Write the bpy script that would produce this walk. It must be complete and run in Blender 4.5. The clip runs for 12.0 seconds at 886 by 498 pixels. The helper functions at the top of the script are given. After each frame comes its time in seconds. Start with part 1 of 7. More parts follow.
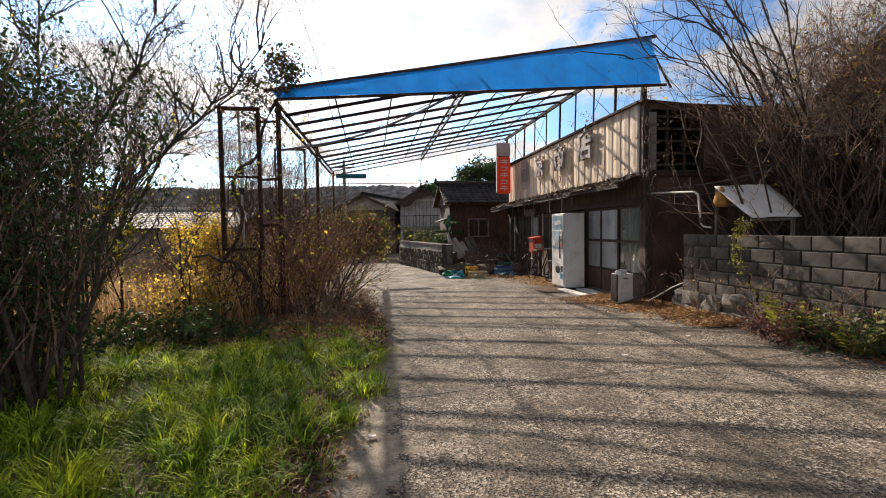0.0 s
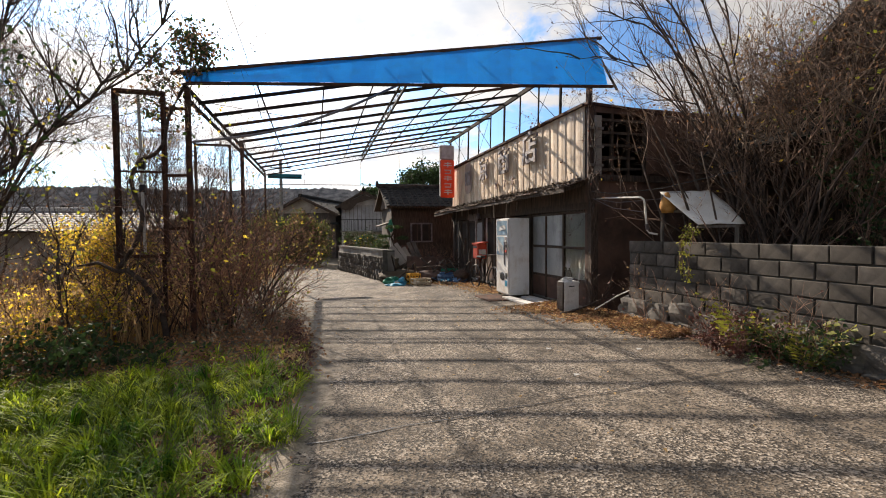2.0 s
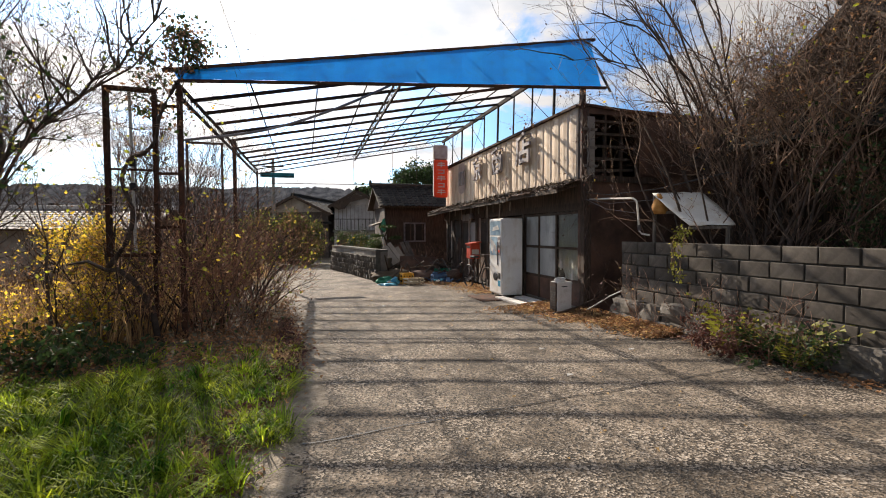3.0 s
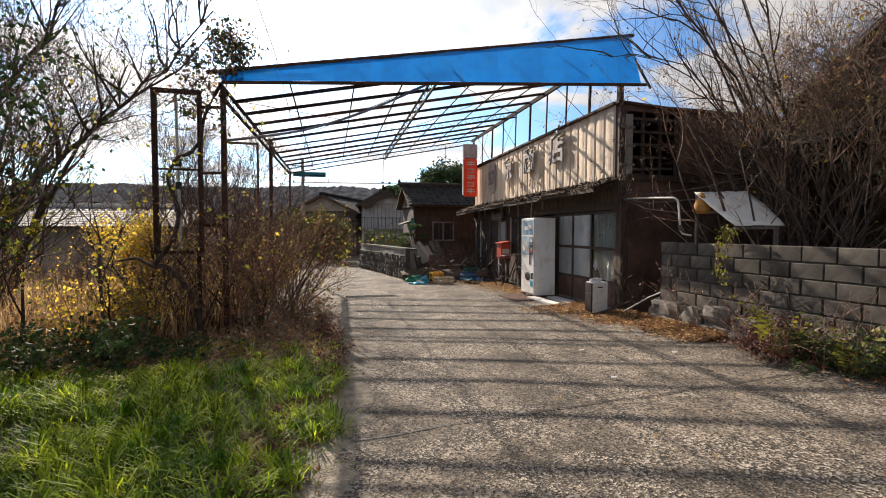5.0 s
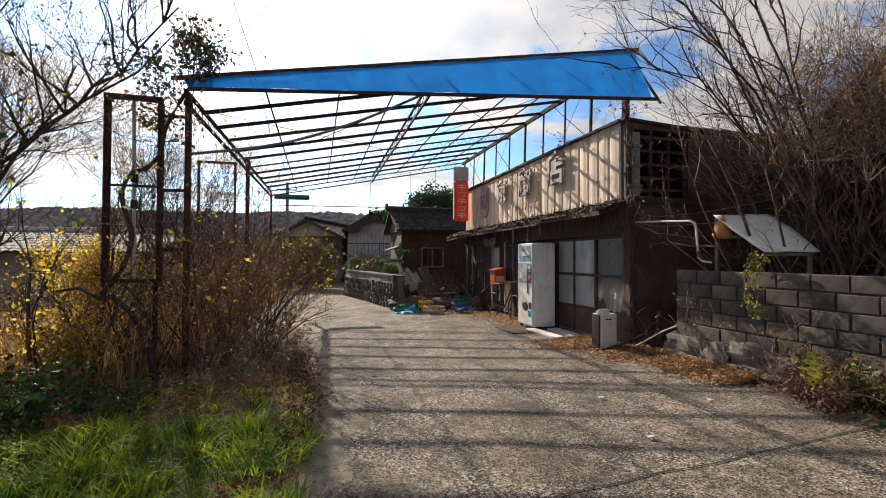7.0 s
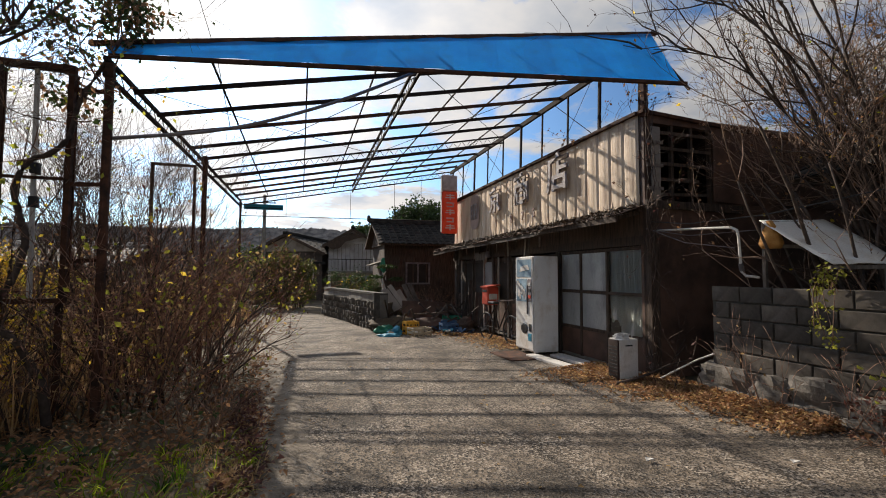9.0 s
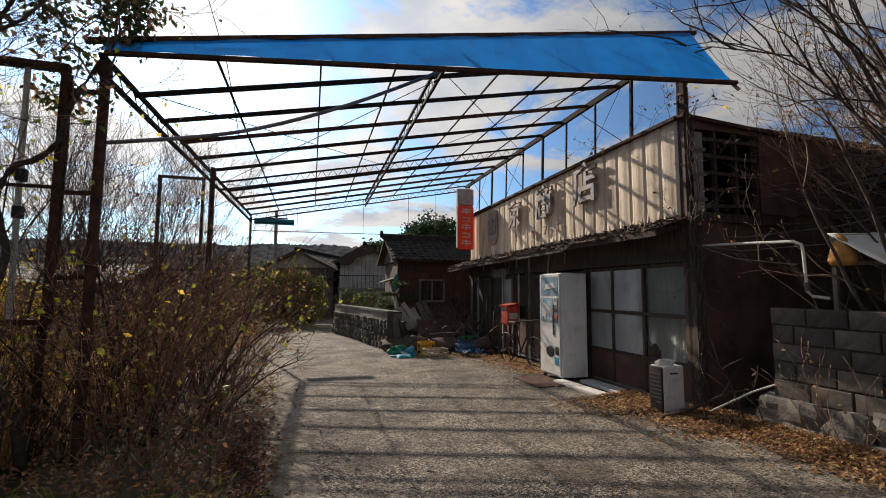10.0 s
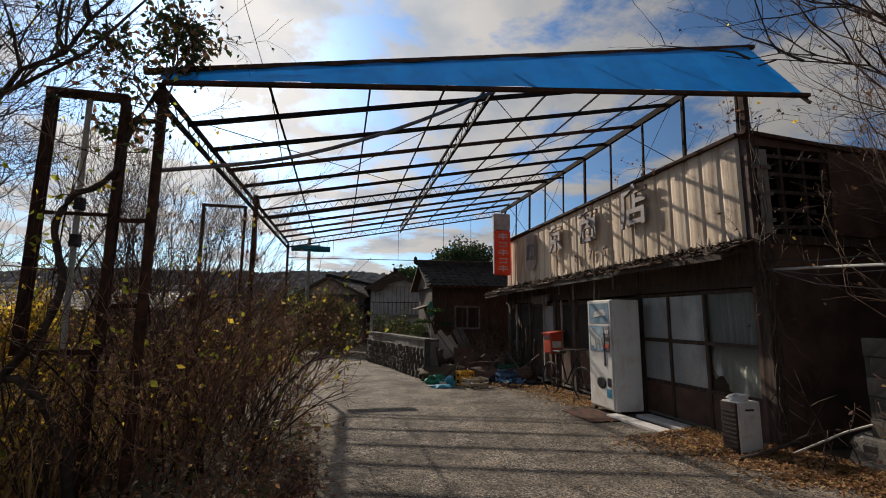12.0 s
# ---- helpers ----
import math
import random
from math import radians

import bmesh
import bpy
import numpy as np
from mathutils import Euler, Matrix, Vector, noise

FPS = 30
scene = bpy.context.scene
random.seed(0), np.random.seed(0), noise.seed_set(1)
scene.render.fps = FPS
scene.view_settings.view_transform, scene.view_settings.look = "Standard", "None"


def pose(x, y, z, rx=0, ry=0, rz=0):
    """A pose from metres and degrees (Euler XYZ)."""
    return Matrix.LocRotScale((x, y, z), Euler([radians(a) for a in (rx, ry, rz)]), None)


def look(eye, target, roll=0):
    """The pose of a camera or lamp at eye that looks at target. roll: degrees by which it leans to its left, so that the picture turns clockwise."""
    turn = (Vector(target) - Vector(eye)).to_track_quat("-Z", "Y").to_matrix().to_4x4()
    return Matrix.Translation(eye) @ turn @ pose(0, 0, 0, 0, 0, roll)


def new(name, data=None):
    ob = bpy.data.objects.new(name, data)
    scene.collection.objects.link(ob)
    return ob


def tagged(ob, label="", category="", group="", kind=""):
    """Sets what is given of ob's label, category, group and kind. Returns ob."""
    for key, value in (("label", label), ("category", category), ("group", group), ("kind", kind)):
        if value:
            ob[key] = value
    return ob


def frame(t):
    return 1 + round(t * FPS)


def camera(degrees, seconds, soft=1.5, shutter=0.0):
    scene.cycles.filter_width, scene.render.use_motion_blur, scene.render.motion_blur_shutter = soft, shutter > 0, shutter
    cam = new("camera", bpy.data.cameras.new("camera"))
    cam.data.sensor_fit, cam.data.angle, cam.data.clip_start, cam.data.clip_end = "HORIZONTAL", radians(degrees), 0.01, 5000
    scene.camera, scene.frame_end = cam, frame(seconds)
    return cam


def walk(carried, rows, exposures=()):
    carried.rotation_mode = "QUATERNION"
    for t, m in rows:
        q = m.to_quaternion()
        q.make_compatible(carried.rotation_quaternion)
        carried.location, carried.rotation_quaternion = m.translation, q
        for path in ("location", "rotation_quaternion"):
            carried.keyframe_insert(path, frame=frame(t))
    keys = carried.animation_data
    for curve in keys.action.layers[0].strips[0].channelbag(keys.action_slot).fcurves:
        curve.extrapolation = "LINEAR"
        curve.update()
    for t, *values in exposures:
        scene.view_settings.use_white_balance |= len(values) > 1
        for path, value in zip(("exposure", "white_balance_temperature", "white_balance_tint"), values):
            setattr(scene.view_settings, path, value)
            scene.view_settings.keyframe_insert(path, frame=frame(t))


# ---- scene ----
cam = camera(88.1, 12.0, soft=1.0)
METRES, EYE, TILT, LEAN, TURN = 4.1, 1.43, 0.8, 0.0, 0.0
ROWS = [
    (0.0, 0.0, 0.0, 0.0, -0.05, -3.37, 0.83),
    (0.5, 0.0071, 0.0721, 0.0059, -1.64, -3.3, 0.8),
    (1.0, 0.0033, 0.1308, 0.0032, -3.36, -3.13, 0.7),
    (1.5, 0.0179, 0.1597, -0.0001, -5.28, -2.97, 0.51),
    (2.0, 0.0309, 0.1644, -0.0005, -6.93, -2.87, 0.37),
    (2.5, 0.0309, 0.1645, 0.0001, -8.12, -2.84, 0.16),
    (4.5, -0.0064, 0.1671, 0.0006, -5.36, -3.13, -0.17),
    (5.0, -0.0181, 0.172, 0.0004, -4.83, -3.02, -0.14),
    (5.5, -0.022, 0.1911, -0.0016, -4.57, -2.37, -0.16),
    (6.0, -0.0114, 0.2454, -0.0013, -4.94, -1.55, -0.24),
    (6.5, -0.0118, 0.3044, -0.0028, -5.88, -0.58, -0.27),
    (7.0, -0.024, 0.3735, -0.002, -6.47, 0.23, -0.3),
    (9.0, -0.0036, 0.685, -0.0165, -8.4, 2.39, -0.34),
    (9.5, -0.0065, 0.7581, -0.0175, -8.26, 3.37, -0.39),
    (10.0, -0.0234, 0.8256, -0.0119, -7.11, 4.44, -0.5),
    (10.5, -0.0412, 0.8779, -0.0095, -5.67, 5.44, -0.6),
    (11.0, -0.0661, 0.8948, -0.0056, -4.33, 6.33, -0.52),
    (11.5, -0.0852, 0.8912, -0.0071, -3.7, 7.08, -0.47),
    (12.0, -0.087, 0.8863, -0.0079, -3.75, 7.66, -0.42),
]
walk(cam, [(t, pose(0, 0, EYE, TILT, LEAN, TURN) @ pose(METRES * x, METRES * y, METRES * z, 90 + pitch, roll, yaw)) for t, x, y, z, yaw, pitch, roll in ROWS],
     exposures=[(0.0, 0.70, 6950, 14), (2.5, 0.78, 6930, 13), (5.5, 0.83, 6830, 13), (7.0, 0.66, 6820, 13), (9.0, 0.32, 6800, 12), (10.0, 0.12, 6820, 12), (11.0, -0.14, 6830, 12), (12.0, -0.30, 6830, 12)])

# ---- world, sun ----
SUN_DIR = Vector((-0.354, 0.800, 0.485)).normalized()
world = bpy.data.worlds.new("sky")
scene.world = world
world.use_nodes = True
wn, wl = world.node_tree.nodes, world.node_tree.links
wn.clear()
w_out = wn.new("ShaderNodeOutputWorld")
w_bg = wn.new("ShaderNodeBackground")
w_sky = wn.new("ShaderNodeTexSky")
w_sky.sky_type = "NISHITA"
w_sky.sun_disc = False
w_sky.sun_elevation = math.asin(SUN_DIR.z)
w_sky.sun_rotation = math.atan2(SUN_DIR.x, SUN_DIR.y)
w_sky.dust_density = 0.5
w_tc = wn.new("ShaderNodeTexCoord")
# cloud deck: direction flattened on a plane overhead
w_sep = wn.new("ShaderNodeSeparateXYZ")
wl.new(w_tc.outputs["Generated"], w_sep.inputs[0])
w_add = wn.new("ShaderNodeMath"); w_add.operation = "ADD"; w_add.inputs[1].default_value = 0.16
w_max = wn.new("ShaderNodeMath"); w_max.operation = "MAXIMUM"; w_max.inputs[1].default_value = 0.05
wl.new(w_sep.outputs["Z"], w_add.inputs[0]); wl.new(w_add.outputs[0], w_max.inputs[0])
w_dx = wn.new("ShaderNodeMath"); w_dx.operation = "DIVIDE"
w_dy = wn.new("ShaderNodeMath"); w_dy.operation = "DIVIDE"
wl.new(w_sep.outputs["X"], w_dx.inputs[0]); wl.new(w_max.outputs[0], w_dx.inputs[1])
wl.new(w_sep.outputs["Y"], w_dy.inputs[0]); wl.new(w_max.outputs[0], w_dy.inputs[1])
w_com = wn.new("ShaderNodeCombineXYZ")
wl.new(w_dx.outputs[0], w_com.inputs[0]); wl.new(w_dy.outputs[0], w_com.inputs[1])
w_com.inputs[2].default_value = 5.2
w_n1 = wn.new("ShaderNodeTexNoise"); w_n1.inputs["Scale"].default_value = 1.75; w_n1.inputs["Detail"].default_value = 9; w_n1.inputs["Roughness"].default_value = 0.62; w_n1.inputs["Distortion"].default_value = 0.25
w_n2 = wn.new("ShaderNodeTexNoise"); w_n2.inputs["Scale"].default_value = 2.9; w_n2.inputs["Detail"].default_value = 6
wl.new(w_com.outputs[0], w_n1.inputs["Vector"]); wl.new(w_com.outputs[0], w_n2.inputs["Vector"])
w_r1 = wn.new("ShaderNodeValToRGB")
w_r1.color_ramp.elements[0].position, w_r1.color_ramp.elements[1].position = 0.43, 0.53
wl.new(w_n1.outputs["Fac"], w_r1.inputs["Fac"])
w_r2 = wn.new("ShaderNodeValToRGB")
w_r2.color_ramp.elements[0].position, w_r2.color_ramp.elements[1].position = 0.33, 0.56
w_r2.color_ramp.elements[0].color, w_r2.color_ramp.elements[1].color = (4.3, 4.8, 5.5, 1), (6.6, 6.6, 6.6, 1)
wl.new(w_n2.outputs["Fac"], w_r2.inputs["Fac"])
w_mix = wn.new("ShaderNodeMix"); w_mix.data_type = "RGBA"
wl.new(w_r1.outputs["Color"], w_mix.inputs["Factor"])
w_br = wn.new("ShaderNodeVectorMath"); w_br.operation = "MULTIPLY"; w_br.inputs[1].default_value = (0.75, 1.08, 1.42)
wl.new(w_sky.outputs["Color"], w_br.inputs[0])
wl.new(w_br.outputs[0], w_mix.inputs["A"])
wl.new(w_r2.outputs["Color"], w_mix.inputs["B"])
# brighter haze and cloud round the sun
w_dot = wn.new("ShaderNodeVectorMath"); w_dot.operation = "DOT_PRODUCT"; w_dot.inputs[1].default_value = SUN_DIR
wl.new(w_tc.outputs["Generated"], w_dot.inputs[0])
w_cl = wn.new("ShaderNodeMath"); w_cl.operation = "MAXIMUM"; w_cl.inputs[1].default_value = 0.0
w_p1 = wn.new("ShaderNodeMath"); w_p1.operation = "POWER"; w_p1.inputs[1].default_value = 5.0
w_p2 = wn.new("ShaderNodeMath"); w_p2.operation = "MULTIPLY_ADD"; w_p2.inputs[1].default_value = 2.1; w_p2.inputs[2].default_value = 1.0
wl.new(w_dot.outputs["Value"], w_cl.inputs[0]); wl.new(w_cl.outputs[0], w_p1.inputs[0]); wl.new(w_p1.outputs[0], w_p2.inputs[0])
w_gl = wn.new("ShaderNodeVectorMath"); w_gl.operation = "SCALE"
wl.new(w_mix.outputs["Result"], w_gl.inputs[0]); wl.new(w_p2.outputs[0], w_gl.inputs["Scale"])
wl.new(w_gl.outputs[0], w_bg.inputs["Color"])
w_bg.inputs["Strength"].default_value = 0.053
wl.new(w_bg.outputs[0], w_out.inputs["Surface"])

sun = new("sun", bpy.data.lights.new("sun", "SUN"))
sun.data.energy, sun.data.angle, sun.data.color = 5.0, radians(0.6), (1.0, 0.91, 0.78)
sun.matrix_world = look(SUN_DIR * 60, (0, 0, 0))


# ---- materials ----
def mat(name, c1, c2, scale=6.0, rough=0.8, metal=0.0, bump=0.25, fine=60.0, spread=0.18, stain=None, stain_amt=0.4,
        stain_scale=1.3, trans=0.0, island=False, stretch=(1, 1, 1), spec=0.4, vary=0.4):
    """Two-tone surface: broad mottling c1-c2, fine grain, stains of their own shape and relief."""
    m = bpy.data.materials.new(name)
    m.use_nodes = True
    n, l = m.node_tree.nodes, m.node_tree.links
    b = n["Principled BSDF"]
    tc = n.new("ShaderNodeTexCoord")
    mp = n.new("ShaderNodeMapping")
    mp.inputs["Scale"].default_value = stretch
    l.new(tc.outputs["Object"], mp.inputs["Vector"])
    n1 = n.new("ShaderNodeTexNoise"); n1.inputs["Scale"].default_value = scale; n1.inputs["Detail"].default_value = 5
    n2 = n.new("ShaderNodeTexNoise"); n2.inputs["Scale"].default_value = fine; n2.inputs["Detail"].default_value = 3
    l.new(mp.outputs[0], n1.inputs["Vector"]); l.new(mp.outputs[0], n2.inputs["Vector"])
    r = n.new("ShaderNodeValToRGB")
    r.color_ramp.elements[0].position, r.color_ramp.elements[1].position = 0.5 - spread, 0.5 + spread
    r.color_ramp.elements[0].color, r.color_ramp.elements[1].color = (*c1, 1), (*c2, 1)
    l.new(n1.outputs["Fac"], r.inputs["Fac"])
    col = r.outputs["Color"]
    if stain:
        n3 = n.new("ShaderNodeTexNoise"); n3.inputs["Scale"].default_value = stain_scale; n3.inputs["Detail"].default_value = 7; n3.inputs["Roughness"].default_value = 0.65
        l.new(mp.outputs[0], n3.inputs["Vector"])
        r3 = n.new("ShaderNodeValToRGB")
        r3.color_ramp.elements[0].position, r3.color_ramp.elements[1].position = 0.5, 0.66
        r3.color_ramp.elements[0].color, r3.color_ramp.elements[1].color = (0, 0, 0, 1), (stain_amt,) * 3 + (1,)
        l.new(n3.outputs["Fac"], r3.inputs["Fac"])
        mx = n.new("ShaderNodeMix"); mx.data_type = "RGBA"
        l.new(r3.outputs["Color"], mx.inputs["Factor"]); l.new(col, mx.inputs["A"]); mx.inputs["B"].default_value = (*stain, 1)
        col = mx.outputs["Result"]
    # grain and piece-to-piece change in value
    hs = n.new("ShaderNodeHueSaturation")
    mr = n.new("ShaderNodeMapRange"); mr.inputs["To Min"].default_value, mr.inputs["To Max"].default_value = 0.78, 1.22
    l.new(n2.outputs["Fac"], mr.inputs["Value"])
    if island:
        g = n.new("ShaderNodeNewGeometry")
        m2 = n.new("ShaderNodeMapRange"); m2.inputs["To Min"].default_value, m2.inputs["To Max"].default_value = 1 - vary, 1 + vary
        l.new(g.outputs["Random Per Island"], m2.inputs["Value"])
        val = m2.outputs[0]
    else:
        oi = n.new("ShaderNodeObjectInfo")
        m2 = n.new("ShaderNodeMapRange"); m2.inputs["To Min"].default_value, m2.inputs["To Max"].default_value = 1 - vary * 0.45, 1 + vary * 0.45
        l.new(oi.outputs["Random"], m2.inputs["Value"])
        val = m2.outputs[0]
    mu = n.new("ShaderNodeMath"); mu.operation = "MULTIPLY"
    l.new(mr.outputs[0], mu.inputs[0]); l.new(val, mu.inputs[1])
    l.new(mu.outputs[0], hs.inputs["Value"]); l.new(col, hs.inputs["Color"])
    l.new(hs.outputs["Color"], b.inputs["Base Color"])
    b.inputs["Roughness"].default_value, b.inputs["Metallic"].default_value = rough, metal
    b.inputs["Specular IOR Level"].default_value = spec
    if bump:
        bp = n.new("ShaderNodeBump"); bp.inputs["Strength"].default_value = bump; bp.inputs["Distance"].default_value = 0.01
        l.new(n2.outputs["Fac"], bp.inputs["Height"]); l.new(bp.outputs[0], b.inputs["Normal"])
    if trans:
        tr = n.new("ShaderNodeBsdfTranslucent")
        l.new(hs.outputs["Color"], tr.inputs["Color"])
        ms = n.new("ShaderNodeMixShader"); ms.inputs[0].default_value = trans
        l.new(b.outputs[0], ms.inputs[1]); l.new(tr.outputs[0], ms.inputs[2])
        l.new(ms.outputs[0], n["Material Output"].inputs["Surface"])
    return m


RUST = mat("rusted_steel", (0.028, 0.017, 0.014), (0.10, 0.044, 0.026), 9, 0.85, 0.0, 0.4, spec=0.2)
DARKSTEEL = mat("dark_steel", (0.012, 0.011, 0.011), (0.042, 0.028, 0.022), 7, 0.9, 0.0, 0.3, spec=0.15)
BLUE = mat("blue_sheet", (0.0, 0.22, 0.78), (0.005, 0.30, 0.90), 1.5, 0.5, 0, 0.05, 40, 0.3, (0.03, 0.16, 0.5), 0.3, 2.2, trans=0.62, stretch=(2.5, 2.5, 0.6), vary=0.06)
TEAL = mat("teal_sheet", (0.008, 0.17, 0.23), (0.025, 0.28, 0.36), 3, 0.5, 0, 0.1, trans=0.4)
CREAM = mat("cream_painted_metal", (0.52, 0.39, 0.265), (0.72, 0.57, 0.42), 1.6, 0.65, 0, 0.15, 70, 0.25, (0.26, 0.13, 0.07), 0.55, 2.6, stretch=(3, 3, 0.5))
PURPLE = mat("faded_purple_paint", (0.27, 0.18, 0.15), (0.38, 0.28, 0.23), 3, 0.7)
GREYMETAL = mat("weathered_letter_metal", (0.10, 0.09, 0.10), (0.22, 0.19, 0.19), 8, 0.55, 0.2)
LETTERMETAL = mat("lilac_grey_letter_metal", (0.22, 0.19, 0.19), (0.38, 0.335, 0.33), 8, 0.6, 0.0)
DARKWOOD = mat("dark_weathered_wood", (0.022, 0.015, 0.011), (0.105, 0.07, 0.05), 5, 0.85, 0, 0.5, 50, 0.2, stretch=(6, 6, 0.7))
BROWNWALL = mat("brown_sheet_wall", (0.05, 0.028, 0.021), (0.155, 0.086, 0.06), 2.2, 0.75, 0, 0.3, 60, 0.2, (0.04, 0.025, 0.018), 0.7, 1.6)
GREYWOOD = mat("grey_bleached_wood", (0.09, 0.075, 0.065), (0.24, 0.20, 0.17), 5, 0.85, 0, 0.5, 60, 0.2, stretch=(5, 5, 0.8))
PLASTER = mat("old_plaster", (0.22, 0.19, 0.16), (0.36, 0.32, 0.28), 2.0, 0.9, 0, 0.3, 50, 0.2, (0.12, 0.09, 0.07), 0.6, 1.2)
WHITEWALL = mat("white_weathered_boarding", (0.40, 0.38, 0.38), (0.62, 0.60, 0.60), 2.0, 0.8, 0, 0.2, 40, 0.25, (0.22, 0.16, 0.14), 0.5, 0.9)
WHITE = mat("white_enamel", (0.70, 0.68, 0.64), (0.83, 0.81, 0.77), 2.5, 0.4, 0, 0.04, 60, 0.3, (0.45, 0.33, 0.2), 0.45, 3.0)
OFFWHITE = mat("dirty_white_board", (0.45, 0.43, 0.40), (0.68, 0.66, 0.63), 3, 0.7, 0, 0.15, 60, 0.25, (0.2, 0.15, 0.1), 0.6, 3.0)
PANELBLUE = mat("faded_blue_panel", (0.10, 0.19, 0.28), (0.34, 0.45, 0.52), 4, 0.35, 0, 0.05)
BLACK = mat("black_plastic", (0.012, 0.012, 0.013), (0.03, 0.03, 0.032), 6, 0.45, 0, 0.1)
BROWNPANEL = mat("dark_brown_grille", (0.02, 0.012, 0.01), (0.05, 0.028, 0.022), 6, 0.5)
RED = mat("faded_red_paint", (0.46, 0.035, 0.015), (0.62, 0.075, 0.03), 5, 0.5, 0, 0.1, 60, 0.25, (0.2, 0.05, 0.03), 0.5, 4)
ORANGE = mat("orange_red_sign_face", (0.66, 0.075, 0.025), (0.80, 0.13, 0.05), 3, 0.45, 0, 0.05, trans=0.25)
FADEDPINK = mat("faded_pink_sign_top", (0.42, 0.30, 0.28), (0.60, 0.48, 0.45), 5, 0.5, 0, 0.05)
AMBER = mat("orange_brown_cloth", (0.32, 0.14, 0.03), (0.52, 0.27, 0.08), 6, 0.8)
YELLOW = mat("yellow_plastic", (0.55, 0.28, 0.02), (0.70, 0.40, 0.05), 5, 0.5)
BEIGE = mat("beige_plastic", (0.36, 0.29, 0.19), (0.50, 0.42, 0.30), 5, 0.6)
BLUEPLAST = mat("blue_plastic", (0.02, 0.06, 0.14), (0.05, 0.13, 0.26), 5, 0.5)
CYANPLAST = mat("cyan_sheet", (0.03, 0.25, 0.40), (0.08, 0.40, 0.55), 6, 0.5)
GREENPLAST = mat("green_sheet", (0.01, 0.13, 0.08), (0.03, 0.24, 0.14), 6, 0.6)
BLOCK = mat("concrete_block", (0.052, 0.044, 0.037), (0.135, 0.116, 0.098), 7, 0.92, 0, 0.35, 150, 0.2, (0.035, 0.03, 0.026), 0.8, 2.2, vary=0.75)
MORTAR = mat("mortar", (0.05, 0.047, 0.042), (0.09, 0.085, 0.075), 9, 0.95, 0, 0.5)
STONE = mat("rough_granite", (0.058, 0.051, 0.044), (0.195, 0.176, 0.154), 7, 0.9, 0, 0.8, 40, 0.22, (0.10, 0.09, 0.08), 0.7, 2.4)
ROOFTILE = mat("dark_glazed_tile", (0.012, 0.012, 0.012), (0.042, 0.040, 0.037), 5, 0.8, 0, 0.3, 50, spec=0.12, vary=0.8)
TILEGREY = mat("grey_roof_tile", (0.075, 0.072, 0.072), (0.18, 0.172, 0.17), 4, 0.68, 0, 0.2, 50)
CONCRETE = mat("old_concrete", (0.13, 0.12, 0.108), (0.25, 0.235, 0.21), 3, 0.92, 0, 0.4, 80, 0.2, (0.12, 0.11, 0.09), 0.6, 1.4)
SOIL = mat("dry_soil", (0.06, 0.045, 0.03), (0.15, 0.115, 0.075), 1.4, 0.95, 0, 0.9, 40, 0.2, (0.07, 0.075, 0.03), 0.6, 0.8)
BARK = mat("dark_bark", (0.035, 0.024, 0.018), (0.10, 0.07, 0.055), 12, 0.9, 0, 0.5, 60)
TWIG = mat("red_brown_twig", (0.12, 0.065, 0.045), (0.33, 0.20, 0.14), 10, 0.85, 0, 0.2, 60, island=True)
PALETWIG = mat("pale_dry_twig", (0.13, 0.095, 0.07), (0.27, 0.20, 0.145), 10, 0.85, 0, 0.2, 60, island=True)
DARKTWIG = mat("dark_brown_twig", (0.036, 0.025, 0.02), (0.14, 0.095, 0.072), 10, 0.85, 0, 0.2, 60, island=True)
REDTWIG = mat("dark_red_twig", (0.12, 0.052, 0.036), (0.34, 0.175, 0.115), 10, 0.85, 0, 0.2, 60, island=True, vary=0.6)
GREYTWIG = mat("grey_brown_twig", (0.11, 0.068, 0.05), (0.32, 0.21, 0.15), 10, 0.85, 0, 0.2, 60, island=True)
DULLWOOD = mat("dull_grey_brown_wood", (0.045, 0.036, 0.03), (0.13, 0.105, 0.088), 5, 0.85, 0, 0.5, 60, 0.2, stretch=(5, 5, 0.8))
LEAFRED = mat("dark_red_leaf", (0.06, 0.022, 0.018), (0.15, 0.06, 0.045), 9, 0.6, 0, 0, trans=0.25, island=True)
LEAFOLIVE = mat("olive_leaf", (0.07, 0.08, 0.014), (0.17, 0.17, 0.03), 9, 0.5, 0, 0, trans=0.35, island=True)
LEAFYELLOW = mat("yellow_leaf", (0.68, 0.44, 0.04), (0.84, 0.62, 0.09), 9, 0.6, 0, 0, trans=0.7, island=True)
LEAFGREEN = mat("dark_green_leaf", (0.018, 0.04, 0.012), (0.055, 0.09, 0.024), 9, 0.62, 0, 0, trans=0.3, island=True)
LEAFLIME = mat("lime_green_leaf", (0.30, 0.34, 0.03), (0.46, 0.46, 0.06), 9, 0.55, 0, 0, trans=0.6, island=True)
LEAFBROWN = mat("dry_brown_leaf", (0.19, 0.095, 0.048), (0.42, 0.23, 0.115), 9, 0.8, 0, 0, trans=0.35, island=True)
LEAFMOSS = mat("yellow_green_weed_leaf", (0.17, 0.19, 0.028), (0.36, 0.34, 0.05), 9, 0.55, 0, 0, trans=0.45, island=True)
LEAFTAN = mat("tan_dry_leaf", (0.36, 0.23, 0.10), (0.56, 0.38, 0.18), 9, 0.8, 0, 0, trans=0.45, island=True)
# older grass, with the shade of the gaps between tufts in its colour
GRASSDARK = mat("old_shaded_grass", (0.055, 0.13, 0.011), (0.21, 0.29, 0.028), 3.0, 0.6, 0, 0, trans=0.45, island=True, vary=0.7)
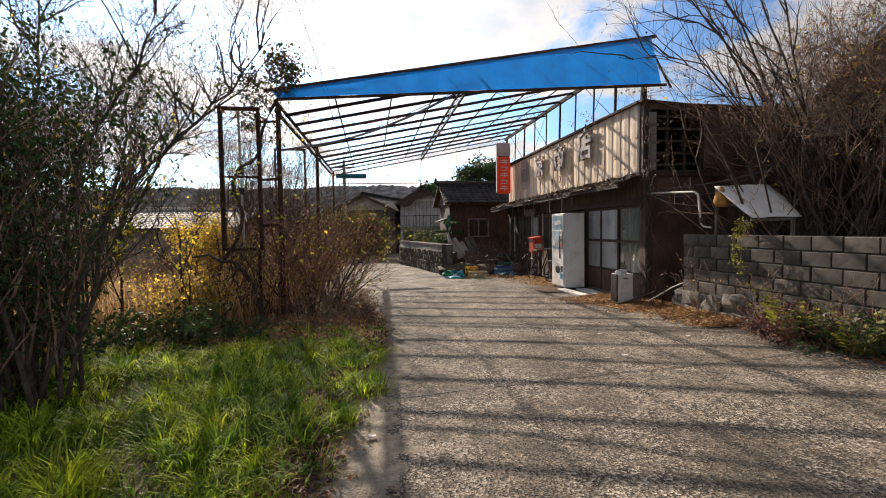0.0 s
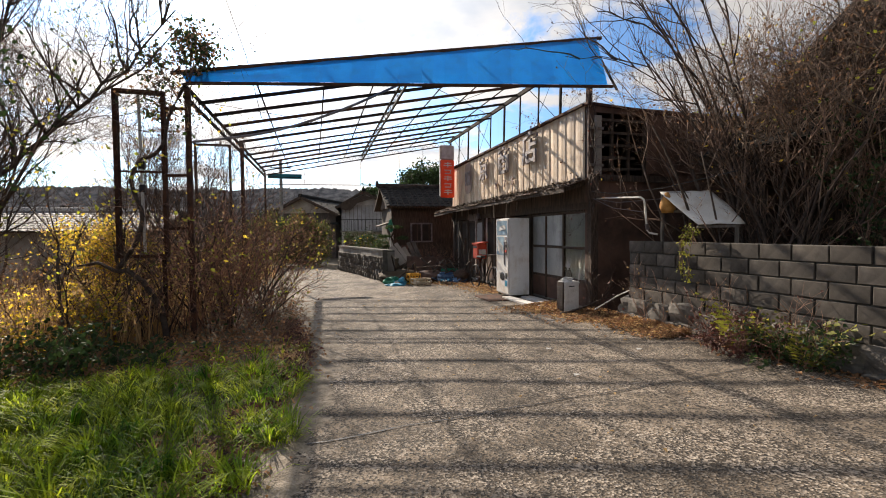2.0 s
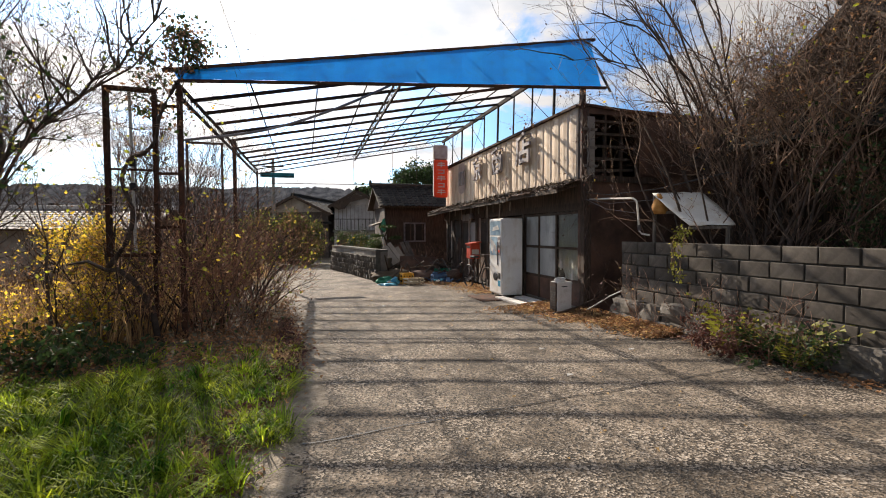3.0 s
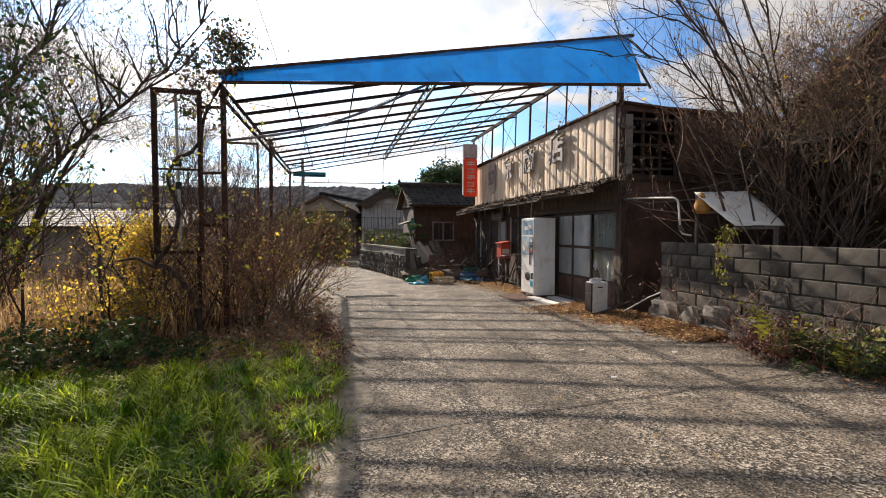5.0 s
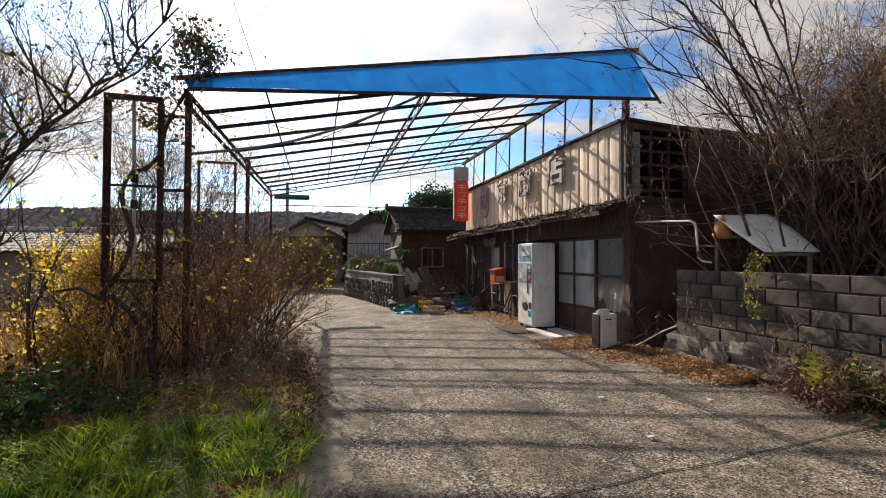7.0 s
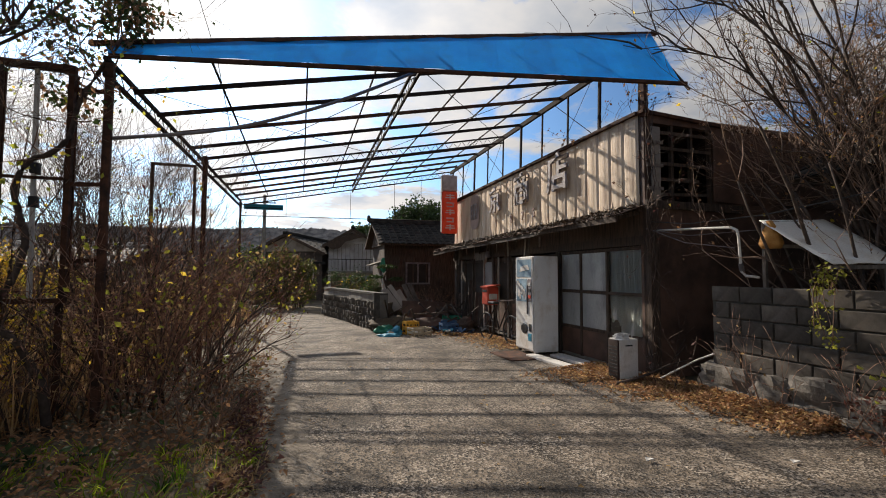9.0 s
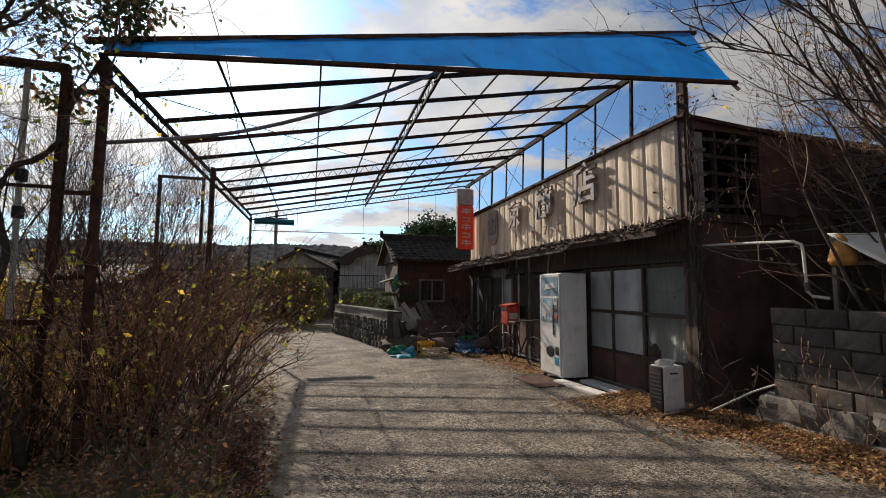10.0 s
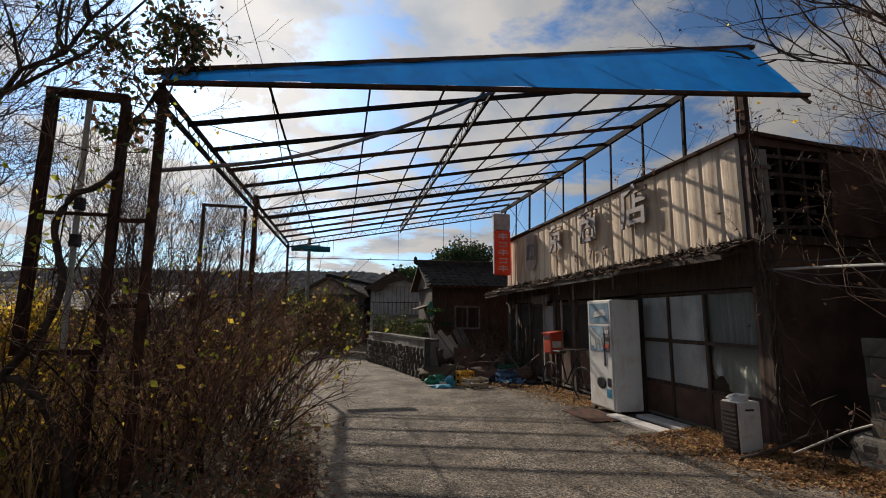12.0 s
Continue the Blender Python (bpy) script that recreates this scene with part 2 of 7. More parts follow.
GRASSMAT = mat("fresh_grass", (0.05, 0.155, 0.009), (0.46, 0.52, 0.033), 2.6, 0.55, 0, 0, trans=0.6, island=True, vary=0.72, spec=0.25)
DRYGRASS = mat("dry_grass", (0.38, 0.235, 0.11), (0.58, 0.40, 0.21), 2.0, 0.7, 0, 0, trans=0.55, island=True)
# winter woods paled towards grey: the distance haze is mixed into the colour
FARWOODS = mat("haze_tinted_woods", (0.11, 0.108, 0.108), (0.27, 0.25, 0.235), 0.35, 0.95, 0, 0.0, 1.6, 0.12)
CURTAIN = mat("dusty_curtain", (0.62, 0.62, 0.60), (0.78, 0.78, 0.76), 3, 0.9, 0, 0.1, trans=0.3)
DIRTGLASS = mat("dusty_glass", (0.22, 0.235, 0.24), (0.47, 0.485, 0.485), 0.9, 0.25, 0, 0.02, 40, 0.25, (0.07, 0.075, 0.08), 0.5, 1.1, stretch=(1, 1.6, 0.6))
GLASS = bpy.data.materials.new("window_glass")
GLASS.use_nodes = True
GLASS.node_tree.nodes["Principled BSDF"].inputs["Transmission Weight"].default_value = 1.0
GLASS.node_tree.nodes["Principled BSDF"].inputs["Roughness"].default_value = 0.06
GLASS.node_tree.nodes["Principled BSDF"].inputs["Base Color"].default_value = (0.75, 0.80, 0.80, 1)
GLASS.node_tree.nodes["Principled BSDF"].inputs["IOR"].default_value = 1.3
# near-black base: the dimness indoors is put into the colour
INTERIOR = mat("unlit_room_tone", (0.018, 0.014, 0.011), (0.045, 0.035, 0.028), 2, 0.9)


def road_material():
    m = bpy.data.materials.new("worn_road")
    m.use_nodes = True
    n, l = m.node_tree.nodes, m.node_tree.links
    b = n["Principled BSDF"]
    tc = n.new("ShaderNodeTexCoord")

    def noise_tex(scale, detail=4, rough=0.5):
        t = n.new("ShaderNodeTexNoise"); t.inputs["Scale"].default_value = scale; t.inputs["Detail"].default_value = detail; t.inputs["Roughness"].default_value = rough
        l.new(tc.outputs["Object"], t.inputs["Vector"]); return t

    def ramp(src, p0, p1, c0, c1):
        r = n.new("ShaderNodeValToRGB")
        r.color_ramp.elements[0].position, r.color_ramp.elements[1].position = p0, p1
        r.color_ramp.elements[0].color, r.color_ramp.elements[1].color = (*c0, 1), (*c1, 1)
        l.new(src, r.inputs["Fac"]); return r.outputs["Color"]

    def mix(f, a, b2, mode="MIX"):
        x = n.new("ShaderNodeMix"); x.data_type = "RGBA"; x.blend_type = mode
        if isinstance(f, float): x.inputs["Factor"].default_value = f
        else: l.new(f, x.inputs["Factor"])
        l.new(a, x.inputs["A"])
        if isinstance(b2, tuple): x.inputs["B"].default_value = (*b2, 1)
        else: l.new(b2, x.inputs["B"])
        return x.outputs["Result"]

    broad = ramp(noise_tex(0.55, 6, 0.6).outputs["Fac"], 0.36, 0.64, (0.072, 0.057, 0.043), (0.190, 0.154, 0.118))
    mid = ramp(noise_tex(3.2, 8, 0.75).outputs["Fac"], 0.38, 0.64, (0.34, 0.335, 0.33), (1.7, 1.66, 1.6))
    c = mix(1.0, broad, mid, "MULTIPLY")
    # crumbled sandy border, by distance from the verge
    at_ = n.new("ShaderNodeAttribute"); at_.attribute_name = "border"
    edge_n = n.new("ShaderNodeMath"); edge_n.operation = "MULTIPLY_ADD"; edge_n.inputs[1].default_value = 1.1
    l.new(noise_tex(4.5, 6, 0.65).outputs["Fac"], edge_n.inputs[0]); l.new(at_.outputs["Fac"], edge_n.inputs[2])
    sand_f = ramp(edge_n.outputs[0], 0.93, 1.22, (0, 0, 0), (0.92, 0.92, 0.92))
    sand_c = ramp(noise_tex(6.0, 7, 0.7).outputs["Fac"], 0.35, 0.68, (0.12, 0.098, 0.074), (0.30, 0.255, 0.20))
    v = n.new("ShaderNodeTexVoronoi"); v.inputs["Scale"].default_value = 62
    l.new(tc.outputs["Object"], v.inputs["Vector"])
    sep = n.new("ShaderNodeSeparateColor"); l.new(v.outputs["Color"], sep.inputs[0])
    v2 = n.new("ShaderNodeTexVoronoi"); v2.inputs["Scale"].default_value = 120
    l.new(tc.outputs["Object"], v2.inputs["Vector"])
    sep2 = n.new("ShaderNodeSeparateColor"); l.new(v2.outputs["Color"], sep2.inputs[0])
    worn = ramp(noise_tex(1.3, 7, 0.68).outputs["Fac"], 0.42, 0.60, (0.16, 0.16, 0.16), (1, 1, 1))
    dark = ramp(sep.outputs["Green"], 0.50, 0.60, (0, 0, 0), (0.92, 0.92, 0.92))
    c = mix(dark, c, (0.024, 0.021, 0.018))
    chips = mix(1.0, ramp(sep.outputs["Red"], 0.74, 0.80, (0, 0, 0), (0.95, 0.95, 0.95)), worn, "MULTIPLY")
    c = mix(chips, c, (0.40, 0.34, 0.275))
    grit = mix(1.0, ramp(sep2.outputs["Red"], 0.80, 0.86, (0, 0, 0), (0.6, 0.6, 0.6)), worn, "MULTIPLY")
    c = mix(grit, c, (0.40, 0.34, 0.28))
    c = mix(sand_f, c, sand_c)
    l.new(c, b.inputs["Base Color"])
    b.inputs["Roughness"].default_value = 0.88
    b.inputs["Specular IOR Level"].default_value = 0.3
    bp = n.new("ShaderNodeBump"); bp.inputs["Strength"].default_value = 1.0; bp.inputs["Distance"].default_value = 0.008
    l.new(v.outputs["Distance"], bp.inputs["Height"])
    l.new(bp.outputs[0], b.inputs["Normal"])
    return m


ROAD = road_material()


# ---- builders ----
def rnd(a, b):
    return random.uniform(a, b)


def smooth_path(pts, n=4):
    """Points along a rounded curve through pts."""
    p = [Vector(q) for q in pts]
    out = []
    for i in range(len(p) - 1):
        a, b, c, d = p[max(i - 1, 0)], p[i], p[i + 1], p[min(i + 2, len(p) - 1)]
        for k in range(n):
            t = k / n
            out.append(0.5 * ((2 * b) + (c - a) * t + (2 * a - 5 * b + 4 * c - d) * t * t + (3 * b - a - 3 * c + d) * t * t * t))
    return out + [p[-1]]


class Shape:
    """Collects vertices and faces, then makes one mesh object."""

    def __init__(self):
        self.v, self.f = [], []

    def box(self, x0, x1, y0, y1, z0, z1, m=None, c=0.0):
        """A box; c chamfers its long edges."""
        if c > 0:
            b = bmesh.new()
            bmesh.ops.create_cube(b, size=1)
            for q in b.verts:
                q.co = Vector(((x0 + x1) / 2 + q.co.x * (x1 - x0), (y0 + y1) / 2 + q.co.y * (y1 - y0), (z0 + z1) / 2 + q.co.z * (z1 - z0)))
            bmesh.ops.bevel(b, geom=list(b.edges), offset=c, segments=2, affect="EDGES", profile=0.5)
            k = len(self.v)
            b.verts.ensure_lookup_table()
            self.v += [tuple(m @ q.co if m else q.co) for q in b.verts]
            self.f += [tuple(k + q.index for q in f.verts) for f in b.faces]
            b.free()
            return self
        k = len(self.v)
        for x, y, z in ((x0, y0, z0), (x1, y0, z0), (x1, y1, z0), (x0, y1, z0), (x0, y0, z1), (x1, y0, z1), (x1, y1, z1), (x0, y1, z1)):
            p = Vector((x, y, z))
            self.v.append(tuple(m @ p if m else p))
        self.f += [tuple(k + i for i in q) for q in ((0, 3, 2, 1), (4, 5, 6, 7), (0, 1, 5, 4), (1, 2, 6, 5), (2, 3, 7, 6), (3, 0, 4, 7))]
        return self

    def tube(self, pts, radii, n=6):
        """A tapered tube along points."""
        k = len(self.v)
        pts = [Vector(p) for p in pts]
        if not hasattr(radii, "__len__"):
            radii = [radii] * len(pts)
        for i, p in enumerate(pts):
            d = (pts[min(i + 1, len(pts) - 1)] - pts[max(i - 1, 0)])
            d = d.normalized() if d.length > 1e-6 else Vector((0, 0, 1))
            a = d.cross(Vector((0, 0, 1)) if abs(d.z) < 0.9 else Vector((1, 0, 0))).normalized()
            b = d.cross(a)
            for j in range(n):
                w = 2 * math.pi * (j + 0.5) / n
                self.v.append(tuple(p + (a * math.cos(w) + b * math.sin(w)) * radii[i]))
        for i in range(len(pts) - 1):
            for j in range(n):
                self.f.append((k + i * n + j, k + i * n + (j + 1) % n, k + (i + 1) * n + (j + 1) % n, k + (i + 1) * n + j))
        self.f.append(tuple(k + j for j in reversed(range(n))))
        self.f.append(tuple(k + (len(pts) - 1) * n + j for j in range(n)))
        return self

    def bar(self, p, q, w, h):
        """A rectangular bar from p to q, w across and h high."""
        p, q = Vector(p), Vector(q)
        d = (q - p).normalized()
        a = d.cross(Vector((0, 0, 1)) if abs(d.z) < 0.95 else Vector((0, 1, 0))).normalized() * (w / 2)
        b = a.cross(d).normalized() * (h / 2)
        k = len(self.v)
        for e in (p, q):
            self.v += [tuple(e - a - b), tuple(e + a - b), tuple(e + a + b), tuple(e - a + b)]
        self.f += [tuple(k + i for i in s) for s in ((0, 3, 2, 1), (4, 5, 6, 7), (0, 1, 5, 4), (1, 2, 6, 5), (2, 3, 7, 6), (3, 0, 4, 7))]
        return self

    def slab(self, pts, thick):
        """A polygon with thickness along its normal (downwards side)."""
        pts = [Vector(p) for p in pts]
        nn = (pts[1] - pts[0]).cross(pts[2] - pts[0]).normalized() * thick
        k, n = len(self.v), len(pts)
        self.v += [tuple(p) for p in pts] + [tuple(p - nn) for p in pts]
        self.f.append(tuple(range(k, k + n)))
        self.f.append(tuple(reversed(range(k + n, k + 2 * n))))
        for i in range(n):
            j = (i + 1) % n
            self.f.append((k + i, k + n + i, k + n + j, k + j))
        return self

    def blob(self, cx, cy, cz, rx, ry, rz, jag=0.25, cuts=2, seed=0):
        """A rough lump."""
        b = bmesh.new()
        bmesh.ops.create_icosphere(b, subdivisions=cuts, radius=1)
        k = len(self.v)
        for q in b.verts:
            s = 1 + jag * noise.noise(q.co * 1.7 + Vector((seed * 3.1, seed * 1.7, 0)))
            self.v.append((cx + q.co.x * rx * s, cy + q.co.y * ry * s, cz + q.co.z * rz * s))
        self.f += [tuple(k + q.index for q in f.verts) for f in b.faces]
        b.free()
        return self

    def rock(self, rx, ry, rz, seed, cuts=2):
        """A squarish rough stone about the origin."""
        b = bmesh.new()
        bmesh.ops.create_cube(b, size=2)
        bmesh.ops.subdivide_edges(b, edges=list(b.edges), cuts=cuts, use_grid_fill=True)
        k = len(self.v)
        b.verts.ensure_lookup_table()
        o = Vector((seed * 3.1, seed * 1.7, seed * 0.9))
        for q in b.verts:
            c = q.co.lerp(q.co.normalized() * 1.25, 0.36)
            c = c * (1 + 0.30 * noise.noise(q.co * 1.1 + o)) + Vector((noise.noise(q.co * 2 + o), noise.noise(q.co * 2 - o), noise.noise(q.co * 2 + o * 2))) * 0.14
            c = c * (1 + 0.10 * noise.noise(q.co * 4.3 - o) + 0.05 * noise.noise(q.co * 9 + o))
            self.v.append((c.x * rx, c.y * ry, c.z * rz))
        self.f += [tuple(k + q.index for q in f.verts) for f in b.faces]
        b.free()
        return self

    def mesh(self, name, material, smooth=False):
        me = bpy.data.meshes.new(name)
        me.from_pydata(self.v, [], self.f)
        if smooth:
            me.polygons.foreach_set("use_smooth", [True] * len(me.polygons))
        me.materials.append(material)
        me.update()
        return me

    def make(self, name, material, parent=None, label="", smooth=False, kind=""):
        ob = new(name, self.mesh(name, material, smooth))
        if parent:
            ob.parent = parent
        return tagged(ob, label=label, kind=kind)


def thing(name, label, category, m=None, group="", kind=""):
    ob = new(name)
    ob.empty_display_size = 0.2
    if m is not None:
        ob.matrix_world = m
    return tagged(ob, label, category, group, kind)


def S():
    return Shape()


# the shop's frame: x into the building, y along its front away from the start
B = pose(3.95, 9.2, 0, 0, 0, 9.55)


def at(v, u, z=0.0, turn=0.0):
    return B @ pose(v, u, z, 0, 0, turn)


def gz(x, y):
    """Height of the ground."""
    z = -0.012 * min(max(y, -20), 40)
    if x < -5:
        z -= min(0.5, 0.12 * (-5 - x))
    return z


# ---- ground and road ----
def axis(lo, hi, step, far):
    a = [lo + i * step for i in range(int((hi - lo) / step) + 1)]
    return [-far, -600, -150, -70, -40] + a + [hi + 15, hi + 50, 150, 600, far]


gx, gy = axis(-24, 24, 0.6, 2500), axis(-12, 48, 0.6, 2500)
g = S()
for y in gy:
    for x in gx:
        g.v.append((x, y, gz(x, y) - 0.025 + (0.03 * noise.noise(Vector((x, y, 0)) * 0.9) - 0.02 if x < -1.0 or x > 6 else 0)))
for j in range(len(gy) - 1):
    for i in range(len(gx) - 1):
        k = j * len(gx) + i
        g.f.append((k, k + 1, k + len(gx) + 1, k + len(gx)))
ground = g.make("ground", SOIL, smooth=True)
tagged(ground, "brown dry earth with patches of moss and weeds", "ground", kind="structure")


def left_edge(y):
    """Ragged left border of the road."""
    pts = [(-15, 0.1), (0, -0.45), (3.5, -0.78), (6.4, -0.80), (8, -1.2), (11, -1.9), (14, -2.6), (18, -3.4), (22, -4.4), (24.5, -7), (26, -12), (28, -22)]
    for (a, xa), (b, xb) in zip(pts, pts[1:]):
        if y <= b:
            return xa + (xb - xa) * (y - a) / (b - a)
    return -22


def right_edge(y):
    pts = [(-15, 7.5), (4, 5.6), (8.2, 4.6), (9.2, 4.3), (14, 3.2), (15.6, 0.6), (16, 0.0), (19.2, -1.0), (21.6, -1.9), (24, -3.2), (27, -6.5), (29, -12), (31, -22)]
    for (a, xa), (b, xb) in zip(pts, pts[1:]):
        if y <= b:
            return xa + (xb - xa) * (y - a) / (b - a)
    return -22


r, border = S(), []
NX, ys = 24, [-15 + 0.2 * i for i in range(216)]
for y in ys:
    a = left_edge(y) - 0.10 + 0.16 * noise.noise(Vector((0, y * 0.9, 3))) + 0.09 * noise.noise(Vector((0, y * 3.1, 7)))
    b = right_edge(y)
    for i in range(NX + 1):
        x = a + (b - a) * (i / NX) ** 1.7
        z = gz(x, y) + 0.012 + 0.012 * noise.noise(Vector((x * 0.6, y * 0.6, 9)))
        if i == 0:
            z -= 0.05
        r.v.append((x, y, z))
        border.append(max(0.0, 1 - (x - a) / 0.85))
for j in range(len(ys) - 1):
    for i in range(NX):
        k = j * (NX + 1) + i
        r.f.append((k, k + 1, k + NX + 2, k + NX + 1))
road = r.make("road", ROAD, smooth=True)
road.data.attributes.new("border", "FLOAT", "POINT").data.foreach_set("value", border)
tagged(road, "worn grey road surface with pale aggregate and crumbling edge", "road", kind="structure")

# a tar-filled joint across the road
crack = S()
for i in range(40):
    x = -0.45 + 5.2 * i / 39
    y = 4.0 + 0.268 * (x + 0.16) + 0.035 * noise.noise(Vector((x * 2, 0, 0)))
    w = 0.007 + 0.005 * noise.noise(Vector((x * 5, 1, 0)))
    z = gz(x, y) + 0.019 + 0.012 * noise.noise(Vector((x * 0.6, y * 0.6, 9)))
    crack.v += [(x, y - w, z), (x, y + w, z)]
    if i:
        k = 2 * i
        crack.f.append((k - 2, k, k + 1, k - 1))
tagged(crack.make("road_joint", BLACK), "dark tar-filled joint across the road", "road joint", kind="structure")

# ---- shop building ----
shop = thing("shop_building", "abandoned single-storey wooden shop with brown sheet walls", "building", at(0, 0, -0.13))
ZB = 0.13  # ground level in the shop's own heights
def zz(z):
    return z + ZB
# side wall towards the start of the road
side = S()
side.box(0.0, 6.5, -0.10, 0.0, zz(-0.12), zz(2.45))
side.box(1.35, 6.5, -0.10, 0.0, zz(2.45), zz(3.86))
side.box(0.0, 1.35, -0.10, 0.0, zz(3.72), zz(3.86))
side.box(0.0, 0.12, -0.10, 0.0, zz(2.45), zz(3.72))
side.make("side_wall", BROWNWALL, shop, "dark brown patched side wall")
back = S()
back.box(6.5, 6.6, -0.1, 8.75, zz(-0.12), zz(3.6))
back.make("back_wall", BROWNWALL, shop)
far = S()
far.box(0.1, 6.5, 8.65, 8.75, zz(-0.12), zz(3.6))
far.make("far_wall", BROWNWALL, shop)
roof = S()
roof.slab([(-0.05, -0.15, zz(3.90)), (6.7, -0.15, zz(3.55)), (6.7, 8.85, zz(3.45)), (-0.05, 8.85, zz(3.76))], 0.05)
roof.make("roof", RUST, shop, "rusty sheet roof")
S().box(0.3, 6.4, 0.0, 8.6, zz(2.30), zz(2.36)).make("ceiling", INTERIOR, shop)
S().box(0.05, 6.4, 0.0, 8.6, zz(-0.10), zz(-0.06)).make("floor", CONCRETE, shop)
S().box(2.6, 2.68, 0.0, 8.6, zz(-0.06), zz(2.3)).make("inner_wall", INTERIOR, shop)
# overlapping sheets on the side wall, upper part
x = 1.32
while x < 6.3:
    w = rnd(0.45, 0.7)
    tilt = rnd(-0.02, 0.02)
    S().slab([(x, -0.125, zz(2.62 + rnd(-0.12, 0.06))), (x + w + 0.03, -0.13, zz(2.62 + rnd(-0.12, 0.06))), (x + w + 0.03 + tilt, -0.13, zz(3.74 + rnd(-0.05, 0.03))), (x + tilt, -0.125, zz(3.74 + rnd(-0.05, 0.03)))], 0.012).make("sheet", BROWNWALL, shop)
    x += w
# broken lattice in the opening near the corner
for k in range(4):
    S().box(0.14 + 0.38 * k, 0.19 + 0.38 * k, -0.09, -0.03, zz(2.45), zz(3.72)).make("stud", DARKWOOD, shop)
for k in range(5):
    z = 2.62 + 0.24 * k
    S().bar((0.10, -0.105, zz(z)), (rnd(1.0, 1.36), -0.105, zz(z + rnd(-0.05, 0.05))), 0.02, 0.05).make("batten", DARKWOOD, shop)
S().bar((0.0, -0.13, zz(2.47)), (1.9, -0.13, zz(2.46)), 0.05, 0.12).make("beam", DARKWOOD, shop)
# posts of the front
for u, w in ((-0.12, 0.16), (2.30, 0.10), (3.55, 0.11), (4.55, 0.10), (5.46, 0.11), (6.9, 0.11), (8.35, 0.14)):
    S().box(0.0, w, u - w / 2, u + w / 2, zz(-0.12), zz(2.42), c=0.01).make("post", DULLWOOD if u > 4 else DARKWOOD, shop)
S().box(0.0, 0.12, -0.05, 8.6, zz(1.86), zz(2.00)).make("lintel", DARKWOOD, shop)
S().box(0.015, 0.06, -0.05, 3.5, zz(2.00), zz(2.42)).make("upper_board", DARKWOOD, shop)
S().box(0.015, 0.06, 3.5, 8.6, zz(2.00), zz(2.42)).make("upper_board", DARKWOOD, shop)
S().bar((0.02, -0.04, zz(2.41)), (0.02, 8.5, zz(2.30)), 0.16, 0.09).make("sill_beam", DARKWOOD, shop)
# window by the corner: three dusty panes over rusted panels
fr = S()
for z in (0.44, 1.10, 1.82):
    fr.box(0.02, 0.07, -0.05, 2.25, zz(z - 0.025), zz(z + 0.025))
for u in (-0.04, 0.84, 1.58, 2.24):
    fr.box(0.018, 0.072, u - 0.025, u + 0.025, zz(-0.06), zz(1.84))
fr.make("window_frame", DARKWOOD, shop)
for a, b in ((-0.01, 0.81), (0.87, 1.55), (1.61, 2.21)):
    for z0, z1 in ((0.47, 1.07), (1.13, 1.79)):
        pane = S().box(0.04, 0.046, a, b, zz(z0), zz(z1)).make("pane", DIRTGLASS if a > 0.5 else GLASS, shop)
        pane.visible_shadow = a > 0.5
    S().box(0.035, 0.05, a, b, zz(-0.05), zz(0.41)).make("lower_panel", BROWNWALL, shop, "rusted lower panel")
# torn curtain hanging behind the clear panes
cur = S()
for k in range(61):
    u = -0.06 + 0.92 * k / 60
    x = 0.078 + 0.016 * math.sin(k * 0.9) + 0.012 * math.sin(k * 2.3)
    drop = 0.42 + 0.30 * max(0, math.sin(k * 0.11 + 2.2)) + 0.03 * math.sin(k * 1.7)
    cur.v += [(x + 0.05 * math.sin(k * 0.23), u + 0.03 * math.sin(k * 0.4), zz(drop)), (x + 0.02, u, zz(1.1)), (x, u, zz(1.85))]
    if k:
        q = 3 * k
        cur.f += [(q - 3, q, q + 1, q - 2), (q - 2, q + 1, q + 2, q - 1)]
cur.make("curtain", CURTAIN, shop, "torn grey curtain behind the glass", smooth=True)
# doors further along
for a, b in ((2.40, 3.48), (3.64, 4.48), (4.64, 5.38), (5.55, 6.15), (6.2, 6.82), (7.0, 7.6), (7.66, 8.25)):
    d = S()
    for z in (0.02, 0.75, 1.78):
        d.box(0.05, 0.085, a, b, zz(z - 0.04), zz(z + 0.04))
    for u in (a + 0.03, b - 0.03):
        d.box(0.048, 0.087, u - 0.03, u + 0.03, zz(-0.05), zz(1.85))
    pd = d.make("sliding_door", DARKWOOD, shop, "weathered wooden sliding door")
    # INTERIOR panes are opaque; their dark tone stands in for the unlit room
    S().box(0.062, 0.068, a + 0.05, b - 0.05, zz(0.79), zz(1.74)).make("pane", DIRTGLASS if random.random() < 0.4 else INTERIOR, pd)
    S().box(0.058, 0.074, a + 0.05, b - 0.05, zz(0.05), zz(0.72)).make("door_panel", BROWNWALL if random.random() < 0.6 else DARKWOOD, pd)
for u, z1, w in ((5.02, 1.86, 0.05), (5.95, 1.9, 0.06), (7.72, 1.84, 0.05)):
    S().box(-0.035, -0.004, u, u + w, zz(-0.10), zz(z1), c=0.004).make("door_jamb", PLASTER, shop, "bleached door jamb")
for u, z0, z1, tilt in ((3.05, 0.0, 1.1, 0.10), (3.3, 0.0, 1.5, -0.06), (6.35, 0.0, 0.9, 0.12), (6.9, 0.0, 1.25, 0.05), (7.3, 0.0, 0.8, -0.1)):
    S().bar((-0.12, u, zz(z0 - 0.1)), (-0.02, u + tilt, zz(z1)), 0.11, 0.02).make("leaning_board", DULLWOOD, shop, "grey board leaning on the front")
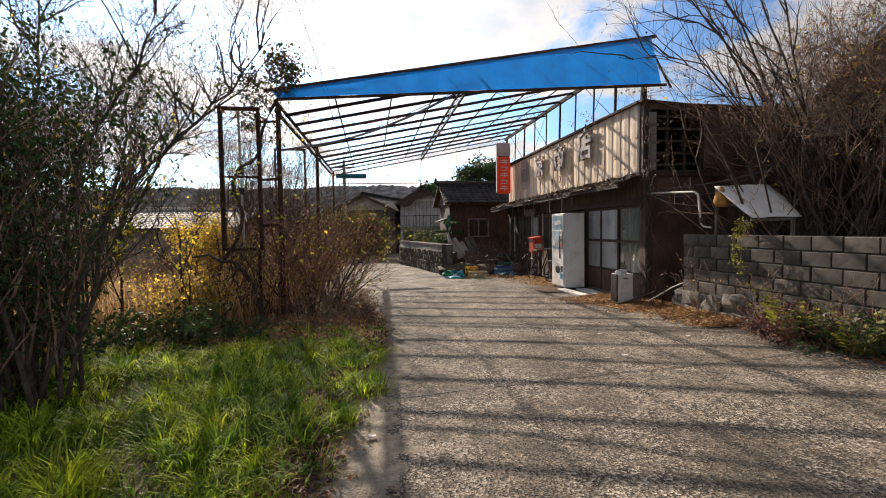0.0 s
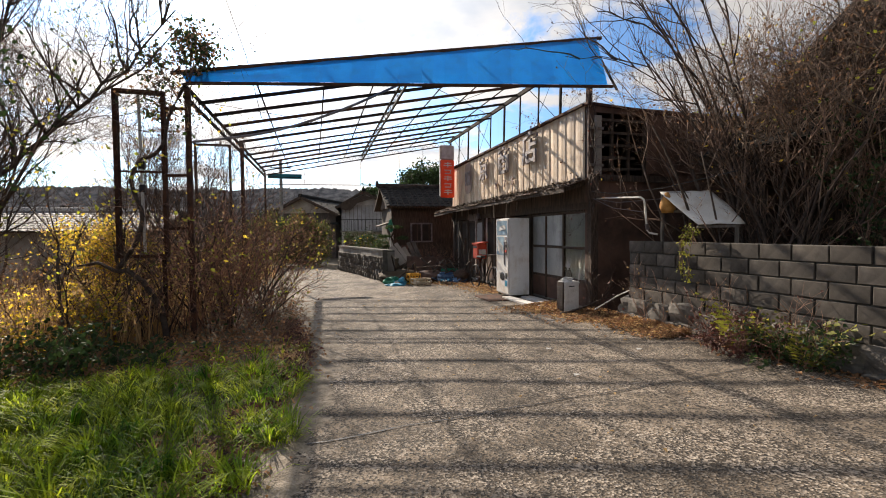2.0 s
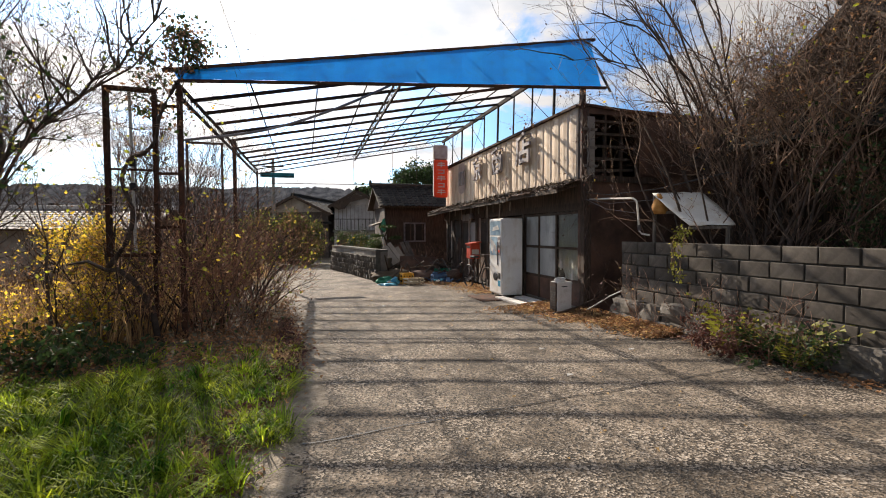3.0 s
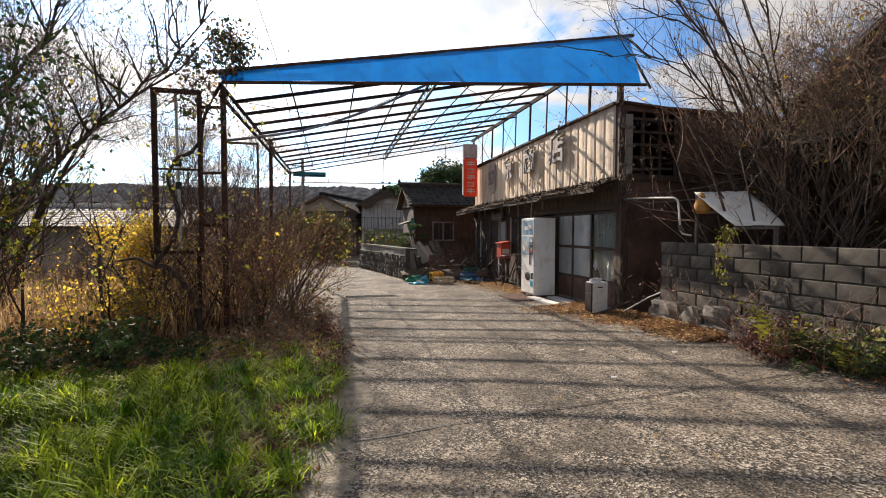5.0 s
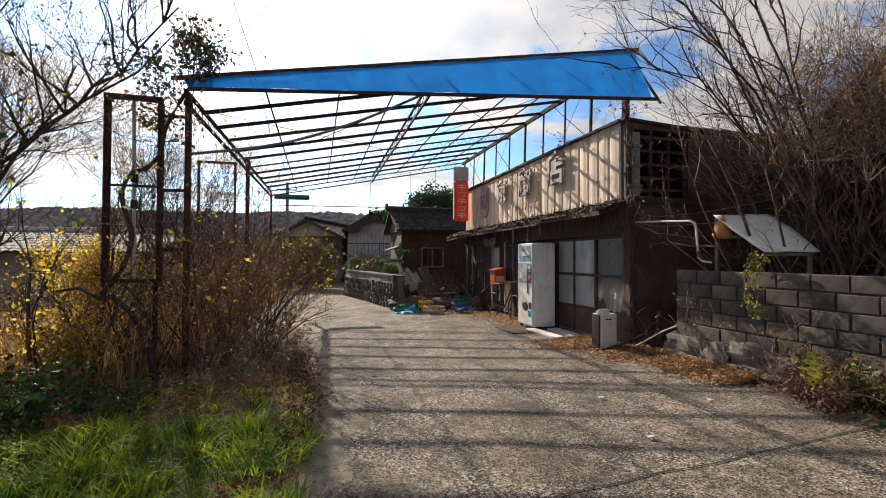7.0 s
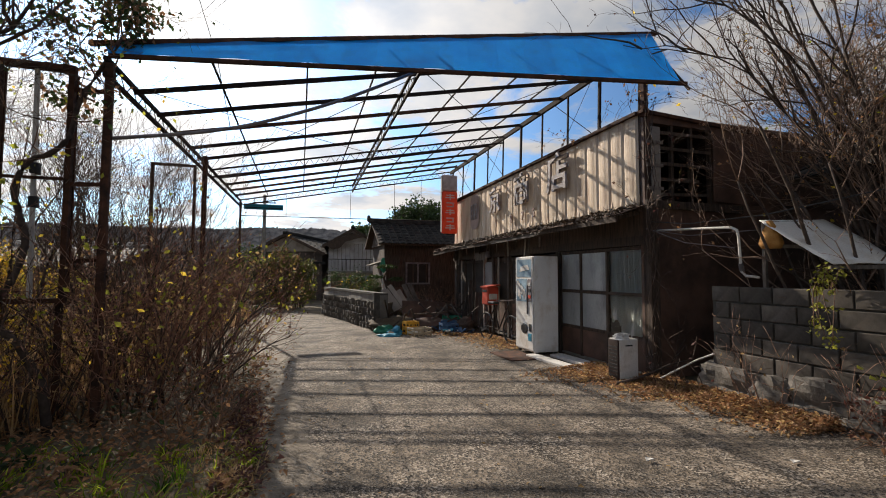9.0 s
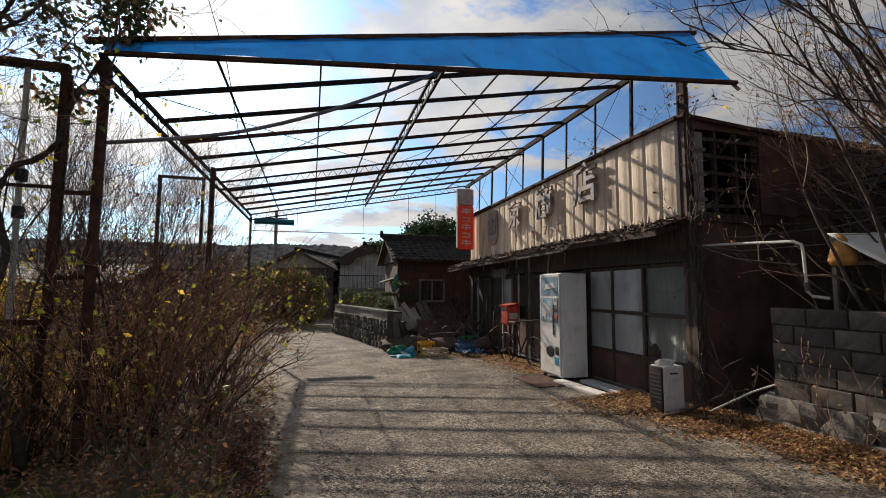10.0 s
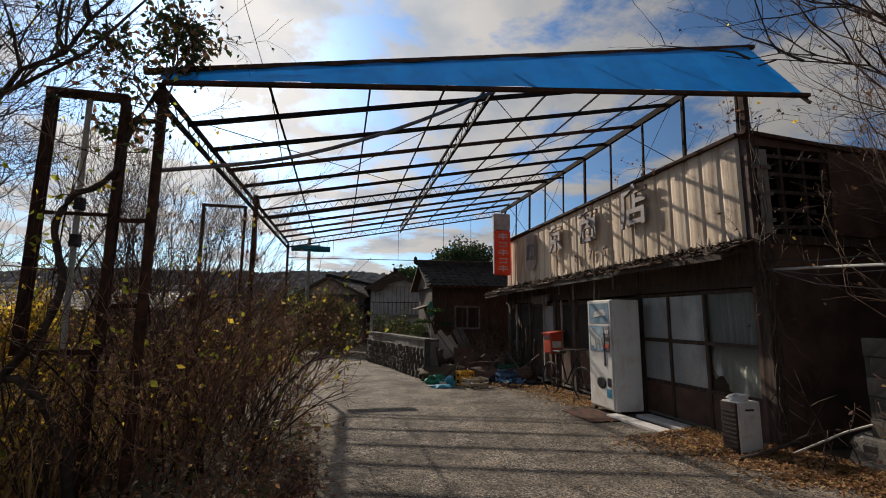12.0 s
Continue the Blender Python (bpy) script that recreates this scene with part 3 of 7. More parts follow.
for k in range(16):
    u = 2.9 + 0.36 * k + 0.1 * math.sin(k * 2.1)
    S().bar((-0.06, u, zz(2.2)), (-0.07, u + 0.05 * math.sin(k), zz(1.98 - 0.14 * (k % 3))), 0.035, 0.008).make("hanging_strip", DULLWOOD if k % 2 else PLASTER, shop, "torn strip of board under the eaves")
# small board and lamps under the eaves
S().box(-0.06, -0.02, 5.75, 6.55, zz(1.80), zz(2.02), c=0.01).make("name_board", GREYWOOD, shop, "small weathered board")
S().tube([(-0.10, 5.55, zz(2.02)), (-0.10, 5.55, zz(1.86))], [0.04, 0.08], 12).make("lamp_shade", GREYMETAL, shop, "small grey metal lamp shade")

# eaves: boards and rusted sheet
awning = thing("awning", "sagging rusted sheet awning with rotten fascia boards", "awning", at(0, 0, 0))
n = 18
for i in range(n):
    u0, u1 = -0.12 + 9.2 * i / n, -0.12 + 9.2 * (i + 1) / n + 0.03
    s0, s1 = rnd(-0.02, 0.02), rnd(-0.05, 0.02)
    z1 = 2.42 - 0.012 * u0
    S().slab([(-0.02, u0, z1 + 0.02), (-0.55 + s1, u0, z1 - 0.17 + s0), (-0.55 + s1, u1, z1 - 0.17 + s0), (-0.02, u1, z1 + 0.02)], 0.012).make("roof_sheet", RUST if i % 3 else BROWNWALL, awning)
for i in range(4):
    u0, u1 = -0.1 + 2.3 * i, 2.18 + 2.3 * i
    S().bar((-0.52, u0, 2.215 - 0.012 * u0), (-0.52, u1, 2.215 - 0.012 * u1 + rnd(-0.03, 0.03)), 0.03, 0.08).make("fascia_board", DULLWOOD if i == 1 else DARKWOOD, awning)
for i in range(15):
    u = 0.05 + 0.64 * i
    S().bar((0.0, u, 2.36 - 0.012 * u), (-0.52, u, 2.22 - 0.012 * u), 0.05, 0.06).make("rafter", DARKWOOD, awning)
for i in range(110):
    u = rnd(0, 9)
    S().bar((rnd(-0.5, -0.2), u, 2.33 - 0.012 * u), (rnd(-0.55, -0.3), u + rnd(-0.25, 0.25), 2.29 - 0.012 * u), 0.02, 0.015).make("splinter", GREYWOOD if i % 2 else DARKWOOD, awning)

# rotten thatch of leaves, bark and splinters lying on the awning
lit = S()
for _ in range(2600):
    u, k = rnd(-0.1, 9.0), rnd(0.0, 1.0)
    c = Vector((-0.03 - 0.54 * k, u, 2.45 - 0.012 * u - 0.19 * k + rnd(-0.01, 0.05)))
    a = Vector((rnd(-1, 1), rnd(-1, 1), rnd(-0.5, 0.3))).normalized()
    b = a.cross(Vector((rnd(-0.5, 0.5), rnd(-0.5, 0.5), 1))).normalized()
    l = rnd(0.03, 0.09)
    k0 = len(lit.v)
    lit.v += [tuple(c - a * l), tuple(c + b * l * 0.3), tuple(c + a * l), tuple(c - b * l * 0.3)]
    lit.f.append((k0, k0 + 1, k0 + 2, k0 + 3))
ROT = mat("rotten_leaf_litter", (0.03, 0.022, 0.016), (0.20, 0.15, 0.11), 6, 0.95, 0, 0, island=True, vary=0.8)
lit.make("rotten_litter", ROT, awning, "rotten leaves and splinters lodged on the sheets", kind="stuff")

# sign board of cream panels along the front
board = thing("shop_sign_board", "long cream metal sign board with raised characters, rust-stained", "sign board", at(0, 0, 2.43))
NPAN = 26
for i in range(NPAN):
    u0, u1 = 8.42 * i / NPAN, 8.42 * (i + 1) / NPAN
    zt, zb = 1.42 - 0.010 * u0, -0.012 * u0
    p = S()
    m2 = 7
    rag = [rnd(-0.035, 0.02) for _ in range(m2 + 1)]
    for k in range(m2 + 1):
        u = u0 + (u1 - u0) * k / m2
        e = -0.03 + (0.022 if k in (0, m2) else 0.004 * math.sin(k * 1.3))
        curl = -0.03 * max(0, rnd(-0.5, 1))
        p.v += [(e + curl, u, zb + rag[k]), (e, u, zb + 0.18), (e, u, zt)]
        if k:
            a = 3 * k
            p.f += [(a - 3, a - 2, a + 1, a), (a - 2, a - 1, a + 2, a + 1)]
    p.make("panel", CREAM, board)
S().bar((-0.05, -0.02, 1.44), (-0.05, 8.44, 1.355), 0.07, 0.05).make("top_rail", RUST, board, "rusty top rail")
S().box(0.10, 0.26, -0.150, -0.132, 0.08, 1.22).make("end_slat", PLASTER, board, "bleached upright slat")
for z in (0.25, 0.6, 0.95):
    S().box(0.0, 0.3, -0.165, -0.151, z, z + 0.05).make("end_slat", GREYWOOD, board)
S().box(0.0, 0.06, -0.04, -0.01, -0.05, 1.45).make("end_board", GREYWOOD, board, "bleached vertical end board")
# faded rounded patch behind the first character
disc = S()
disc.v = [(-0.058, 6.58 + 0.34 * (abs(math.cos(a * math.pi / 16)) ** 0.6) * (1 if math.cos(a * math.pi / 16) > 0 else -1), 0.78 + 0.50 * (abs(math.sin(a * math.pi / 16)) ** 0.6) * (1 if math.sin(a * math.pi / 16) > 0 else -1)) for a in range(32)]
disc.f = [tuple(reversed(range(32)))]
disc.make("faded_patch", PURPLE, board, "faded purple painted patch")


def glyph(text, size, depth, material, parent, m, name, bold=0.012):
    c = bpy.data.curves.new(name, "FONT")
    c.body, c.size, c.extrude, c.offset = text, size, depth, bold
    c.align_x, c.align_y = "CENTER", "CENTER"
    tmp = bpy.data.objects.new(name, c)
    scene.collection.objects.link(tmp)
    bpy.context.view_layer.update()
    me = bpy.data.meshes.new_from_object(tmp.evaluated_get(bpy.context.evaluated_depsgraph_get()))
    bpy.data.objects.remove(tmp)
    me.materials.clear()
    me.materials.append(material)
    ob = new(name, me)
    ob.parent = parent
    ob.matrix_basis = m
    return ob


# letters stand off the board and face the road
FACE = Matrix(((0, 0, -1, 0), (-1, 0, 0, 0), (0, 1, 0, 0), (0, 0, 0, 1)))
for ch, u, z, s in (("京", 5.06, 0.83, 0.68), ("商", 3.62, 0.87, 0.74), ("店", 2.12, 0.93, 0.80)):
    glyph(ch, s, 0.024, LETTERMETAL, board, Matrix.Translation((-0.105, u, z)) @ FACE, "character", 0.014)
for a in (-0.12, 0.12):
    ch = S()
    for k in range(3):
        ch.box(-0.09, -0.062, 6.58 + a - 0.07, 6.58 + a + 0.08, 0.98 - 0.15 * k - 0.018, 0.98 - 0.15 * k + 0.018)
    ch.box(-0.09, -0.062, 6.58 + a + 0.06, 6.58 + a + 0.095, 0.55, 1.0)
    ch.box(-0.09, -0.062, 6.58 + a - 0.095, 6.58 + a - 0.065, 0.55, 1.0)
    ch.make("character", LETTERMETAL, board)
for ch, u, z in (("1", 5.06, 0.27), ("8", 4.2, 0.29), ("7", 3.63, 0.30), ("5", 3.13, 0.31)):
    glyph(ch, 0.26, 0.012, PURPLE, board, Matrix.Translation((-0.075, u, z)) @ FACE, "digit", 0.004)

# ---- canopy over the road ----
canopy = thing("canopy_frame", "rusted steel canopy frame with a single remaining blue edge sheet", "canopy", at(0, 0, 0))


def roof_z(v):
    return 3.62 + 0.2 * (v + 6.7)


def left_v(u):
    return -6.9 + 0.03 * u


# lattice beams along the road
def lattice(p, q, h, n, name, w=0.035):
    p, q = Vector(p), Vector(q)
    S().bar(p, q, w, w).make(name, DARKSTEEL, canopy)
    S().bar(p - Vector((0, 0, h)), q - Vector((0, 0, h)), w, w).make(name, DARKSTEEL, canopy)
    z = S()
    for i in range(n):
        a, b = p.lerp(q, i / n), p.lerp(q, (i + 1) / n)
        mid = a.lerp(b, 0.5) - Vector((0, 0, h))
        z.tube([a, mid], 0.007, 4).tube([mid, b], 0.007, 4)
    z.make("lacing", DARKSTEEL, canopy)


lattice((-6.9, -0.1, 3.66), (-6.6, 9.75, 3.66), 0.17, 26, "left_beam", 0.045)
lattice((-3.45, -0.05, roof_z(-3.45)), (-3.2, 9.6, roof_z(-3.2)), 0.20, 26, "middle_beam")
S().bar((0.1, -0.1, 4.98), (0.1, 9.2, 4.90), 0.06, 0.10).make("right_beam", DARKSTEEL, canopy)
PUR = [0.0, 0.75, 1.6, 2.5, 3.4, 4.25, 5.2, 6.1, 7.0, 7.85, 8.7, 9.55]
for i, u in enumerate(PUR):
    if i == 0:
        continue
    if i in (6, 11):
        lattice((left_v(u), u, roof_z(left_v(u)) + 0.02), (0.1, u - 0.25, roof_z(0.1) - 0.02), 0.16, 30, "truss")
    else:
        S().bar((left_v(u), u, roof_z(left_v(u)) + 0.03), (0.1, u - 0.2, roof_z(0.1)), 0.04, 0.055).make("purlin", DARKSTEEL if i % 3 else RUST, canopy)
for f in (0.14, 0.29, 0.42, 0.64, 0.77, 0.90):
    v0 = -6.9 + 7.0 * f
    S().bar((v0, -0.1, roof_z(v0) + 0.05), (v0 + 0.12, 9.5, roof_z(v0) + 0.05), 0.022, 0.022).make("rod", DARKSTEEL, canopy)
# wind bracing
for (v0, u0), (v1, u1) in (((-6.7, 0.6), (-3.4, 5.0)), ((-3.3, 0.6), (-6.6, 5.0)), ((-3.2, 0.6), (0.0, 5.0)), ((-0.1, 0.8), (-3.2, 5.2)), ((-6.6, 5.2), (-3.2, 9.4)), ((-3.3, 5.2), (0, 9.3))):
    S().tube([(v0, u0, roof_z(v0) - 0.03), (v1, u1, roof_z(v1) - 0.03)], 0.006, 4).make("brace", DARKSTEEL, canopy)
# posts
for v0, u0, w in ((-6.87, -0.05, 0.074), (-6.62, 3.9, 0.08), (-6.6, 9.7, 0.065)):
    S().box(v0 - w / 2, v0 + w / 2, u0 - w / 2, u0 + w / 2, -0.4, 3.62, c=0.008).make("post", RUST, canopy)
    S().box(v0 - w * 0.62, v0 + w * 0.62, u0 - w * 0.62, u0 + w * 0.62, 3.46, 3.54, c=0.006).make("bracket", RUST, canopy)
for i in range(10):
    u = 0.05 + 0.98 * i
    if u < 9:
        S().bar((0.06, u, 3.86), (0.09, u, 4.94), 0.045 if i % 3 == 1 else 0.03, 0.045 if i % 3 == 1 else 0.03).make("stanchion", DARKSTEEL, canopy)
for u in (1.2, 4.9, 7.2):
    S().tube([(0.08, u, 3.9), (0.09, u + 1.3, 4.9)], 0.008, 5).make("brace", DARKSTEEL, canopy)
    S().tube([(0.08, u + 1.1, 3.9), (0.09, u + 0.1, 4.9)], 0.005, 5).make("brace", DARKSTEEL, canopy)
# long pipe brace below the roof
S().tube(smooth_path([(-6.85, 0.0, 2.83), (-5.7, -0.02, 3.05), (-4.6, -0.05, 3.46), (-3.45, -0.05, 4.05)], 5), 0.02, 8).make("pipe_brace", GREYMETAL, canopy)
# low tie at the far end
S().tube([(-6.6, 9.7, 3.2), (0.1, 9.4, 3.25)], 0.012, 5).make("tie", DARKSTEEL, canopy)
for f in (0.2, 0.5, 0.72, 0.86):
    v0 = -6.6 + 6.7 * f
    S().tube([(v0, 9.6, 3.22), (v0, 9.6, roof_z(v0))], 0.008, 4).make("hanger", DARKSTEEL, canopy)
# the blue sheet: top edge on the roof's front edge, foot brought forward
tl, tr, bl, br = Vector((-6.98, 0.10, 3.88)), Vector((0.14, -0.14, 5.09)), Vector((-6.87, -0.12, 3.70)), Vector((-0.33, -1.13, 3.88))
NS = 9
for i in range(NS):
    sh = S()
    for k in range(5):
        f = (i + k / 4) / NS
        a, b = tl.lerp(tr, f), bl.lerp(br, f)
        dent = Vector((0, 0.012 * math.sin(k * 1.57), 0))
        for j in range(5):
            sh.v.append(tuple(a.lerp(b, j / 4) + dent + Vector((0, 0.02 * noise.noise(Vector((f * 9, j, 0))), 0))))
        if k:
            for j in range(4):
                q = 5 * k + j
                sh.f.append((q - 5, q - 4, q + 1, q))
    sh.make("blue_sheet", BLUE, canopy, "translucent blue corrugated sheet")
S().bar(tl + Vector((-0.15, 0.02, 0.0)), tr + Vector((0.12, 0.02, 0.03)), 0.05, 0.05).make("edge_rail", RUST, canopy)
S().bar(bl + Vector((0, 0.02, -0.02)), br + Vector((0.1, 0, -0.02)), 0.045, 0.04).make("foot_rail", RUST, canopy)
S().bar((0.1, -0.12, 4.95), (-0.05, -1.0, 3.86), 0.03, 0.03).make("brace", DARKSTEEL, canopy)
S().box(-0.02, 0.06, -0.14, -0.06, 3.8, 5.0).make("post", RUST, canopy)

# teal board at the far post
teal = thing("teal_board", "teal sheet box hung at the far canopy post", "board", at(-6.5, 9.7, 3.42))
S().box(0, 1.15, -0.05, 0.1, 0, 0.16, c=0.01).make("teal_panel", TEAL, teal)
S().box(0.02, 1.13, -0.06, -0.052, 0.03, 0.05).make("trim_strip", DARKSTEEL, teal)

# rusted sign frame beside the post, and another behind
RUSTPANEL = mat("rust_streaked_plate", (0.055, 0.03, 0.022), (0.17, 0.085, 0.055), 6, 0.8, 0.2, 0.4, 50, 0.2, (0.30, 0.27, 0.25), 0.6, 3.0, stretch=(2, 2, 0.6))


def sign_frame(m, w, h, z0, label, extra):
    t = thing("sign_frame", label, "sign frame", m, group="empty sign frames")
    for x in (0, w):
        S().bar((x, 0, z0), (x, 0, z0 + h), 0.05, 0.07).make("upright", RUST, t)
        S().bar((x, 0.10, z0 + 0.03), (x, 0.10, z0 + h - 0.03), 0.03, 0.03).make("rear_upright", RUST, t)
        if extra:
            S().box(x - 0.006, x + 0.006, 0.036, 0.085, z0 + 0.03, z0 + h - 0.03).make("side_plate", RUSTPANEL, t, "rust-streaked side plate")
        for z in (z0 + 0.05, z0 + h - 0.05):
            S().bar((x, 0, z), (x, 0.10, z), 0.03, 0.03).make("side_tie", RUST, t)
    for z in (z0, z0 + h):
        S().bar((-0.03, 0, z), (w + 0.03, 0, z), 0.07, 0.05).make("rail", RUST, t)
        S().bar((0, 0.10, z), (w, 0.10, z), 0.03, 0.03).make("rear_rail", RUST, t)
    if extra:
        S().bar((w * 0.5, 0.08, z0), (w * 0.45, 0.08, z0 + h), 0.03, 0.05).make("tube_holder", OFFWHITE, t, "pale lamp-tube holder")
        for z in (z0 + 0.95, z0 + 1.3):
            S().box(w * 0.47 - 0.03, w * 0.47 + 0.05, 0.05, 0.12, z, z + 0.12, c=0.01).make("socket", BLACK, t)
        for z in (z0 + 1.2, z0 + 2.2, z0 + 0.4):
            S().bar((w, 0, z), (w + 0.34, 0.03, z + 0.02), 0.03, 0.04).make("bracket", RUST, t)
        S().bar((0, 0, z0 + 1.25), (w, 0, z0 + 1.25), 0.03, 0.03).make("cross_rail", RUST, t)
    S().bar((w * 0.9, 0.1, -0.3), (w * 0.9, 0.1, z0 + 0.05), 0.05, 0.05).make("leg", RUST, t)
    return t


sign_frame(at(-7.84, 0.02, 0), 0.62, 2.42, 1.12, "tall rusted empty sign frame tied to a canopy post", True)
sign_frame(at(-8.03, 5.95, 0), 0.85, 2.0, 1.85, "thin rusted empty sign frame among the scrub", False)
upole = thing("utility_pole", "slim concrete utility pole among the far houses", "pole", pose(-7.0, 33, -0.8))
S().tube([(0, 0, 0), (0, 0, 7.2)], [0.14, 0.10], 10).make("shaft", CONCRETE, upole)
S().bar((-0.7, 0, 6.7), (0.7, 0, 6.7), 0.07, 0.07).make("cross_arm", DARKSTEEL, upole)
for k in (-0.6, 0.0, 0.6):
    S().tube([(k, 0, 6.74), (k, 0, 6.9)], [0.04, 0.03], 8).make("insulator", OFFWHITE, upole)

# ---- orange hanging sign ----
hs_ = thing("hanging_sign", "orange-red and grey upright sign with white lettering on the shop front", "sign", at(-0.62, 7.9, 2.68))
S().box(0, 0.52, 0, 0.12, 0, 1.34, c=0.05).make("face", ORANGE, hs_)
S().box(0, 0.52, 0, 0.12, 1.342, 1.86, c=0.05).make("top_cap", FADEDPINK, hs_, "pale faded top")
S().box(-0.014, -0.002, 0.012, 0.108, 0.05, 1.82).make("edge_strip", OFFWHITE, hs_)
S().bar((0.36, 0.06, 1.84), (0.5, 0.06, 2.2), 0.03, 0.03).make("hanger", DARKSTEEL, hs_)
for k in range(5):
    zc = 1.16 - 0.24 * k
    mk = S()
    mk.box(0.14, 0.40, -0.006, -0.001, zc + 0.03, zc + 0.065)
    if k % 2 == 0:
        mk.box(0.11, 0.42, -0.006, -0.001, zc - 0.04, zc - 0.005)
        mk.box(0.245, 0.285, -0.006, -0.001, zc - 0.095, zc + 0.095)
    else:
        mk.box(0.15, 0.38, -0.006, -0.001, zc - 0.085, zc - 0.05)
        mk.box(0.345, 0.385, -0.006, -0.001, zc - 0.085, zc + 0.025)
    mk.make("lettering", OFFWHITE, hs_, "white lettering bars")

# ---- vending machine ----
vend = thing("vending_machine", "white drinks vending machine with faded front panels", "vending machine", at(-0.63, 2.12, -0.10) @ Matrix.Diagonal((0.76, 0.93, 1.0, 1.0)))
S().box(0, 0.68, 0, 0.76, 0.03, 1.86, c=0.015).make("body", WHITE, vend)
S().box(-0.045, 0.0, 0.005, 0.755, 0.06, 1.85, c=0.012).make("door", WHITE, vend)
S().box(-0.052, -0.047, 0.06, 0.70, 1.46, 1.80).make("display_window", PANELBLUE, vend, "faded blue display window")
S().box(-0.053, -0.047, 0.24, 0.70, 0.98, 1.42).make("display_window", PANELBLUE, vend)
S().box(-0.058, -0.047, 0.05, 0.19, 0.98, 1.42, c=0.004).make("coin_panel", GREYMETAL, vend, "grey coin panel")
for k in range(3):
    S().box(-0.066, -0.058, 0.07, 0.17, 1.05 + 0.12 * k, 1.11 + 0.12 * k).make("button_plate", (RED, BLACK, OFFWHITE)[k], vend)
for k in range(5):
    S().bar((-0.058, 0.28 + 0.08 * k, 1.02 + 0.05 * (k % 3)), (-0.058, 0.36 + 0.07 * k, 1.22 + 0.04 * k), 0.006, 0.07).make("torn_poster", OFFWHITE, vend, "torn pale poster")
S().slab([(-0.056, 0.12, 1.60), (-0.056, 0.55, 1.56), (-0.056, 0.50, 1.66), (-0.056, 0.2, 1.70)], 0.004).make("torn_poster", OFFWHITE, vend)
ov = S()
ov.v = [(-0.052, 0.36 + 0.15 * math.cos(a * math.pi / 12), 0.46 + 0.10 * math.sin(a * math.pi / 12)) for a in range(24)]
ov.v += [(-0.062, 0.36 + 0.12 * math.cos(a * math.pi / 12), 0.46 + 0.075 * math.sin(a * math.pi / 12)) for a in range(24)]
ov.f = [(a, (a + 1) % 24, 24 + (a + 1) % 24, 24 + a) for a in range(24)] + [tuple(range(24, 48))]
ov.make("outlet_flap", BLACK, vend, "dark oval outlet flap")
S().box(-0.056, -0.047, 0.06, 0.16, 0.42, 0.56).make("coin_return", BLACK, vend)
S().box(-0.052, -0.047, 0.06, 0.20, 0.24, 0.38).make("sticker", CYANPLAST, vend)
S().box(-0.07, -0.047, 0.205, 0.235, 0.75, 1.30, c=0.004).make("handle", GREYMETAL, vend)
for a in (0.05, 0.63):
    for b in (0.05, 0.71):
        S().box(a - 0.03, a + 0.03, b - 0.03, b + 0.03, -0.02, 0.03).make("foot", BLACK, vend)
mat_ = thing("rusty_floor_plate", "rusty brown plate lying before the vending machine", "plate", at(-1.3, 1.75, -0.135))
S().box(0, 0.6, 0, 0.95, 0, 0.03, c=0.006).make("plate", RUST, mat_)
sl = thing("white_board", "dirty white board lying on the ground by the shop", "board", at(-0.72, 0.0, -0.12, 3))
S().box(0, 0.22, 0, 2.1, 0, 0.045, c=0.006).make("board", OFFWHITE, sl)
sl2 = thing("white_board", "dirty white board lying on the ground by the shop", "board", at(-0.40, 0.9, -0.11, 2))
S().box(0, 0.26, 0, 1.0, 0, 0.05, c=0.006).make("board", OFFWHITE, sl2)

# ---- heater cabinet ----
heat = thing("heater_cabinet", "discarded white heater with dark brown front by the shop corner", "heater", at(-0.60, -0.20, -0.11))
S().box(0.025, 0.34, 0, 0.24, 0.02, 0.60, c=0.015).make("body", OFFWHITE, heat)
S().box(0.0, 0.025, 0.012, 0.228, 0.03, 0.59, c=0.006).make("front_grille", BROWNPANEL, heat, "dark brown slatted front")
for k in range(9):
    S().box(-0.006, 0.0, 0.03, 0.21, 0.08 + 0.05 * k, 0.10 + 0.05 * k).make("slat", BLACK, heat)
S().box(0.12, 0.24, -0.004, 0.0, 0.50, 0.52).make("vent_slot", BLACK, heat)
S().blob(0.15, 0.12, 0.625, 0.11, 0.09, 0.05, 0.8, 2, 3).make("crumpled_bag", OFFWHITE, heat, "crumpled plastic on top")

# ---- mailbox ----
mb = thing("mail_box", "faded red mail box on a pipe stand by the shop door", "mail box", at(-0.36, 4.95, -0.14))
S().box(0, 0.30, 0, 0.38, 0.78, 1.24, c=0.03).make("body", RED, mb)
S().slab([(-0.03, -0.03, 1.24), (0.33, -0.03, 1.30), (0.33, 0.41, 1.30), (-0.03, 0.41, 1.24)], 0.035).make("lid", RED, mb)
S().box(-0.008, 0.0, 0.06, 0.32, 1.10, 1.16).make("slot", BLACK, mb)
S().box(0.04, 0.26, -0.006, 0.0, 0.92, 1.06).make("label_plate", OFFWHITE, mb)
S().tube([(0.15, 0.19, 0), (0.15, 0.19, 0.8)], 0.035, 10).make("stand", RUST, mb)

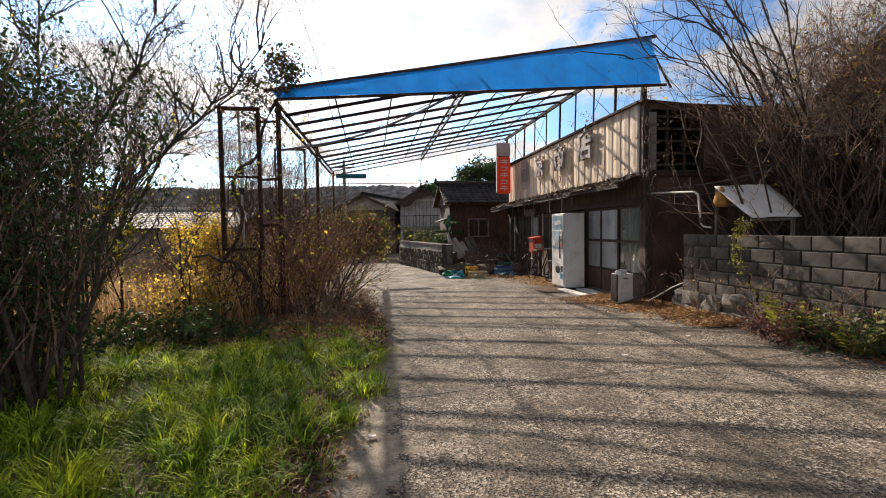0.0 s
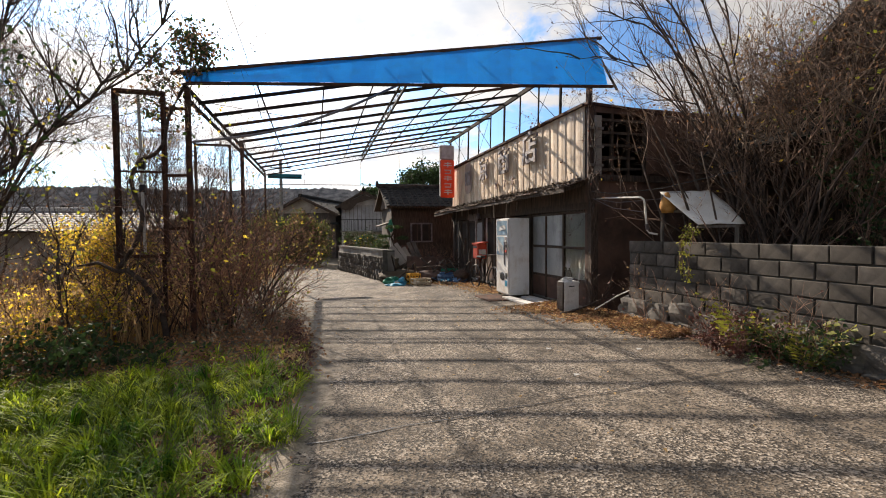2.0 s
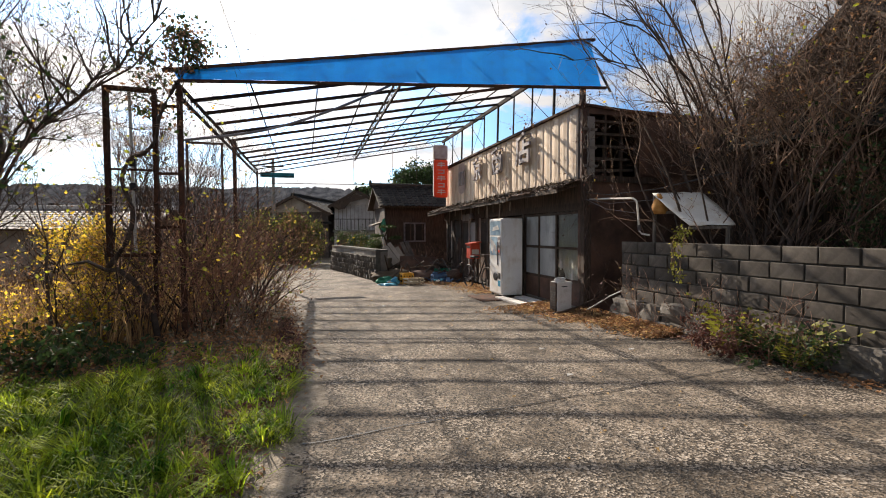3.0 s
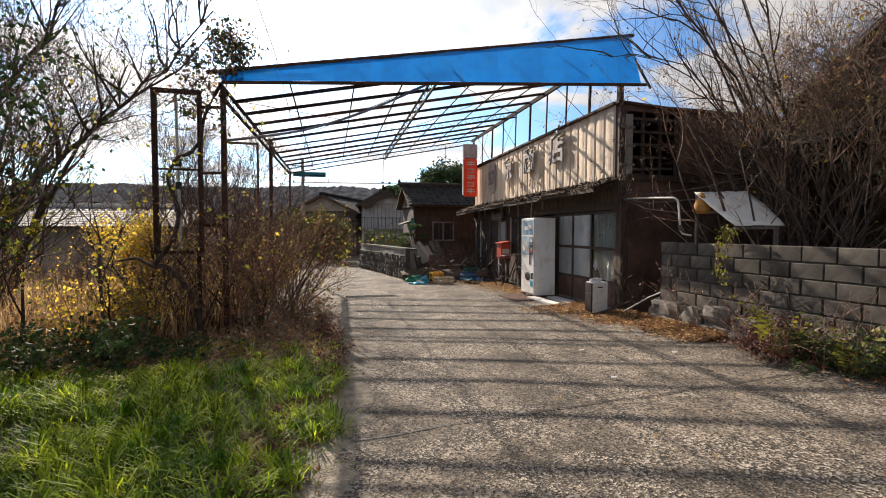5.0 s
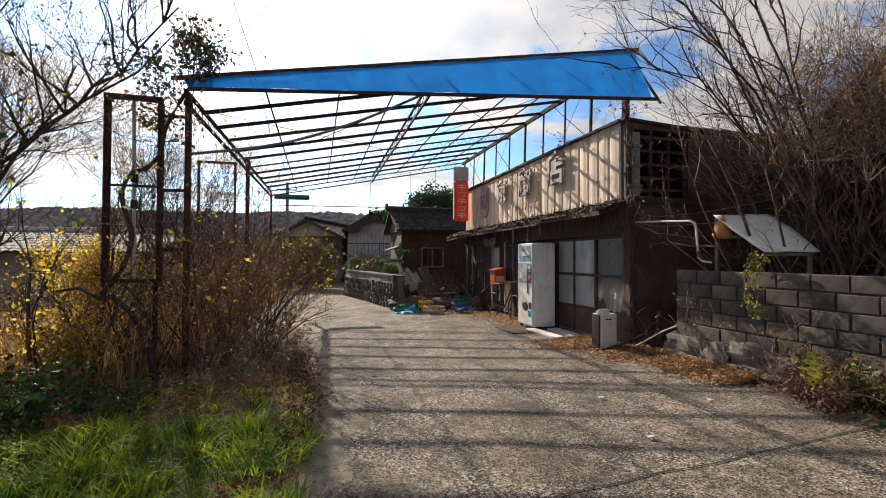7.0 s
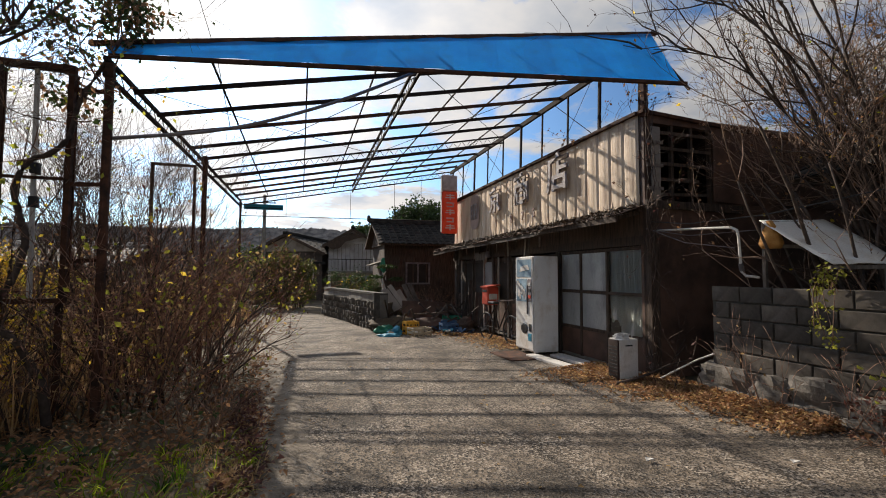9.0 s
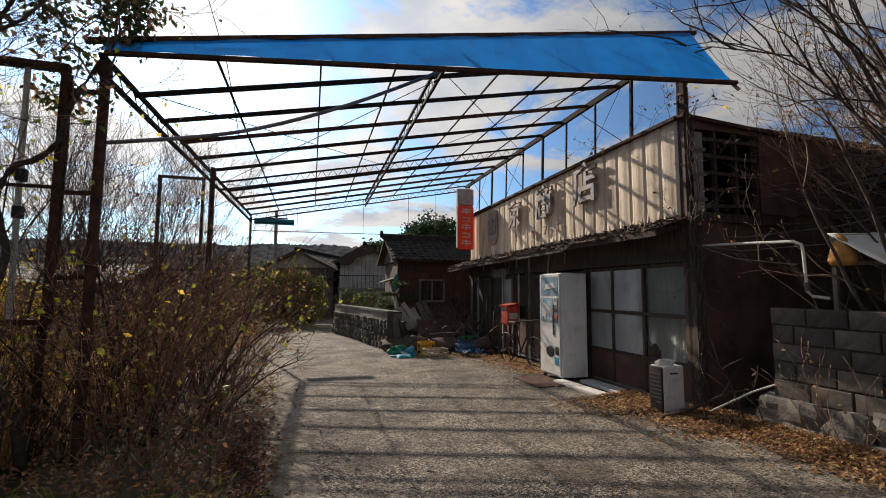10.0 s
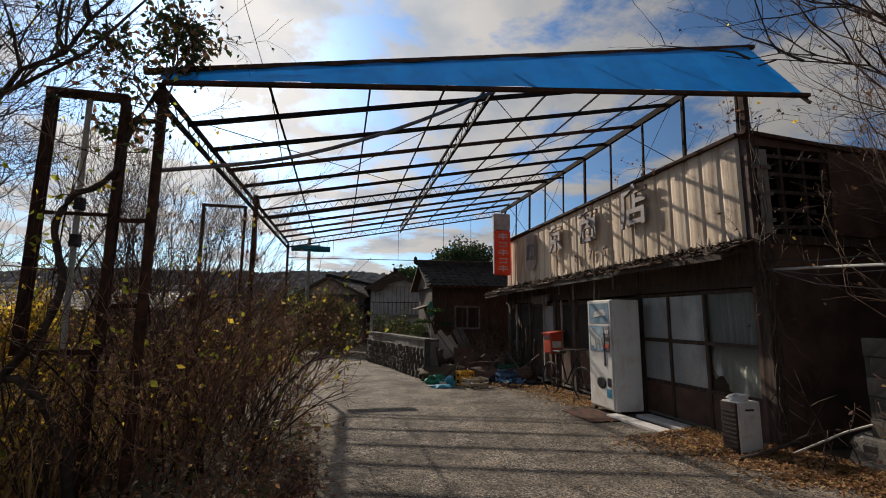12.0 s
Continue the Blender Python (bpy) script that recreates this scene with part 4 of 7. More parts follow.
# ---- bicycle leaning behind the vending machine ----
bike = thing("bicycle", "old rusty bicycle leaning by the shop door", "bicycle", at(-0.45, 3.45, -0.14, 8))
for y in (0.0, 1.05):
    ring = S().tube([(0.0, y + 0.31 * math.cos(a * math.pi / 14), 0.33 + 0.31 * math.sin(a * math.pi / 14)) for a in range(29)], 0.02, 6)
    wheel = ring.make("wheel", BLACK, bike)
    for a in range(8):
        S().tube([(0.0, y, 0.33), (0.0, y + 0.3 * math.cos(a * math.pi / 4), 0.33 + 0.3 * math.sin(a * math.pi / 4))], 0.003, 4).make("spoke", GREYMETAL, wheel)
for p, q in (((0, 0, 0.33), (0, 0.16, 0.95)), ((0, 0.14, 0.85), (0, 0.5, 0.3)), ((0, 0.5, 0.3), (0, 1.05, 0.33)), ((0, 0.5, 0.3), (0, 0.7, 0.85)), ((0, 0.7, 0.75), (0, 1.05, 0.33))):
    S().tube([p, q], 0.016, 8).make("frame_tube", DARKSTEEL, bike)
S().tube([(-0.26, 0.2, 0.98), (0, 0.14, 0.97), (0.26, 0.2, 0.98)], 0.012, 8).make("handlebar", GREYMETAL, bike)
S().box(-0.08, 0.08, 0.6, 0.86, 0.86, 0.92, c=0.02).make("saddle", BLACK, bike)

# ---- pipe and tin sheet beyond the corner ----
pipe = thing("white_pipe", "bent white pipe from the shop corner to the block wall", "pipe", at(0, 0, 0))
S().tube([(0.12, -0.15, 2.06), (0.12, -0.8, 2.03), (0.1, -1.42, 1.99), (0.1, -1.5, 1.95), (0.12, -1.5, 1.88), (0.2, -1.46, 1.45), (0.22, -1.5, 1.40), (0.24, -1.65, 1.38)], 0.016, 10).make("pipe_run", OFFWHITE, pipe, smooth=True)
S().tube([(0.18, -1.47, 1.55), (0.21, -1.46, 1.46)], 0.028, 10).make("joint", GREYMETAL, pipe)
wire = thing("slack_wires", "slack dark wires from the shop corner", "wire", at(0, 0, 0))
S().tube([(0.0, -0.12, 2.2), (0.1, -0.8, 2.10), (0.3, -1.7, 2.12), (0.8, -2.6, 2.3)], 0.008, 5).make("strand", BLACK, wire)
S().tube([(0.0, -0.12, 2.1), (0.12, -0.7, 1.85), (0.3, -1.3, 1.75)], 0.006, 5).make("strand", GREYMETAL, wire)
S().tube([(0.0, -0.12, 2.08), (0.2, -0.7, 1.95), (0.6, -1.4, 1.98)], 0.006, 5).make("strand", GREYMETAL, wire)
tin = thing("tin_roof", "sagging white tin sheet on a low frame behind the wall", "lean-to roof", at(0, 0, 0))
sh = S()
P = [Vector(p) for p in ((0.31, -1.62, 2.06), (1.17, -1.78, 2.08), (0.88, -2.66, 1.53), (0.30, -2.40, 1.52))]
for j in range(9):
    for i in range(9):
        q = P[0].lerp(P[1], i / 8).lerp(P[3].lerp(P[2], i / 8), j / 8)
        q.z += 0.05 * math.sin(j / 8 * math.pi) * (i / 8 - 0.3) + 0.015 * noise.noise(Vector((i * 0.7, j * 0.7, 2)))
        sh.v.append(tuple(q))
for j in range(8):
    for i in range(8):
        k = 9 * j + i
        sh.f.append((k, k + 1, k + 10, k + 9))
tin_sheet = sh.make("tin_sheet", WHITE, tin, smooth=True)
sol = tin_sheet.modifiers.new("thick", "SOLIDIFY"); sol.thickness = 0.008
for p, q in (((0.35, -1.65, 2.03), (1.13, -1.79, 2.05)), ((0.33, -2.35, 1.49), (0.85, -2.60, 1.50)), ((0.33, -1.66, 0.1), (0.33, -1.66, 2.03)), ((0.82, -2.58, 0.1), (0.82, -2.58, 1.48)), ((0.3, -1.7, 1.75), (0.9, -2.2, 1.72))):
    S().bar(p, q, 0.04, 0.04).make("timber", GREYWOOD, tin)
cone = thing("orange_cloth", "orange-brown cloth bundle hanging under the tin roof", "cloth", at(0.36, -1.72, 1.72))
S().tube([(0, 0, 0.0), (0.0, 0, 0.06), (0.01, 0.01, 0.2), (0.02, 0.03, 0.33)], [0.10, 0.13, 0.09, 0.03], 10).make("cloth", AMBER, cone, smooth=True)

# ---- block wall on stones ----
wall = thing("block_wall", "grey concrete block wall on a rough stone footing", "wall", at(0.18, -1.04, 0), kind="structure")
S().box(0.024, 0.138, -7.0, -0.006, -0.10, 1.262).make("mortar_bed", MORTAR, wall)
S().box(0.02, 0.14, -7.0, -0.02, -0.4, -0.10).make("footing", CONCRETE, wall)

# ---- house at the end of the yard ----
def tiled_roof(parent, p0, p1, p2, p3, nu, nv, material, name="tile", pieces=False):
    """Rows of half-round tiles over the slope p0-p1 (eave) to p3-p2 (ridge)."""
    p0, p1, p2, p3 = (Vector(p) for p in (p0, p1, p2, p3))
    S().slab([p0, p1, p2, p3], 0.06).make("roof_deck", DARKWOOD, parent)
    s = S()
    up = (p1 - p0).cross(p3 - p0).normalized()
    if pieces:
        # one tile mesh shared by all, each its own part
        w, l = (p1 - p0).length / nu, (p3 - p0).length / nv
        one = S()
        for e, lift in ((-0.012 * nv * l, 0.055), (l, 0.03)):
            for q, h in ((-1, 0.0), (-0.5, 0.6), (0, 1.0), (0.5, 0.6), (1, 0.0)):
                one.v.append((q * w * 0.47, e, lift * (0.35 + 0.65 * h)))
        one.f = [(q, q + 1, 6 + q, 5 + q) for q in range(4)] + [(0, 4, 3, 2, 1)]
        me = one.mesh(name, material)
        ex, ey = (p1 - p0).normalized(), (p3 - p0)
        ey = (ey - ex * ey.dot(ex)).normalized()
        rot = Matrix((ex, ey, up)).transposed().to_4x4()
        for j in range(nv):
            for i in range(nu):
                ob = new(name, me)
                ob.parent = parent
                a = p0.lerp(p1, (i + 0.5) / nu).lerp(p3.lerp(p2, (i + 0.5) / nu), j / nv)
                ob.matrix_basis = Matrix.Translation(a) @ rot @ pose(0, rnd(-0.008, 0.008), rnd(0, 0.008), rnd(-1.2, 1.2), 0, rnd(-1.5, 1.5))
        return
    for j in range(nv):
        for i in range(nu):
            a = p0.lerp(p1, (i + 0.5) / nu); b = p3.lerp(p2, (i + 0.5) / nu)
            lo, hi = a.lerp(b, j / nv - 0.012), a.lerp(b, (j + 1) / nv)
            half = (p1 - p0) / nu * 0.47
            k = len(s.v)
            for e, lift in ((lo, 0.055), (hi, 0.03)):
                for w, h in ((-1, 0.0), (-0.5, 0.6), (0, 1.0), (0.5, 0.6), (1, 0.0)):
                    s.v.append(tuple(e + half * w + up * (lift * (0.35 + 0.65 * h))))
            for w in range(4):
                s.f.append((k + w, k + w + 1, k + 6 + w, k + 5 + w))
            s.f.append((k, k + 4, k + 3, k + 2, k + 1))
    s.make("tile_cover", material, parent, kind="stuff")


house = thing("tiled_house", "small dark wooden house with black tiled roof", "house", at(0, 10.6, -0.24))
S().box(-1.92, 1.6, 0, 0.12, 0, 2.75).make("front_wall", DARKWOOD, house)
S().box(-1.92, -1.80, 0.12, 2.5, 0, 2.75).make("side_wall", DARKWOOD, house)
S().box(1.5, 1.6, 0.12, 2.5, 0, 2.75).make("side_wall", BROWNWALL, house)
S().box(-1.80, 1.5, 2.4, 2.5, 0, 2.75).make("back_wall", BROWNWALL, house)
tiled_roof(house, (-2.2, -0.45, 2.72), (2.0, -0.45, 2.72), (2.0, 1.2, 3.60), (-2.2, 1.2, 3.60), 17, 8, ROOFTILE, pieces=True)
tiled_roof(house, (2.0, 2.95, 2.72), (-2.2, 2.95, 2.72), (-2.2, 1.3, 3.60), (2.0, 1.3, 3.60), 17, 8, ROOFTILE)
S().box(-2.28, 2.05, 1.12, 1.38, 3.58, 3.78, c=0.04).make("ridge", ROOFTILE, house)
S().blob(-2.3, 1.25, 3.76, 0.07, 0.12, 0.14, 0.3, 2, 5).make("ridge_end", ROOFTILE, house)
gable = S(); gable.slab([(-1.93, 0.0, 2.7), (-1.93, 2.5, 2.7), (-1.93, 1.25, 3.5)], 0.06); gable.make("gable_wall", DARKWOOD, house)
S().slab([(-2.35, 0.3, 1.98), (-1.93, 0.3, 2.12), (-1.93, 1.6, 2.12), (-2.35, 1.6, 1.98)], 0.05).make("side_eave", DARKWOOD, house)
win = S()
for a, b, c2, d in ((-1.14, -0.22, 1.28, 1.34), (-1.14, -0.22, 2.02, 2.08), (-1.14, -1.08, 1.34, 2.02), (-0.28, -0.22, 1.34, 2.02), (-0.71, -0.65, 1.34, 2.02)):
    win.box(a, b, -0.05, -0.002, c2, d)
hw = win.make("window", GREYMETAL, house, "grey aluminium window frame")
for a, b in ((-1.08, -0.71), (-0.65, -0.28)):
    # opaque pane, coloured dark as the unlit room behind it
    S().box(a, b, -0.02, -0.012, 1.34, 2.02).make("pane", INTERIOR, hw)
S().box(-1.98, -1.86, -0.07, -0.01, 0.85, 1.75).make("white_panel", OFFWHITE, house)
S().blob(-1.98, -0.1, 1.95, 0.09, 0.07, 0.19, 0.9, 3, 9).make("green_net", GREENPLAST, house, "green netting bundle")
for u in range(7):
    S().box(-1.88 + 0.5 * u, -1.83 + 0.5 * u, -0.03, -0.002, 0.1, 2.6).make("batten", DARKWOOD, house)

# ---- garden retaining wall ----
gw = thing("stone_retaining_wall", "low cobbled retaining wall with concrete coping", "wall", kind="structure")
GP = [(0.0, 16.0), (-0.55, 17.6), (-1.02, 19.2), (-1.5, 20.5), (-1.95, 21.6), (-2.2, 22.6)]


def along(f):
    n = len(GP) - 1
    i = min(int(f * n), n - 1)
    t = f * n - i
    return Vector((GP[i][0] + (GP[i + 1][0] - GP[i][0]) * t, GP[i][1] + (GP[i + 1][1] - GP[i][1]) * t, 0))


body = S()
for i in range(21):
    p = along(i / 20)
    for dx, z in ((0.03, -0.4), (0.09, 0.80), (0.36, 0.80), (0.36, -0.4)):
        body.v.append((p.x + dx, p.y + dx * 0.3, z))
    if i:
        k = 4 * i
        body.f += [(k - 4, k, k + 1, k - 3), (k - 3, k + 1, k + 2, k - 2), (k - 2, k + 2, k + 3, k - 1)]
body.f += [(0, 1, 2, 3), (83, 82, 81, 80)]
body.make("core", CONCRETE, gw)
cop = S()
for i in range(21):
    p = along(i / 20)
    for dx, z in ((0.06, 0.80), (0.06, 0.86), (0.36, 0.86), (0.36, 0.80)):
        cop.v.append((p.x + dx, p.y + dx * 0.3, z))
    if i:
        k = 4 * i
        cop.f += [(k - 4, k, k + 1, k - 3), (k - 3, k + 1, k + 2, k - 2), (k - 2, k + 2, k + 3, k - 1)]
cop.f += [(0, 1, 2, 3), (83, 82, 81, 80)]
cop.make("coping", MORTAR, gw)
S().box(-0.04, 0.12, 15.86, 16.0, -0.3, 0.88, c=0.01).make("end_pillar", MORTAR, gw)
bed = thing("garden_bed", "raised garden earth behind the retaining wall", "ground", kind="structure")
S().slab([(0.3, 16.1, 0.56), (2.2, 21, 0.56), (1.0, 27, 0.56), (-2.0, 27, 0.56), (-1.85, 22.6, 0.56), (-0.7, 19.2, 0.56)], 0.9).make("earth", SOIL, bed)

# ---- far houses ----
def gable_house(m, w, d, h, rise, wallmat, tilemat, label, tone):
    t = thing("far_house", label, "house", m)
    S().box(-w / 2, w / 2, 0, 0.15, 0, h).make("front_wall", wallmat, t)
    S().box(-w / 2, -w / 2 + 0.15, 0.15, d, 0, h).make("side_wall", wallmat, t)
    S().box(w / 2 - 0.15, w / 2, 0.15, d, 0, h).make("side_wall", wallmat, t)
    S().box(-w / 2, w / 2, d, d + 0.15, 0, h).make("back_wall", wallmat, t)
    gb = S(); gb.slab([(-w / 2, 0.0, h), (w / 2, 0.0, h), (0, 0.0, h + rise * 0.94)], -0.15); gb.make("gable_wall", tone, t)
    e = w / 2 + 0.4
    zl = h - rise * 0.4 / (w / 2)
    tiled_roof(t, (e, -0.6, zl), (e, d + 0.6, zl), (0.03, d + 0.6, h + rise), (0.03, -0.6, h + rise), 14, 10, tilemat)
    tiled_roof(t, (-e, d + 0.6, zl), (-e, -0.6, zl), (-0.03, -0.6, h + rise), (-0.03, d + 0.6, h + rise), 14, 10, tilemat)
    S().box(-0.16, 0.16, -0.7, d + 0.7, h + rise, h + rise + 0.22, c=0.04).make("ridge", tilemat, t)
    for sx in (-1, 1):
        S().bar((sx * e, -0.62, zl - 0.02), (0, -0.62, h + rise - 0.02), 0.05, 0.2).make("barge_board", DARKWOOD, t)
    return t


ha = gable_house(pose(-1.6, 36, -0.75, 0, 0, 2), 3.4, 6, 4.3, 1.0, WHITEWALL, ROOFTILE, "two-storey house with white boarding and a balcony", WHITEWALL)
S().box(-1.75, 1.7, -0.9, 0, 2.25, 2.37).make("balcony_floor", CONCRETE, ha)
for k in range(14):
    S().box(-1.73 + 0.26 * k, -1.70 + 0.26 * k, -0.9, -0.87, 2.37, 3.15).make("baluster", DARKSTEEL, ha)
S().box(-1.75, 1.7, -0.91, -0.86, 3.15, 3.2).make("balcony_rail", DARKSTEEL, ha)
for k in range(12):
    S().box(-1.68 + 0.29 * k, -1.65 + 0.29 * k, -0.02, -0.002, 2.4, 4.3).make("batten", GREYWOOD, ha)
S().box(-1.5, -0.7, -0.02, -0.005, 0.3, 2.0).make("door", DARKWOOD, ha)
S().box(0.2, 1.5, -0.02, -0.005, 0.9, 2.0).make("window", DIRTGLASS, ha)
S().slab([(-1.9, -0.75, 4.15), (-0.1, -0.75, 5.0), (0.9, -0.75, 4.78), (0.2, -0.75, 4.62), (-0.5, -0.75, 4.4), (-0.9, -0.75, 3.95), (-1.35, -0.75, 3.85)], 0.05).make("torn_eave", DARKWOOD, ha, "dark torn eave boarding")
hb = gable_house(pose(-6.2, 37, -0.75, 0, 0, -14), 5.0, 8, 3.75, 1.2, DULLWOOD, ROOFTILE, "older house with grey tiled gable roof", PLASTER)
S().box(1.2, 1.9, -0.02, -0.005, 1.7, 2.7).make("window", WHITEWALL, hb)
S().box(-1.6, 0.6, -0.02, -0.005, 0.2, 2.6).make("door", DARKWOOD, hb)
S().box(-2.9, 2.9, -0.6, -0.2, 2.85, 3.0).make("front_eave", ROOFTILE, hb)
shed = thing("low_farm_building", "low building with a pale grey tiled roof in the field", "building", pose(-12.2, 20, -0.9, 0, 0, 6))
S().box(-4.5, 3.0, 0, 0.15, 0, 2.6).make("front_wall", PLASTER, shed)
S().box(-4.5, 3.0, 5.0, 5.15, 0, 2.6).make("back_wall", PLASTER, shed)
S().box(-4.5, -4.35, 0.15, 5.0, 0, 2.6).make("side_wall", PLASTER, shed)
S().box(2.85, 3.0, 0.15, 5.0, 0, 2.6).make("side_wall", PLASTER, shed)
tiled_roof(shed, (-5, -0.5, 2.5), (3.4, -0.5, 2.5), (3.4, 2.6, 3.4), (-5, 2.6, 3.4), 34, 9, TILEGREY)
tiled_roof(shed, (3.4, 5.7, 2.5), (-5, 5.7, 2.5), (-5, 2.6, 3.4), (3.4, 2.6, 3.4), 26, 9, TILEGREY)
S().box(-5, 3.4, 2.48, 2.72, 3.38, 3.55, c=0.04).make("ridge", OFFWHITE, shed)
hc = gable_house(pose(-19, 31, -0.9, 0, 0, 10), 6, 7, 2.6, 1.3, PLASTER, ROOFTILE, "distant house with dark tiled roof beyond the field", DARKWOOD)

# ---- house on the bank behind the block wall ----
h2 = thing("overgrown_house", "dark tiled house buried in dry vines behind the wall", "house", at(0, 0, 0))
S().box(2.6, 7.5, -9.0, -8.85, -0.1, 3.0).make("end_wall", BROWNWALL, h2)
S().box(3.7, 3.85, -8.85, -1.35, -0.1, 3.0).make("front_wall", DARKWOOD, h2)
S().box(2.0, 3.7, -8.85, -1.35, 2.62, 2.70).make("veranda_ceiling", DARKWOOD, h2)
S().box(2.75, 7.5, -1.35, -1.2, -0.1, 3.0).make("end_wall", BROWNWALL, h2)
tiled_roof(h2, (1.7, -1.0, 2.75), (1.7, -9.3, 2.75), (4.6, -9.3, 4.55), (4.6, -1.0, 4.55), 28, 11, ROOFTILE)
tiled_roof(h2, (7.7, -9.3, 2.75), (7.7, -1.0, 2.75), (4.6, -1.0, 4.55), (4.6, -9.3, 4.55), 20, 8, ROOFTILE)
S().box(4.45, 4.75, -9.4, -0.9, 4.5, 4.75, c=0.05).make("ridge", ROOFTILE, h2)
S().box(2.4, 2.6, -3.0, -2.9, 0.0, 2.8).make("porch_post", DARKWOOD, h2)
S().bar((1.9, -1.2, 2.7), (1.9, -9.2, 2.7), 0.08, 0.1).make("eave_beam", DARKWOOD, h2)
for a, b in ((-7.8, -6.4), (-6.2, -4.8), (-4.4, -3.2)):
    S().box(3.66, 3.698, a, b, 0.3, 2.0).make("window", DIRTGLASS, h2)
# gable wing that shows over the scrub
tiled_roof(h2, (2.2, -4.6, 3.55), (4.6, -4.6, 3.55), (4.6, -3.1, 4.75), (2.4, -3.1, 4.75), 8, 6, ROOFTILE)
tiled_roof(h2, (4.6, -1.6, 3.55), (2.2, -1.6, 3.55), (2.4, -3.1, 4.75), (4.6, -3.1, 4.75), 8, 6, ROOFTILE)
S().box(2.3, 4.6, -3.22, -2.98, 4.72, 4.92, c=0.04).make("ridge", ROOFTILE, h2)
S().blob(2.3, -3.1, 4.92, 0.10, 0.16, 0.18, 0.35, 2, 4).make("ridge_end", ROOFTILE, h2)

# ---- distance ----
def ridge(y, x0, x1, base, amp, step, seed, name, label):
    s = S()
    n = int((x1 - x0) / step)
    for i in range(n + 1):
        x = x0 + (x1 - x0) * i / n
        h = base + amp * noise.noise(Vector((x * 0.011, seed, 0))) + amp * 0.3 * noise.noise(Vector((x * 0.05, seed, 4)))
        jag = 0.8 * noise.noise(Vector((x * 0.5, seed, 8))) + 0.8 * noise.noise(Vector((x * 1.9, seed, 2)))
        s.v += [(x, y, -6), (x, y + 39, h - 1.3), (x, y + 40, h + jag)]
        if i:
            k = 3 * i
            s.f += [(k - 3, k, k + 1, k - 2), (k - 2, k + 1, k + 2, k - 1)]
    ob = s.make(name, FARWOODS, smooth=True)
    tagged(ob, label, "hill", kind="structure")


ridge(190, -420, 330, 22.5, 5, 0.5, 2.0, "backdrop_hill", "wooded hill in winter on the horizon")
ridge(115, -260, 200, 9.5, 2.5, 0.7, 5.0, "backdrop_woods", "belt of leafless woods beyond the houses")

# ---- plants ----
def grow(out, p, d, length, r, depth, kids=4, bend=0.25, lift=0.1, seg=4, taper=0.45, tips=None, shrink=0.62, wide=0.9):
    """Adds a branch and its side branches as (points, radii)."""
    pts, rad = [Vector(p)], [r]
    d = Vector(d).normalized()
    q = Vector(p)
    for i in range(seg):
        d = (d + Vector((rnd(-bend, bend), rnd(-bend, bend), rnd(-bend, bend) + lift))).normalized()
        q = q + d * (length / seg)
        pts.append(q.copy())
        rad.append(max(r * (1 - (1 - taper) * (i + 1) / seg), 0.0022))
        if depth > 0:
            for _ in range(kids if i == seg - 1 else (1 if random.random() < kids / seg else 0) + (1 if random.random() < kids / seg - 1 else 0)):
                e = (d + Vector((rnd(-wide, wide), rnd(-wide, wide), rnd(-wide * 0.6, wide)))).normalized()
                grow(out, q, e, length * shrink * rnd(0.7, 1.15), rad[-1] * 0.68, depth - 1, kids, bend, lift, max(2, seg - 1), taper, tips, shrink, wide)
    if depth == 0 and tips is not None:
        tips += pts[1:]
    out.append((pts, rad))
    return out


def branches(limbs, n_thick=6, n_thin=3, cut=0.015):
    thick, thin = S(), S()
    for pts, rad in limbs:
        if rad[0] > cut:
            thick.tube(pts, rad, n_thick)
        else:
            thin.tube(pts, rad, n_thin)
    return thick, thin


def leaf_mesh(s, points, size, per=1, spread=0.06, droop=0.3):
    for p in points:
        for _ in range(per):
            c = Vector(p) + Vector((rnd(-spread, spread), rnd(-spread, spread), rnd(-spread, spread)))
            a = Vector((rnd(-1, 1), rnd(-1, 1), rnd(-1, 0.6) - droop)).normalized()
            b = a.cross(Vector((rnd(-1, 1), rnd(-1, 1), rnd(-1, 1)))).normalized()
            l = size * rnd(0.6, 1.3)
            w = b * (l * 0.32)
            k = len(s.v)
            up = a.cross(b) * (l * 0.12)
            s.v += [tuple(c), tuple(c + a * l * 0.5 + w + up), tuple(c + a * l), tuple(c + a * l * 0.5 - w + up)]
            s.f.append((k, k + 1, k + 2, k + 3))


def plant(name, label, category, limbs, bark, leaves, group="", twig=None, base=None):
    """limbs: branch list; leaves: list of (points, size, per, spread, material, part name)."""
    p0 = Vector(base) if base else limbs[-1][0][0]
    t = thing(name, label, category, Matrix.Translation(p0), group)
    sh = [([q - p0 for q in pts], rad) for pts, rad in limbs]
    thick, thin = branches(sh)
    if thick.f:
        if category == "tree":
            thick.make("trunk", bark, t, smooth=True)
        else:
            thick.make("stem", bark, t, smooth=True, kind="stuff")
    if thin.f:
        thin.make("twig_crown", twig or bark, t, smooth=True)
    for pts, size, per, spread, material, pn in leaves:
        if len(pts):
            s = S()
            leaf_mesh(s, [Vector(q) - p0 for q in pts], size, per, spread)
            s.make(pn, material, t)
    return t


def pick(pts, n):
    return [random.choice(pts) for _ in range(n)] if pts else []


